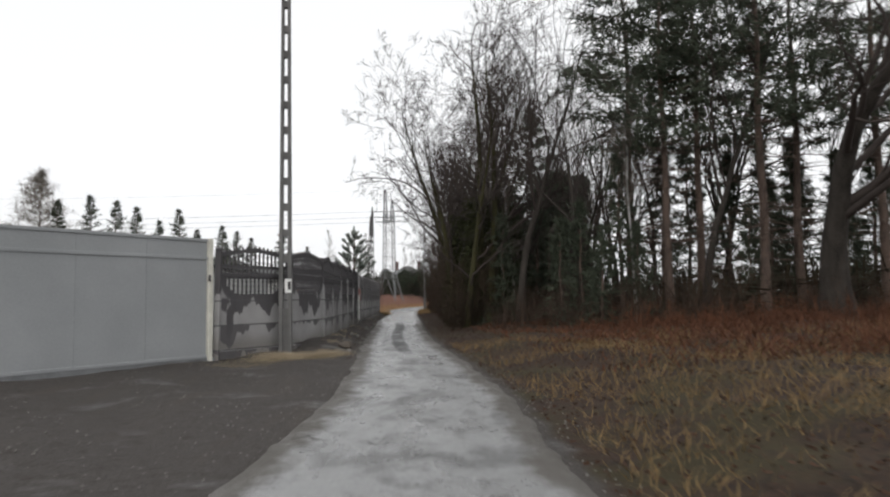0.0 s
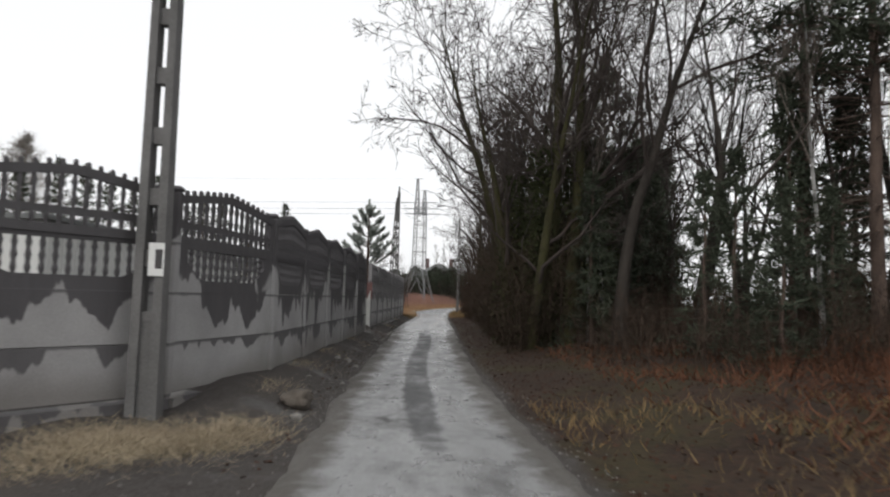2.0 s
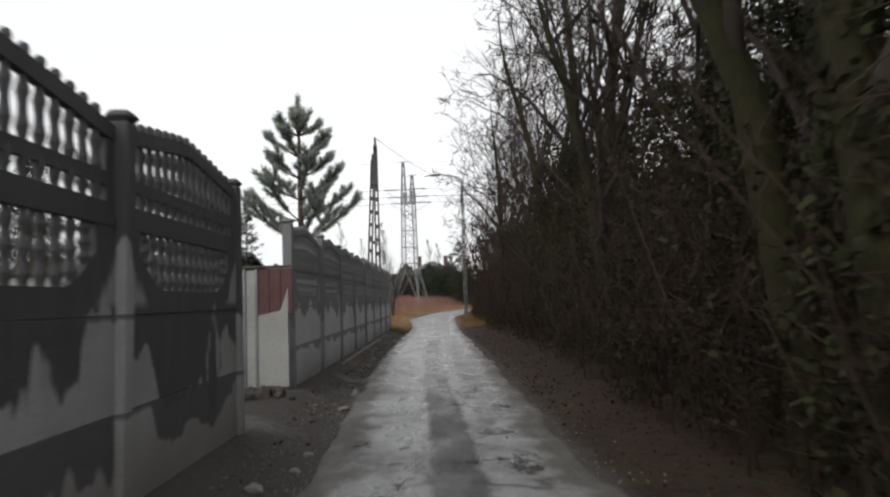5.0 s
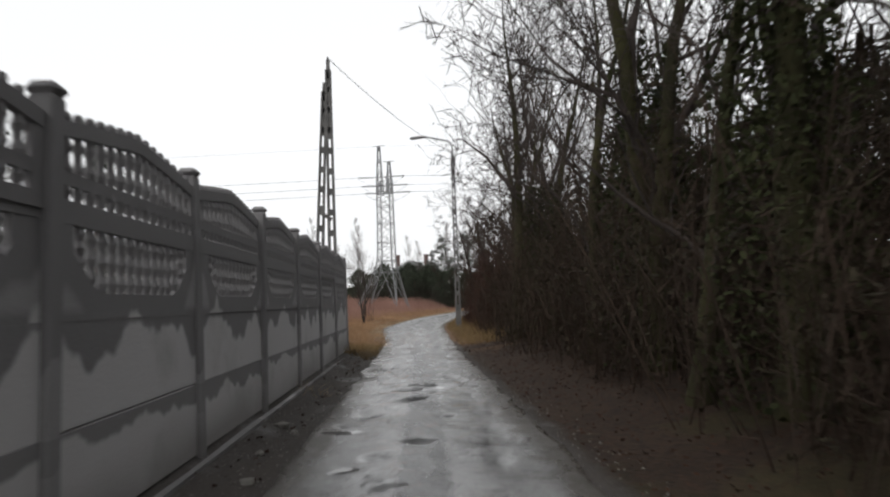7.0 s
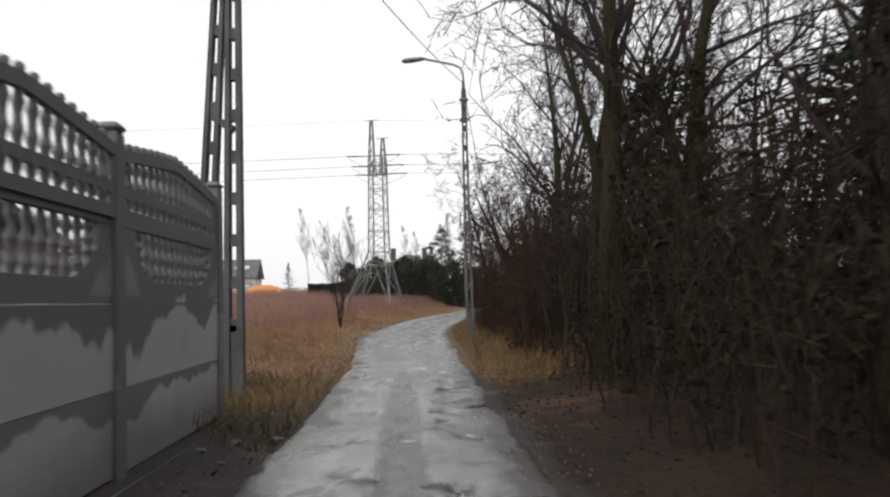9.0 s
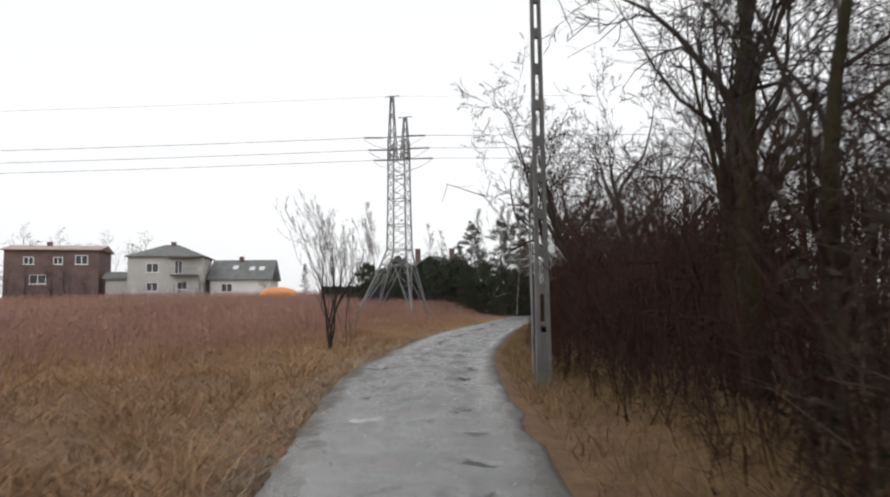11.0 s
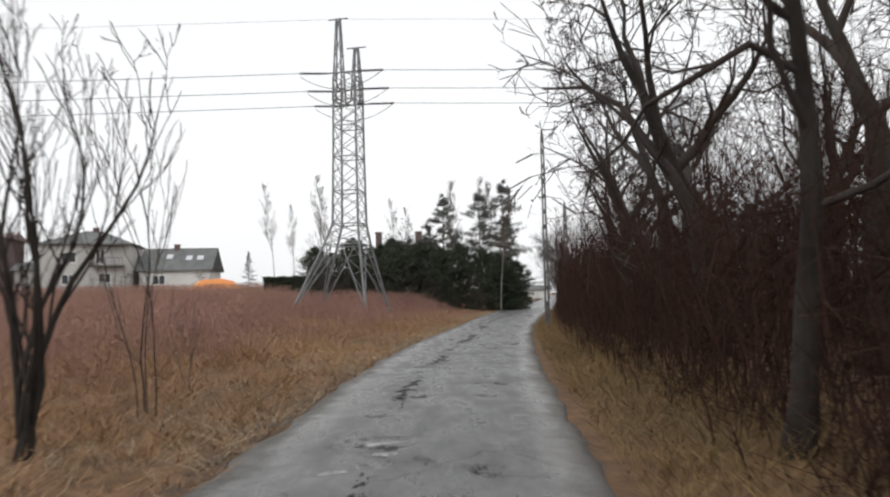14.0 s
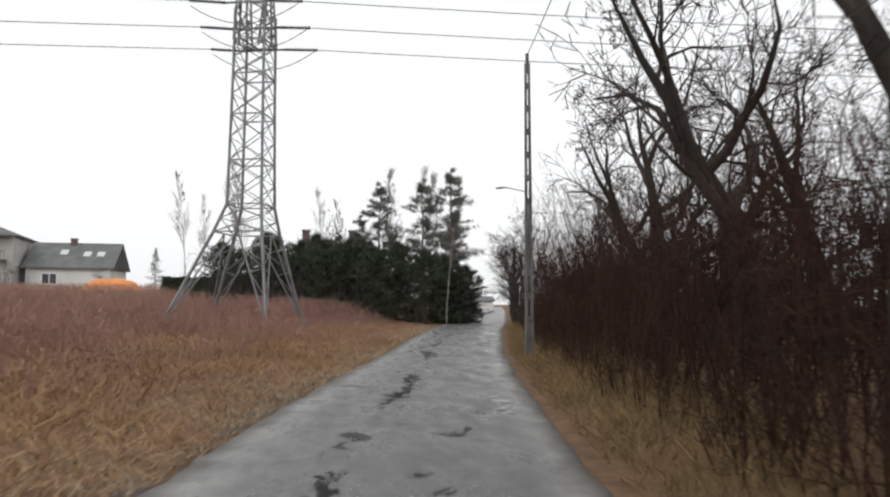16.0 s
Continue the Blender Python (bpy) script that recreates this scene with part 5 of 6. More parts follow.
SLIM_BIRCH = bare_tree("birch", 42, 10.5, 0.055, BIRCH_BARK, PALE_TWIG, 0.45, 0.36, 20, (6, 5), lift=0.34, wander=0.10, limb=0.3, least=0.008)
SAPLING = bare_tree("sapling", 52, 3.2, 0.011, BARK, PALE_TWIG, 0.4, 0.25, 4, (3,), lift=0.5, stems=4, wander=0.12, splay=0.1, sway=0.8)
WILLOW = bare_tree("field_tree", 51, 4.0, 0.039, BARK, TWIG, 0.45, 0.1, 9, (3, 2), lift=0.5, stems=6, wander=0.15, splay=0.17, sway=0.8, limb=0.5, bias=(0.24, 0, 0), stub=0.28)
SPRUCE = conifer("spruce", 61, 8.0, 0.12, 0.05, 2.3, PINE_BARK, NEEDLES, 18, 5, 0.22, 8, 0.19, 4, 1.0, 0.064)
YARD_SPRUCE = conifer("spruce", 66, 8.0, 0.10, 0.04, 2.6, PINE_BARK, NEEDLES, 26, 7, 0.12, 5, 0.10, 4, 0.95, 0.042)
PINE = conifer("pine", 62, 13.0, 0.16, 0.45, 3.1, PINE_BARK, NEEDLES, 11, 6, -0.12, 9, 0.22, 9, 0.55, 0.046, 46)
BUSHY_PINE = conifer("pine", 63, 10.2, 0.13, 0.16, 3.9, PINE_BARK, HAZED_SCOTS, 15, 5, -0.06, 14, 0.15, 10, 0.8, 0.028, 14, 0.4)
LARCH = conifer("larch", 64, 12.5, 0.14, 0.12, 5.2, PINE_BARK, LARCH_TWIG, 24, 9, -0.25, 10, 0.3, 4, 0.75, 0.03)
BUSH = conifer("evergreen", 65, 4.9, 0.10, 0.02, 2.4, PINE_BARK, NEEDLES, 14, 8, -0.25, 10, 0.17, 9, 0.4, 0.04, 0, 0.5)

rng = random.Random(4)
lane_label = "bare mossy roadside tree with crooked branches over the lane"
spots = [(2.95, 16.1), (3.9, 17.4), (3.2, 19.3), (3.6, 22.0), (3.0, 25.0), (3.7, 27.6), (2.9, 30.4),
         (3.5, 33.0), (3.3, 35.6), (4.0, 38.2), (3.7, 41.4), (3.4, 44.5), (3.5, 48.0), (4.37, 52.0)]
for k, (x, y) in enumerate(spots):
    plant(LANE_TREES[k % 3], x, y, lane_label, "tree", "roadside trees", rng.uniform(-50, 50), rng.uniform(0.98, 1.24) * (1.0 if y < 29 else 0.8))
for k, (x, y, s) in enumerate(((3.25, 16.4, 1.05), (2.75, 17.6, 0.95), (3.75, 16.2, 1.0), (3.1, 24.6, 0.9), (3.4, 29.4, 1.0), (3.6, 33.4, 1.1), (2.7, 41.6, 0.9), (3.9, 44.6, 0.9), (3.87, 50.2, 0.8))):
    plant(STOUT[k % 2], x, y, "stout mossy roadside tree with a dark thick trunk", "tree", "roadside trees", rng.uniform(-35, 35), s)
for k, (x, y, s) in enumerate(((6.07, 63.6, 0.95), (5.37, 66.7, 1.0), (5.97, 70.3, 0.95), (7.67, 75.2, 1.05), (8.07, 79.6, 0.95), (10.27, 84.5, 1.0))):
    plant(GNARLED[k % 2], x, y, "gnarled old leafless tree with thick low-forking limbs", "tree", "old trees", rng.uniform(-40, 40), s)
plant(bare_tree("bare_tree", 16, 9.0, 0.125, BARK, TWIG, 0.8, 0.3, 13, (5, 5, 3), lift=0.2, bias=(0.3, 0, 0), limb=0.5, wander=0.28, sway=0.3, least=0.0065), 3.12, 60.5, "crooked dark roadside tree at the thicket's edge", "tree", "roadside trees", 20, 0.8)
plant(bare_tree("bare_tree", 17, 10.6, 0.15, MOSSY, TWIG, 0.75, 0.28, 15, (6, 5, 3), lift=0.2, bias=(0.35, 0, 0.2), limb=0.5, thin=1.1, wander=0.24, sway=0.3, least=0.0065), 2.95, 18.8, "dark roadside tree with crooked limbs reaching over the lane", "tree", "roadside trees", 180, 1.04)
plant(WOOD_TREES[1], 5.9, 14.1, "slender leafless tree standing alone at the wood's edge", "tree", "woodland trees", 70, 0.95)
for x, y, s in ((7.6, 18.6, 0.7), (8.6, 20.8, 0.8), (9.6, 20.2, 0.75), (10.4, 22.6, 0.85), (8.2, 17.2, 0.6), (12.6, 27.0, 0.9)):
    plant(WOOD_TREES[int(x * 10) % 2], x, y, "thin leafless tree at the open side of the wood", "tree", "woodland trees", 97 * x, s)
for x, y in ((6.87, 50.5), (8.27, 53.5), (6.27, 56.5), (9.87, 56.0)):
    plant(LANE_TREES[int(y) % 3], x, y, "leafless tree rising out of the thicket", "tree", "roadside trees", 37 * x, 0.85)
plant(OAK, 13.6, 11.5, "massive old leafless tree with low raking limbs, at the wood's edge", "tree", "", 40, 1.0)
for x, y, s in ((7.67, 59.0, 0.8), (8.87, 63.0, 0.9), (9.67, 71.0, 0.85), (11.77, 79.0, 0.8), (13.27, 86.0, 0.85), (15.77, 95.0, 0.9)):
    plant(FORKED, x, y, "old leafless tree with thick forked limbs above the thicket", "tree", "old trees", rng.uniform(0, 360), s)
for k in range(24):
    y = rng.uniform(12, 46)
    x = rng.uniform(4.5, 9.5) if k % 3 else rng.uniform(9, 20)
    if 0.42 < (x - 0.7) / (y - 5.1) < 0.66:
        x += 6.0
    plant(WOOD_TREES[k % 2], x, y, "slender leafless tree inside the wood", "tree", "woodland trees", rng.uniform(0, 360), rng.uniform(0.75, 1.15))
for k in range(16):
    y = rng.uniform(64, 118)
    x = float(lane(y)[1]) + rng.uniform(4.0, 14)
    plant(FAR_TREE, x, y, "slender leafless tree behind the thicket", "tree", "woodland trees", rng.uniform(0, 360), rng.uniform(0.55, 0.85))
for x, y, s in ((8.7, 15.2, 1.05), (9.6, 14.2, 1.0), (11.0, 14.8, 1.02), (12.6, 13.6, 1.1), (14.6, 15.0, 1.05), (17.0, 14.2, 1.1), (19.5, 15.0, 1.0), (22.0, 15.5, 1.1), (8.0, 31.0, 0.9)):
    plant(PINE, x, y, "tall dark pine with a bare trunk and high crown", "tree", "woodland pines", rng.uniform(0, 360), s)
for x, y, s in ((4.3, 15.9, 0.5), (6.4, 21.0, 0.7), (7.2, 22.5, 0.75), (8.3, 25.0, 0.8), (8.6, 27.5, 0.95), (9.6, 30.0, 1.0), (10.4, 31.8, 1.0), (11.6, 34.0, 1.05), (12.6, 37.5, 1.1), (9.0, 34.0, 1.0), (5.6, 20.2, 0.6), (5.2, 19.6, 0.7), (4.7, 18.0, 0.6), (8.2, 14.8, 0.72), (5.7, 12.9, 0.42), (6.5, 13.5, 0.5), (6.9, 12.5, 0.4), (10.4, 16.8, 0.75), (13.4, 17.8, 0.8), (15.0, 18.2, 0.85), (16.6, 18.6, 0.8), (18.2, 18.4, 0.8), (19.9, 18.8, 0.85), (21.8, 19.2, 0.8), (24.0, 19.0, 0.85), (12.9, 20.5, 0.9), (17.8, 21.0, 0.95), (23.0, 21.5, 0.95), (27.0, 19.0, 0.9), (12.6, 14.6, 0.48), (14.2, 16.2, 0.62), (15.6, 14.8, 0.45), (17.2, 16.4, 0.6), (19.0, 15.2, 0.5), (20.8, 16.6, 0.6), (22.8, 15.8, 0.55), (25.0, 16.5, 0.6), (8.4, 13.6, 0.42), (5.4, 24.0, 0.55), (6.0, 30.0, 0.55), (4.8, 36.0, 0.6), (5.4, 40.0, 0.55)):
    plant(SPRUCE, x, y, "dark young spruce in the undergrowth of the wood", "tree", "woodland spruces", rng.uniform(0, 360), s)
for x, y, s in ((4.4, 16.6, 0.8), (4.9, 17.4, 0.85), (8.4, 14.0, 1.0), (10.0, 18.8, 1.0)):
    plant(SLIM_BIRCH, x, y, "slim birch with white bark among darker trees", "tree", "birches", rng.uniform(0, 360), s)

plant(WILLOW, -2.78, 61.6, "many-stemmed leafless tree in the rough field", "tree", "", 180, 1.0)
for x, y, s in ((-2.6, 63.8, 1.1), (-2.5, 65.0, 0.4)):
    plant(SAPLING, x, y, "thin-stemmed leafless sapling among the weeds", "tree", "field saplings", 60 * x, s)
plant(young_pine("young_pine", 71), -1.88, 26.0, "young pine with upswept shoots behind the concrete fence", "tree")

# trees behind the yards
for x, y, s in ((-31.23, 52.0, 1.0),):
    plant(LARCH, x, y, "pale bare larch far behind the gate", "tree", "", 0, s)
for px, z, d in ((-0.515, 9.0, 46), (-0.468, 9.3, 46), (-0.432, 8.6, 44), (-0.402, 8.1, 44), (-0.37, 6.9, 42), (-0.342, 7.6, 42), (-0.317, 6.0, 40), (-0.28, 6.0, 38), (-0.26, 5.6, 38)):
    plant(YARD_SPRUCE, 1.24 + px * d, -8.3 + d, "dark spruce top behind the fence", "tree", "yard spruces", rng.uniform(0, 360), (z - 0.1) / 8.0 * 0.86)
for x, y, s in ((-11.5, 38, 0.6), (-9.6, 37, 0.62), (-7.4, 36, 0.7), (-14, 40, 0.7), (-6.0, 37.5, 0.55), (-17.0, 44.0, 0.7)):
    plant(YARD_SPRUCE, x, y, "dark spruce inside the fenced yard", "tree", "yard spruces", rng.uniform(0, 360), s)

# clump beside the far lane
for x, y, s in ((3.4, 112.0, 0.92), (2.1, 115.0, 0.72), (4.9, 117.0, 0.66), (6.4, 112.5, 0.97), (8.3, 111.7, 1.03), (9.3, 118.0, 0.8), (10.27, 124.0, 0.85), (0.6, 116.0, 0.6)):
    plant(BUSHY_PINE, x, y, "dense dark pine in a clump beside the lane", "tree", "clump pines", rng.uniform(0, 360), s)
for x, y, s in ((-5.73, 112.0, 0.8), (-3.53, 110.5, 0.9), (-1.73, 111.0, 1.0), (-0.13, 109.0, 0.95), (1.47, 110.5, 1.05), (2.87, 108.8, 0.95), (4.47, 110.0, 1.05), (6.17, 109.0, 0.95), (7.67, 110.2, 0.9), (8.87, 111.0, 0.72), (9.57, 112.6, 0.8), (8.47, 109.6, 0.6), (-4.33, 114.5, 1.1), (-0.93, 114.5, 1.15), (2.07, 115.0, 1.2), (-7.73, 116.0, 0.9)):
    plant(BUSH, x, y, "broad dark evergreen at the foot of the pine clump", "tree", "clump evergreens", rng.uniform(0, 360), s)
for x, y, s in ((0.4, 112.5, 0.72), (2.2, 111.5, 0.66), (-1.6, 113.5, 0.6), (4.6, 113.5, 0.78)):
    plant(FAR_TREE, x, y, "leafless brown tree among the clump's evergreens", "tree", "far lane trees", 90 * x, s)
for y, o in ((103.0, 1.0), (107.0, 0.6), (110.0, 0.8), (114.0, 0.5), (119.0, 0.7), (126.0, 0.6), (134.0, 0.6), (145.0, 0.6), (160.0, 0.6)):
    plant(FAR_TREE, float(lane(y)[1]) + o, y, "leafless tree leaning over the far end of the lane", "tree", "far lane trees", rng.uniform(0, 360), rng.uniform(0.6, 0.75))
for k in range(12):
    y = 108 + 5.5 * k
    plant(WOOD_TREES[k % 2], float(lane(y)[1]) + rng.uniform(1.4, 5), y, "leafless tree leaning over the far end of the lane", "tree", "far lane trees", rng.uniform(0, 360), rng.uniform(0.6, 0.85))
for x, y, s in ((7.47, 108.0, 0.85), (3.67, 116.0, 1.0), (4.27, 118.0, 1.05), (6.87, 117.0, 1.05), (7.67, 119.0, 1.1), (8.67, 116.0, 1.0), (-0.23, 120.0, 0.9), (1.07, 121.0, 0.85), (-8.73, 128.0, 1.1), (-8.13, 129.0, 1.0), (-17.73, 150.0, 1.3), (-12.73, 136.0, 0.9)):
    plant(SLIM_BIRCH, x, y, "thin pale birch rising behind the evergreens", "tree", "birches", rng.uniform(0, 360), s)
plant(YARD_SPRUCE, -21.2, 150.0, "small spruce near the far houses", "tree", "yard spruces", 0, 0.62)
for x, y, s in ((-61.73, 168.0, 1.2), (-52.33, 163.0, 1.15), (-74.73, 165.0, 1.3), (-69.73, 168.0, 1.25), (-14.73, 165.0, 0.8)):
    plant(FAR_TREE, x, y, "leafless garden tree among the far houses", "tree", "garden trees", rng.uniform(0, 360), s)


for x, y, s in ((-66.0, 147.0, 0.62), (-62.5, 146.0, 0.66), (-59.5, 147.5, 0.7), (-57.0, 146.5, 0.62), (-54.5, 148.0, 0.5), (-40.5, 149.0, 0.42), (-38.0, 151.0, 0.45), (-28.0, 152.0, 0.4)):
    plant(FAR_TREE, x, y, "bare grey garden shrub in front of the far houses", "shrub", "garden shrubs", rng.uniform(0, 360), s, sink=0.9)


# ---------------------------------------------------------------- houses
def window(parent, x, z, w, h, depth=0.0):
    win = empty("window", x, -depth, z)
    win.parent = parent
    bm = bmesh.new()
    for a, b, c, d in ((-w / 2, w / 2, 0, 0.09), (-w / 2, w / 2, h - 0.09, h), (-w / 2, -w / 2 + 0.09, 0.09, h - 0.09), (w / 2 - 0.09, w / 2, 0.09, h - 0.09), (-0.05, 0.05, 0.09, h - 0.09)):
        box(bm, a, b, -0.06, 0.04, c, d)
    box(bm, -w / 2 - 0.08, w / 2 + 0.08, -0.14, 0.0, -0.06, 0.0)
    part("frame", bm, WHITE_FRAME, win)
    bm = bmesh.new()
    box(bm, -w / 2 + 0.08, w / 2 - 0.08, -0.015, 0.03, 0.08, h - 0.08)
    part("pane", bm, GLASS, win)


def house(x, y, z, turn, w, d, h, rise, wall_mat, roof_mat, label, hip=False, windows=(), chimneys=(), skylights=(), balcony=None, over=0.45):
    """A plastered box of storeys; its front face is the plane y = 0, x across, roof ridge along x."""
    ob = empty("house", x, y, z, turn)
    tagged(ob, label, "house", "far houses")
    bm = bmesh.new()
    box(bm, -w / 2, w / 2, 0, d, -3.0, h)
    if not hip:
        a = [bm.verts.new(p) for p in ((-w / 2, 0, h), (-w / 2, d, h), (-w / 2, d / 2, h + rise), (w / 2, 0, h), (w / 2, d, h), (w / 2, d / 2, h + rise))]
        for f in ((0, 1, 2), (3, 5, 4), (0, 2, 5, 3), (1, 4, 5, 2)):
            bm.faces.new([a[k] for k in f])
    part("wall", bm, wall_mat, ob)
    bm = bmesh.new()
    o, t = over, 0.16
    drop = rise * o / (d / 2)
    inset = d / 2 if hip else -o
    rows = []
    for dz in (0.02, t):
        rows.append([bm.verts.new(p) for p in ((-w / 2 - o, -o, h - drop + dz), (w / 2 + o, -o, h - drop + dz), (w / 2 + o, d + o, h - drop + dz), (-w / 2 - o, d + o, h - drop + dz),
                                               (-w / 2 + inset, d / 2, h + rise + dz), (w / 2 - inset, d / 2, h + rise + dz))])
    for r in rows:
        for f in ((0, 1, 5, 4), (2, 3, 4, 5), (1, 2, 5), (3, 0, 4)):
            bm.faces.new([r[k] for k in f])
    for a, b in ((0, 1), (1, 2), (2, 3), (3, 0)):
        bm.faces.new((rows[0][a], rows[0][b], rows[1][b], rows[1][a]))
    bmesh.ops.recalc_face_normals(bm, faces=bm.faces)
    roof = part("roof", bm, roof_mat, ob)
    for cx, cy, ch in chimneys:
        bm = bmesh.new()
        box(bm, cx - 0.35, cx + 0.35, cy - 0.35, cy + 0.35, h + rise * 0.4, h + rise + ch, 0.03)
        box(bm, cx - 0.42, cx + 0.42, cy - 0.42, cy + 0.42, h + rise + ch, h + rise + ch + 0.12, 0.02)
        part("chimney", bm, BRICK_WALL, roof)
    for sx, f in skylights:
        bm = bmesh.new()
        slope = math.atan2(rise, d / 2)
        box(bm, -0.45, 0.45, -0.55, 0.55, 0.0, 0.07)
        bmesh.ops.transform(bm, matrix=Matrix.Translation((sx, d / 2 * f, h + rise * f + t)) @ Matrix.Rotation(slope, 4, "X"), verts=bm.verts)
        part("skylight", bm, SKYLIGHT, roof, "roof window reflecting the sky")
    for wx, wz, ww, wh in windows:
        window(ob, wx, wz, ww, wh)
    if balcony:
        bx, bz, bw = balcony
        bal = empty("balcony", bx, 0, bz)
        bal.parent = ob
        bm = bmesh.new()
        box(bm, -bw / 2, bw / 2, -1.2, 0.0, -0.15, 0.0)
        part("slab", bm, POLE, bal)
        bm = bmesh.new()
        for k in range(13):
            px = -bw / 2 + bw * k / 12
            box(bm, px - 0.02, px + 0.02, -1.18, -1.14, 0, 1.0)
        box(bm, -bw / 2, bw / 2, -1.2, -1.12, 1.0, 1.06)
        part("railing", bm, INSULATOR, bal)
        bm = bmesh.new()
        box(bm, -bw / 2 - 0.3, bw / 2 + 0.3, -1.3, 0.0, 2.75, 2.9)
        part("canopy", bm, POLE, bal)
    return ob


house(-44.3, 153.0, 3.2, 10, 11.5, 9.5, 6.4, 2.0, RENDER_WALL, ROOF_GREY, "grey rendered two-storey house with a hipped roof and balcony", True,
      [(-2.0, 3.7, 1.9, 1.5), (-2.0, 0.7, 1.8, 1.4), (2.6, 0.9, 1.6, 1.3), (2.0, 3.5, 1.2, 2.1)], [(0.3, 4.6, 0.5)], balcony=(3.0, 3.3, 4.2))
house(-33.4, 157.0, 3.0, 4, 9.8, 8.0, 3.0, 3.1, PALE_WALL, ROOF_GREY, "pale house with a steep grey roof and three skylights", False,
      [(-2.2, 0.7, 1.8, 1.4)], [(-0.6, 3.8, 0.6)], [(-1.2, 0.55), (1.6, 0.48), (3.2, 0.48)])
house(-63.2, 154.0, 4.6, 14, 14.0, 9.0, 6.3, 0.9, BRICK_WALL, ROOF_RED, "dark brick two-storey house with a faded red roof", False,
      [(-3.4, 3.9, 1.5, 1.2), (0.9, 3.9, 1.4, 1.2), (4.4, 3.9, 1.9, 1.5), (-2.0, 0.7, 2.4, 1.5)], [(-1.5, 4.0, 0.6)])
house(-52.9, 156.0, 4.0, 14, 4.5, 5.0, 2.2, 1.0, RENDER_WALL, ROOF_GREY, "small grey outbuilding beside the houses", False)
house(-0.7, 131.0, 1.6, 0, 9.0, 8.0, 3.8, 2.2, BRICK_WALL, ROOF_GREY, "brick house with two chimneys hidden behind evergreens", True,
      [(2.2, 1.2, 1.4, 1.3)], [(-2.2, 4.0, 1.0), (2.4, 4.0, 1.0)])
house(-13.5, 44.0, 0.2, 0, 9.0, 7.0, 2.6, 0.8, PALE_WALL, ROOF_GREY, "low grey yard building behind the concrete fence", False, [(1.0, 0.9, 1.4, 1.1)])


house(33.7, 232.0, 0.0, 0, 7.0, 6.0, 2.2, 1.0, PALE_WALL, ROOF_GREY, "small pale house at the far end of the lane", False, [(-1.2, 0.8, 1.0, 1.0)])


def orange_stack():
    ob = empty("covered_stack", -23.7, 143.0, float(land(-23.7, 143.0)))
    tagged(ob, "bright orange tarpaulin drawn over a long stack", "tarpaulin")
    bm = bmesh.new()
    bmesh.ops.create_grid(bm, x_segments=16, y_segments=8, size=1)
    for v in bm.verts:
        x, y = v.co.x, v.co.y
        v.co = Vector((x * 3.0, y * 1.3, 1.25 * (1 - abs(x) ** 4) * (1 - abs(y) ** 3) + 0.15 * noise.noise(Vector((x * 3, y * 3, 0)))))
    part("sheet", bm, ORANGE, ob, smooth=True)


orange_stack()


def hedge(x0, x1, y, height):
    """A long clipped evergreen hedge."""
    rng = np.random.RandomState(8)
    n = 14000
    k = rng.uniform(size=n)
    p = np.stack([x0 + (x1 - x0) * k, y + rng.uniform(-0.7, 0.7, n), rng.uniform(0, 1, n) ** 0.7 * height * (1 + 0.02 * np.sin(k * 40))], 1)
    p[:, 2] += float(land((x0 + x1) / 2, y))
    t = Tubes()
    np.random.seed(3)
    t.strips(p, p + rng.normal(size=(n, 3)) * np.array([0.12, 0.12, 0.04]), np.full(n, 0.12), 0.7)
    tagged(t.object("hedge", NEEDLES), "long clipped dark evergreen hedge", "hedge", kind="stuff")


hedge(-13.9, -5.2, 125.0, 1.7)


# ---------------------------------------------------------------- grass, weeds, thicket
def scatter(n, seed, y0, y1, o0, o1, side, power=1.0):
    """Random ground points: o metres off the lane's left (-1) or right (+1) edge, thinner outwards by power."""
    rng = np.random.RandomState(seed)
    y = rng.uniform(y0, y1, n)
    o = o0 + (o1 - o0) * rng.uniform(0, 1, n) ** power
    left, right = lane(y)
    x = np.where(side < 0, left - o, right + o)
    return x, y, o, rng


def blades(name, mat, sets, label, category="grass"):
    t = Tubes()
    for x, y, height, lean, width, rng in sets:
        n = len(x)
        base = np.stack([x, y, land(x, y) - 0.02], 1)
        d = rng.normal(size=(n, 3)) * lean
        d[:, 2] = 1
        d *= np.asarray(height).reshape(-1, 1)
        mid = base + d * 0.55
        tip = base + d + rng.normal(size=(n, 3)) * (np.asarray(height).reshape(-1, 1) * 0.28 * np.array([1, 1, 0.35]))
        np.random.seed(int(n) % 9973)
        side = rng.normal(size=(n, 3)) * np.array([1, 1, 0.1])
        side /= np.linalg.norm(side, axis=1, keepdims=True)
        side *= np.asarray(width).reshape(-1, 1) / 2
        v = np.stack([base - side, base + side, mid + side * 0.8, mid - side * 0.8, tip + side * 0.15, tip - side * 0.15], 1).reshape(-1, 3)
        i = np.arange(n)[:, None] * 6
        f = np.concatenate([i + np.array([[0, 1, 2, 3]]), i + np.array([[3, 2, 4, 5]])], 1).reshape(-1, 4) + t.n
        t.v.append(v), t.f.append(f)
        t.n += 6 * n
    tagged(t.object(name, mat), label, category, kind="stuff")


def clumped(x, y, o, rng, scale, cut):
    """Keep points where a slow wave pattern is high, so that growth stands in patches."""
    k = np.sin(x * scale + 1.3 * np.sin(y * scale * 0.7)) * np.sin(y * scale * 0.9 + np.sin(x * scale * 1.3)) + rng.normal(size=len(x)) * 0.35
    keep = k > cut
    return x[keep], y[keep], o[keep]


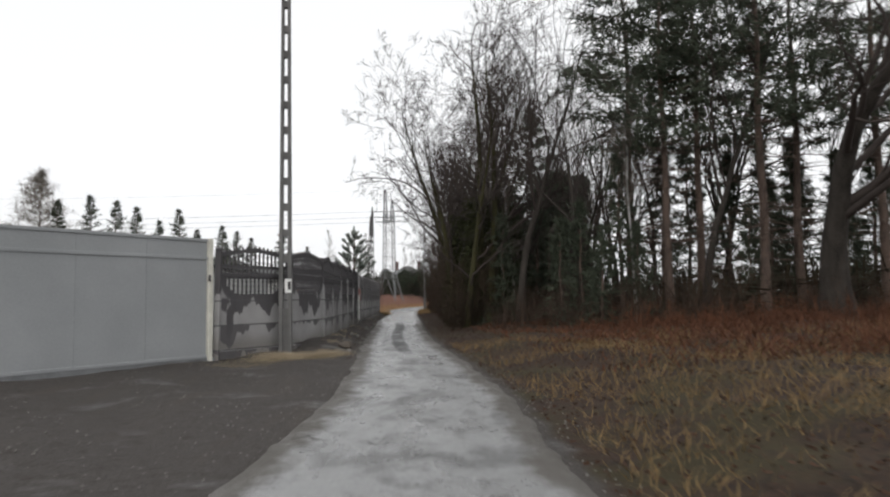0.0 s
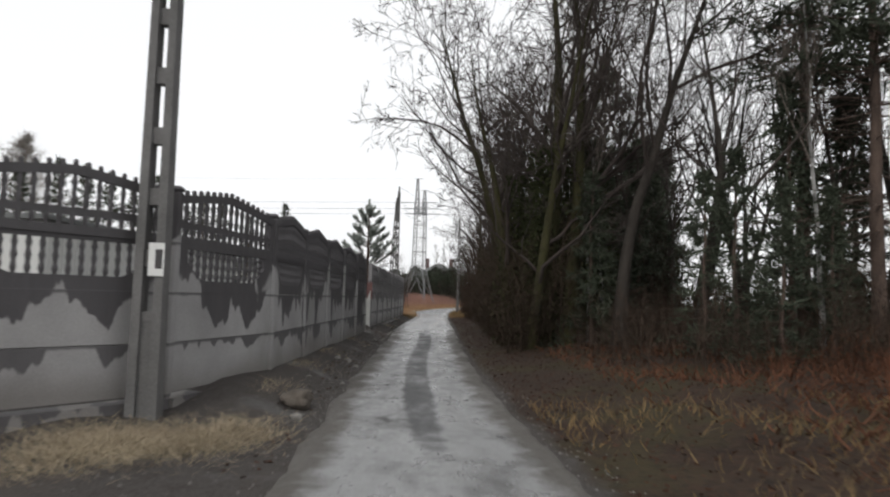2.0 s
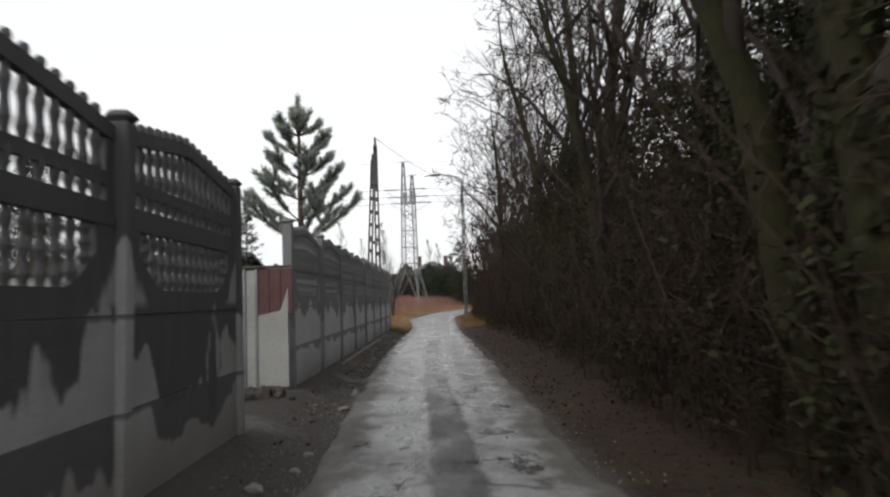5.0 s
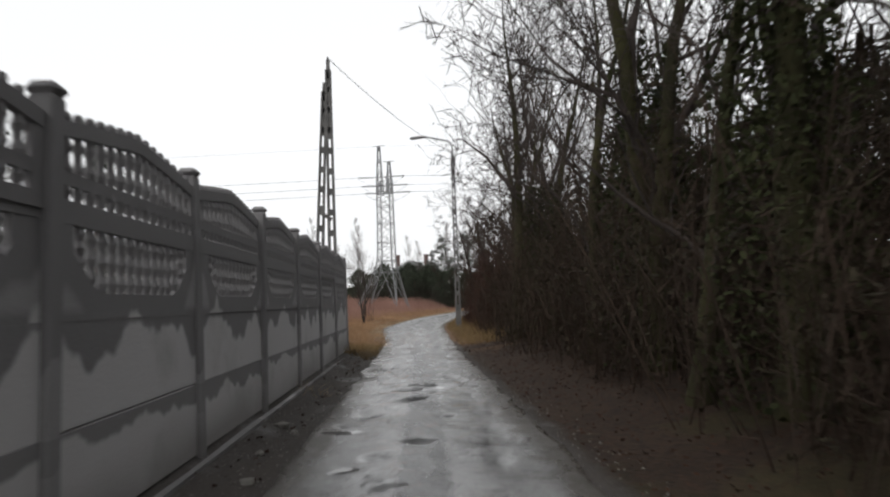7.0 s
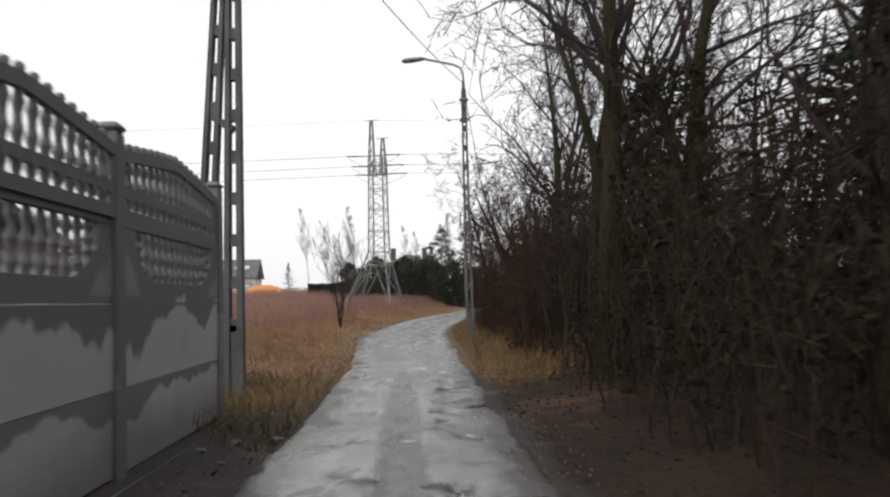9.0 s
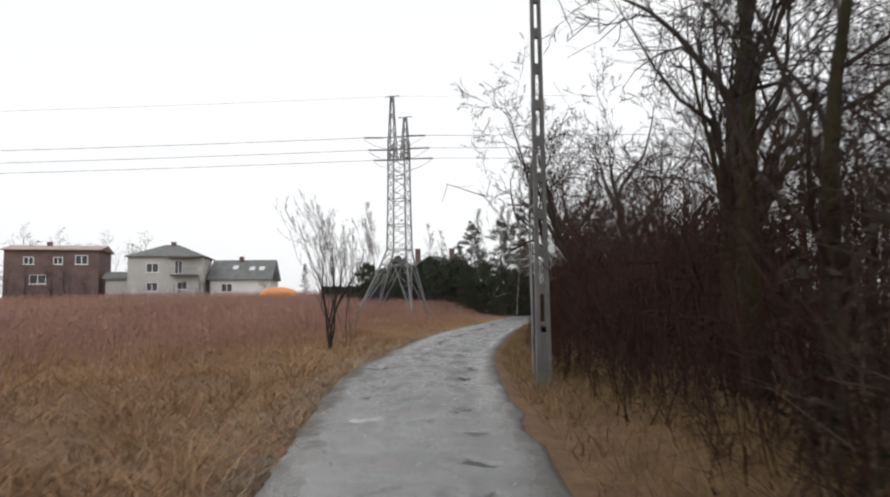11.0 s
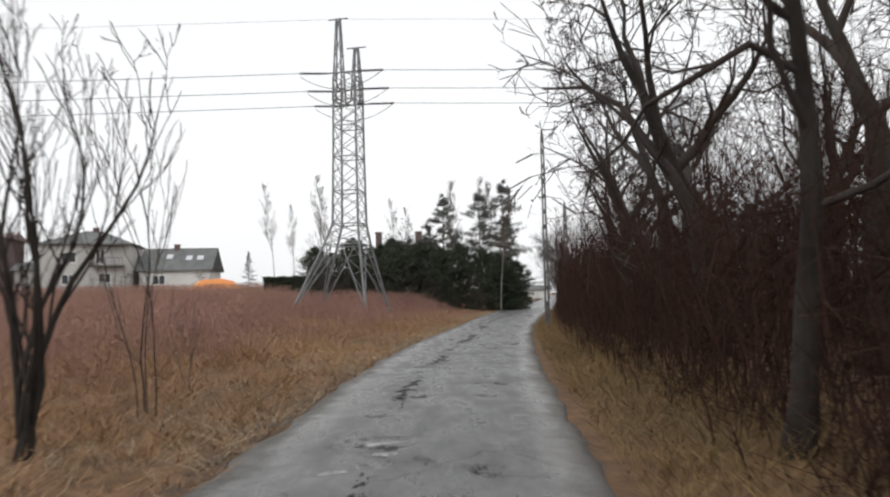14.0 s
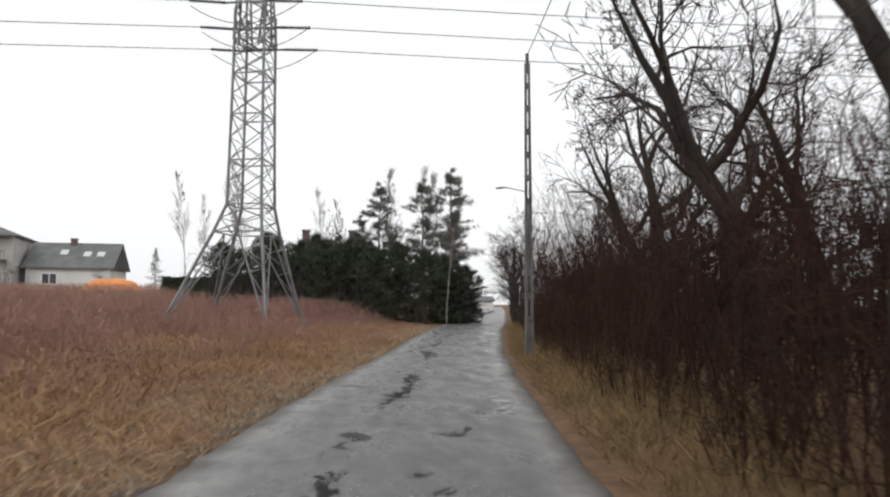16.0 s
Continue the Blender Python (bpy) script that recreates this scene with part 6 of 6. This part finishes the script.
def build_field():
    sets = []
    x, y, o, r = scatter(74000, 101, 42.5, 118, 0.02, 7, -1, 1.3)
    x, y, o = clumped(x, y, o, r, 1.4, -0.7)
    sets.append((x, y, r.uniform(0.05, 0.21, len(x)) * np.interp(o, [0, 1.2, 4], [0.5, 0.85, 1.2]), 1.3, r.uniform(0.007, 0.016, len(x)), r))
    x, y, o, r = scatter(12000, 102, 46, 130, 4, 60, -1, 1.5)
    sets.append((x, y, r.uniform(0.2, 0.5, len(x)), 0.8, r.uniform(0.012, 0.03, len(x)), r))
    x, y, o, r = scatter(30000, 108, 68, 108, 2.0, 17, -1, 1.0)
    x, y, o = clumped(x, y, o, r, 0.9, -0.7)
    sets.append((x, y, r.uniform(0.12, 0.36, len(x)), 1.0, r.uniform(0.012, 0.022, len(x)), r))
    # tussocks
    cx, cy, co, r = scatter(420, 105, 43, 88, 0.5, 10, -1, 1.3)
    many = 46
    x = np.repeat(cx, many) + r.normal(size=420 * many) * 0.10
    y = np.repeat(cy, many) + r.normal(size=420 * many) * 0.10
    sets.append((x, y, r.uniform(0.10, 0.32, len(x)), 0.9, r.uniform(0.006, 0.012, len(x)), r))
    # collapsed mounds of old growth
    cx, cy, co, r = scatter(230, 109, 46, 92, 0.9, 13, -1, 1.1)
    many = 130
    near = r.normal(size=(230 * many, 2))
    x = np.repeat(cx, many) + near[:, 0] * np.repeat(r.uniform(0.14, 0.34, 230), many)
    y = np.repeat(cy, many) + near[:, 1] * 0.26
    tall = np.repeat(r.uniform(0.2, 0.46, 230), many) * np.exp(-0.35 * (near**2).sum(1)) * r.uniform(0.6, 1.1, len(x))
    sets.append((x, y, tall + 0.04, 0.75, r.uniform(0.008, 0.016, len(x)), r))
    blades("dry_grass", STRAW, sets, "matted straw-coloured dead grass covering the field")
    x, y, o, r = scatter(15000, 106, 47, 104, 0.05, 1.9, -1, 1.5)
    x, y, o = clumped(x, y, o, r, 1.2, -0.35)
    blades("pale_grass", PALE_STRAW, [(x, y, r.uniform(0.04, 0.15, len(x)), 1.5, r.uniform(0.006, 0.013, len(x)), r)], "pale flattened straw along the field's edge")
    t = Tubes()
    cx, cy, co, r = scatter(120, 110, 60, 104, 3.2, 17, -1, 1.0)
    x, y = np.repeat(cx, 80) + r.normal(size=9600) * 0.55, np.repeat(cy, 80) + r.normal(size=9600) * 0.45
    base = np.stack([x, y, land(x, y) - 0.02], 1)
    h = np.repeat(r.uniform(0.6, 1.15, 120), 80) * r.uniform(0.6, 1.1, 9600)
    top = base + (r.normal(size=(9600, 3)) * np.array([0.16, 0.16, 0]) + np.array([0, 0, 1])) * h[:, None]
    np.random.seed(110)
    t.strips(base, top, r.uniform(0.008, 0.014, 9600), 0.6)
    for k in range(2):
        q = base + (top - base) * r.uniform(0.45, 0.95, (9600, 1))
        t.strips(q, q + (r.normal(size=(9600, 3)) * np.array([0.17, 0.17, 0.06]) + np.array([0, 0, 0.16])) * h[:, None], np.full(9600, 0.012), 0.5)
    for n, seed, y0, y1, o0, o1, power, cut, wide in ((33000, 103, 46, 112, 1.8, 26, 1.25, -0.6, 0.009), (16000, 104, 66, 152, 4, 70, 1.2, -9, 0.022), (11000, 107, 76, 110, 1.0, 9, 1.0, -9, 0.012)):
        x, y, o, r = scatter(n, seed, y0, y1, o0, o1, -1, power)
        x, y, o = clumped(x, y, o, r, 0.4, cut)
        near = np.interp(y, [50, 60, 70, 78, 88, 96, 104], [4.4, 2.6, 2.8, 5.4, 7.0, 6.0, 2.5])
        h = r.uniform(0.55, 1.15, len(x)) * np.clip(0.14 + 0.86 * (o - near) / np.interp(y, [66, 84], [4.0, 2.6]), 0.14, 1.0) * (1 + np.interp(y, [88, 98], [0, 0.25]) * np.interp(o, [9, 14], [1, 0]) - np.interp(o, [12, 20], [0, 0.2]))
        base = np.stack([x, y, land(x, y) - 0.02], 1)
        top = base + (r.normal(size=(len(x), 3)) * np.array([0.15, 0.15, 0]) + np.array([0, 0, 1])) * h[:, None]
        np.random.seed(seed)
        t.strips(base, top, r.uniform(0.7, 1.3, len(x)) * wide, 0.6)
        for k in range(2):
            q = base + (top - base) * r.uniform(0.45, 0.95, (len(x), 1))
            t.strips(q, q + (r.normal(size=(len(x), 3)) * np.array([0.17, 0.17, 0.06]) + np.array([0, 0, 0.16])) * h[:, None], np.full(len(x), wide * 1.1), 0.5)
    tagged(t.object("dead_weeds", WEED), "dense reddish-brown dead weed stems across the field", "weeds", kind="stuff")


def build_verges():
    sets = []
    x, y, o, r = scatter(26000, 111, 42, 105, 0.16, 2.0, 1, 1.0)
    x, y, o = clumped(x, y, o, r, 1.9, -0.6)
    sets.append((x, y, r.uniform(0.08, 0.36, len(x)) * np.interp(o, [0, 0.5, 1.5], [0.35, 0.9, 1.2]), 0.75, r.uniform(0.005, 0.013, len(x)), r))
    x, y, o, r = scatter(11000, 115, 50, 86, 0.2, 1.7, 1, 1.0)
    sets.append((x, y, r.uniform(0.05, 0.2, len(x)), 1.2, r.uniform(0.006, 0.014, len(x)), r))
    x, y, o, r = scatter(26000, 112, -8, 8.5, 0.3, 11, 1, 1.1)
    x, y, o = clumped(x, y, o, r, 1.1, -0.3)
    sets.append((x, y, r.uniform(0.04, 0.18, len(x)), 0.6, r.uniform(0.005, 0.012, len(x)), r))
    x, y, o, r = scatter(7000, 113, 38.5, 43, 0.05, 3, -1, 1.0)
    sets.append((x, y, r.uniform(0.05, 0.2, len(x)), 0.6, r.uniform(0.005, 0.012, len(x)), r))
    blades("verge_grass", VERGE, sets, "short yellow-green grass along the lane's edge")
    sets = []
    for cx, cy, s, n in ((-1.2, 6.1, 0.3, 4200), (-0.72, 6.4, 0.24, 2200), (-1.6, 5.7, 0.3, 2400), (-0.75, 8.4, 0.15, 120), (-2.1, 5.0, 0.35, 300), (-0.85, 10.6, 0.2, 120), (-0.9, 13.0, 0.2, 100), (-0.95, 16.6, 0.2, 100), (-1.1, 27.0, 0.15, 160), (-1.2, 33.0, 0.15, 160)):
        r = np.random.RandomState(n)
        x, y = cx + r.normal(size=n) * s, cy + r.normal(size=n) * s * 1.2
        ok = (x > -3.0) & (x < 0.0)
        x, y = x[ok], y[ok]
        sets.append((x, y, r.uniform(0.03, 0.11, len(x)), 1.9, r.uniform(0.003, 0.007, len(x)), r))
    blades("straw_tufts", PALE_STRAW, sets, "pale straw tufts at the foot of the fence")
    sets = []
    x, y, o, r = scatter(30000, 114, 1, 16, 1.6, 22, 1, 1.0)
    x, y, o = clumped(x, y, o, r, 0.8, -0.55)
    sets.append((x, y, r.uniform(0.06, 0.30, len(x)) * np.interp(o, [2, 6], [0.5, 1.2]), 0.9, r.uniform(0.01, 0.03, len(x)), r))
    blades("bracken", BRACKEN, sets, "collapsed rust-brown bracken at the wood's edge", "bracken")


def build_litter():
    """Fallen leaves lying on the soil beside the lane."""
    t = Tubes()
    for n, seed, y0, y1, o0, o1, side in ((26000, 121, -8, 45, 0.15, 7, 1), (500, 122, 5, 42, 0.1, 0.5, -1)):
        x, y, o, r = scatter(n, seed, y0, y1, o0, o1, side, 1.0)
        m = len(x)
        z = np.maximum(land(x, y), np.where(o < 0, 0.03, -1)) + r.uniform(0.005, 0.03, m)
        c = np.stack([x, y, z], 1)
        d = r.normal(size=(m, 3)) * np.array([1, 1, 0.25])
        d /= np.linalg.norm(d, axis=1, keepdims=True)
        t.strips(c, c + d * r.uniform(0.02, 0.05, (m, 1)), r.uniform(0.012, 0.03, m), 0.5)
    tagged(t.object("leaf_litter", LITTER), "scattered rust-brown fallen leaves", "leaves", kind="stuff")


def shrubs(name, mat, seed, stems, y0, y1, o0, o1, h0, h1, label, fan=14, leaf=None, leaves=0, side=1):
    """A tangle of arching stems that fork into fine twigs."""
    x, y, o, r = scatter(stems, seed, y0, y1, o0, o1, side, 1.0)
    t = Tubes()
    n = len(x)
    base = np.stack([x, y, land(x, y) - 0.05], 1)
    h = r.uniform(h0, h1, n) * np.interp(o, [o0, o0 + 0.8], [0.55, 1.0])
    d = r.normal(size=(n, 3)) * 0.22
    d[:, 2] = 1
    mid = base + d * h[:, None] * 0.5
    top = mid + (d + r.normal(size=(n, 3)) * np.array([0.25, 0.25, 0.1])) * h[:, None] * 0.5
    np.random.seed(seed)
    t.strips(base, mid, np.full(n, 0.022), 0.8)
    t.strips(mid, top, np.full(n, 0.018), 0.3)
    tips = []
    for k in range(fan):
        f = r.uniform(0.1, 1.0, (n, 1))
        q = np.where(f < 0.5, base + (mid - base) * f * 2, mid + (top - mid) * (f - 0.5) * 2)
        e = r.normal(size=(n, 3)) * np.array([0.32, 0.32, 0.22]) + np.array([0, 0, 0.28])
        p = q + e * h[:, None] * 0.30
        t.strips(q, p, r.uniform(0.006, 0.013, n), 0.4)
        for _ in range(2):
            s = q + (p - q) * r.uniform(0.3, 1, (n, 1))
            g = s + (r.normal(size=(n, 3)) * 0.16 + np.array([0, 0, 0.10]))
            t.strips(s, g, np.full(n, 0.007), 0.4)
        tips.append(p)
    tagged(t.object(name, mat), label, "thicket", kind="stuff")
    if leaf:
        t = Tubes()
        tips = np.concatenate(tips)
        pick = tips[r.randint(0, len(tips), leaves)] + r.normal(size=(leaves, 3)) * 0.02
        t.strips(pick, pick + r.normal(size=(leaves, 3)) * 0.026, r.uniform(0.02, 0.045, leaves), 0.6)
        tagged(t.object("undergrowth_leaves", leaf), "dark ivy and withered leaves hanging in the undergrowth", "leaves", kind="stuff")


def rubble():
    """Stones and broken concrete along the plinth."""
    rng = random.Random(9)
    for k in range(34):
        y = rng.uniform(6.5, 41)
        x = float(lane(y)[0]) - rng.uniform(0.05, 0.5)
        s = rng.uniform(0.025, 0.075)
        bm = bmesh.new()
        bmesh.ops.create_icosphere(bm, subdivisions=1, radius=s)
        for v in bm.verts:
            v.co = Vector((v.co.x * rng.uniform(0.7, 1.3), v.co.y * rng.uniform(0.7, 1.3), v.co.z * rng.uniform(0.4, 0.8)))
        ob = part("stone", bm, RUBBLE)
        ob.matrix_basis = pose(x, y, float(land(x, y)) + s * 0.25, 0, 0, rng.uniform(0, 360))
        tagged(ob, "loose grey stone at the edge of the lane", "stone", "loose stones")


def earth_heap(x, y):
    """A rounded heap of trodden earth against the plinth."""
    bm = bmesh.new()
    bmesh.ops.create_icosphere(bm, subdivisions=3, radius=1.0)
    for v in bm.verts:
        swell = 1 + 0.45 * noise.noise(v.co * 1.7) + 0.25 * noise.noise(v.co * 5)
        v.co = Vector((v.co.x * 0.17, v.co.y * 0.2, v.co.z * 0.12)) * swell
    ob = part("earth_heap", bm, EARTH, smooth=True)
    ob.matrix_basis = pose(x, y, float(land(x, y)) + 0.06)
    tagged(ob, "rounded heap of grey-brown earth at the fence foot", "heap")


def gravel():
    """Loose grit on the apron and along both edges of the lane."""
    rng = np.random.RandomState(151)
    y = rng.uniform(-7, 42, 5200)
    left, right = lane(y)
    apron = y < 7
    x = np.where(rng.uniform(size=5200) < 0.75, left - rng.uniform(0, 1, 5200) ** 1.4 * np.where(apron, 4.5, 0.5), right + rng.uniform(0, 0.45, 5200))
    c = np.stack([x, y, land(x, y)], 1)
    s = rng.uniform(0.006, 0.02, (5200, 1, 1))
    tet = np.array([[1, 0, -0.3], [-0.5, 0.9, -0.3], [-0.5, -0.9, -0.3], [0.1, 0, 0.8]])
    v = (c[:, None] + tet[None] * s * rng.uniform(0.6, 1.4, (5200, 4, 3))).reshape(-1, 3)
    f = (np.arange(5200)[:, None, None] * 4 + np.array([[0, 2, 1], [0, 1, 3], [1, 2, 3], [2, 0, 3]])[None]).reshape(-1, 3)
    tagged(mesh_from("gravel", v, f, RUBBLE), "loose grey grit scattered beside the lane", "gravel", kind="stuff")


def ivy():
    """Evergreen ivy climbing the roadside trunks and filling the gaps between them."""
    rng = np.random.RandomState(161)
    t = Tubes()
    for x, y, reach, top, n in ((3.25, 16.4, 0.5, 4.6, 2600), (2.75, 17.6, 0.5, 4.2, 2200), (3.9, 16.8, 0.9, 4.8, 4200), (4.6, 18.0, 1.0, 4.4, 3600), (3.4, 20.4, 0.7, 4.0, 2600), (3.5, 23.0, 0.8, 3.6, 2600), (3.6, 26.6, 0.8, 3.8, 2600),
                                (3.4, 29.4, 0.7, 4.4, 2600), (3.7, 33.4, 0.8, 4.6, 3000), (4.4, 36.6, 0.9, 4.2, 2600), (3.6, 41.4, 0.8, 3.8, 2400), (4.6, 45.0, 0.8, 3.4, 2200)):
        n = int(n * 1.7)
        z = rng.uniform(0, 1, n) ** 0.8 * top
        a, r = rng.uniform(0, 2 * np.pi, n), reach * (0.35 + 0.65 * np.sqrt(rng.uniform(0, 1, n))) * (1.1 - 0.55 * z / top)
        wave = 1 + 0.35 * np.sin(3 * a + 2.1 * z) * np.sin(1.7 * z + x)
        p = np.stack([x + r * wave * np.cos(a), y + r * wave * np.sin(a), land(x, y) + z], 1)
        np.random.seed(int(n + 10 * y))
        t.strips(p, p + rng.normal(size=(n, 3)) * np.array([0.03, 0.03, 0.03]), rng.uniform(0.03, 0.065, n), 0.6)
    tagged(t.object("ivy", IVY), "dark evergreen ivy climbing the roadside trunks", "ivy", kind="stuff")


ivy()
gravel()
build_field()
build_verges()
build_litter()
shrubs("thicket", THICKET, 131, 900, 45, 60, 1.2, 6.5, 1.7, 3.7, "dense reddish-brown leafless thicket along the lane", 13)
shrubs("thicket", THICKET, 139, 2300, 60, 104, 1.1, 6.5, 1.9, 4.0, "tall dense reddish-brown leafless thicket along the lane", 13)
shrubs("low_brush", THICKET, 134, 1300, 45, 100, 0.9, 2.6, 0.4, 1.3, "low tangle of brown twigs at the foot of the thicket", 7)
shrubs("undergrowth", BRUSH, 132, 2100, 21.5, 46, 1.0, 7.0, 1.2, 4.0, "tangled dark undergrowth between roadside trees", 11, DARK_LEAF, 40000)
shrubs("undergrowth", BRUSH, 135, 330, 15.5, 22, 0.9, 2.2, 1.0, 3.4, "tangled dark undergrowth round the first roadside trees", 13, DARK_LEAF, 10000)
shrubs("low_brush", BRUSH, 136, 700, 11, 22, 2.0, 10.0, 0.5, 1.3, "low dark brush under the open wood", 10)
shrubs("brushwood", BRACKEN, 133, 380, 7, 11, 4.0, 24, 0.3, 0.75, "rusty leafless brushwood in front of the wood", 10)
shrubs("brushwood", BRUSH, 137, 700, 10, 18, 5.0, 28, 0.7, 2.0, "dark leafless brushwood under the first pines", 11)
shrubs("clump_brush", TWIG, 138, 420, 104, 113, 0.4, 14, 1.2, 3.6, "leafless grey brush in front of the evergreens", 10, side=-1)
shrubs("garden_brush", TWIG, 140, 260, 132, 147, 46, 84, 1.2, 3.4, "grey leafless brush along the far gardens", 10, side=-1)


shrubs("yard_shrubs", BRUSH, 162, 260, 24, 40.5, 1.5, 3.8, 0.7, 1.35, "low bare shrubs in the yard behind the concrete fence", 12, DARK_LEAF, 9000, side=-1)


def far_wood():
    """Dark filler for the wood's dim depth: random strips as crossing stems, dead boughs and needles, thinning towards
    the sky.
    """
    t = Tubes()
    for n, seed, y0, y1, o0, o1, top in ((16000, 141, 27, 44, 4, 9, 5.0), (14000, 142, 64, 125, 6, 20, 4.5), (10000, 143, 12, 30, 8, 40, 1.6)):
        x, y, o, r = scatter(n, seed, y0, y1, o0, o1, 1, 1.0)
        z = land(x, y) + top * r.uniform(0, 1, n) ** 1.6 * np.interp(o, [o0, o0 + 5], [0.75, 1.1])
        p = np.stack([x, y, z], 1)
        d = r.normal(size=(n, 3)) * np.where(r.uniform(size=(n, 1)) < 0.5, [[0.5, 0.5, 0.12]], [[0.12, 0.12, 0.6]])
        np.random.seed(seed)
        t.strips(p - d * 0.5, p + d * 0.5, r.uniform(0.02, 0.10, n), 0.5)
    tagged(t.object("far_wood", DARK_LEAF), "dark filler strips for the wood's dim depth, crossing like boughs and needles", "wood", kind="stuff")


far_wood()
rubble()
earth_heap(-0.42, 7.9)
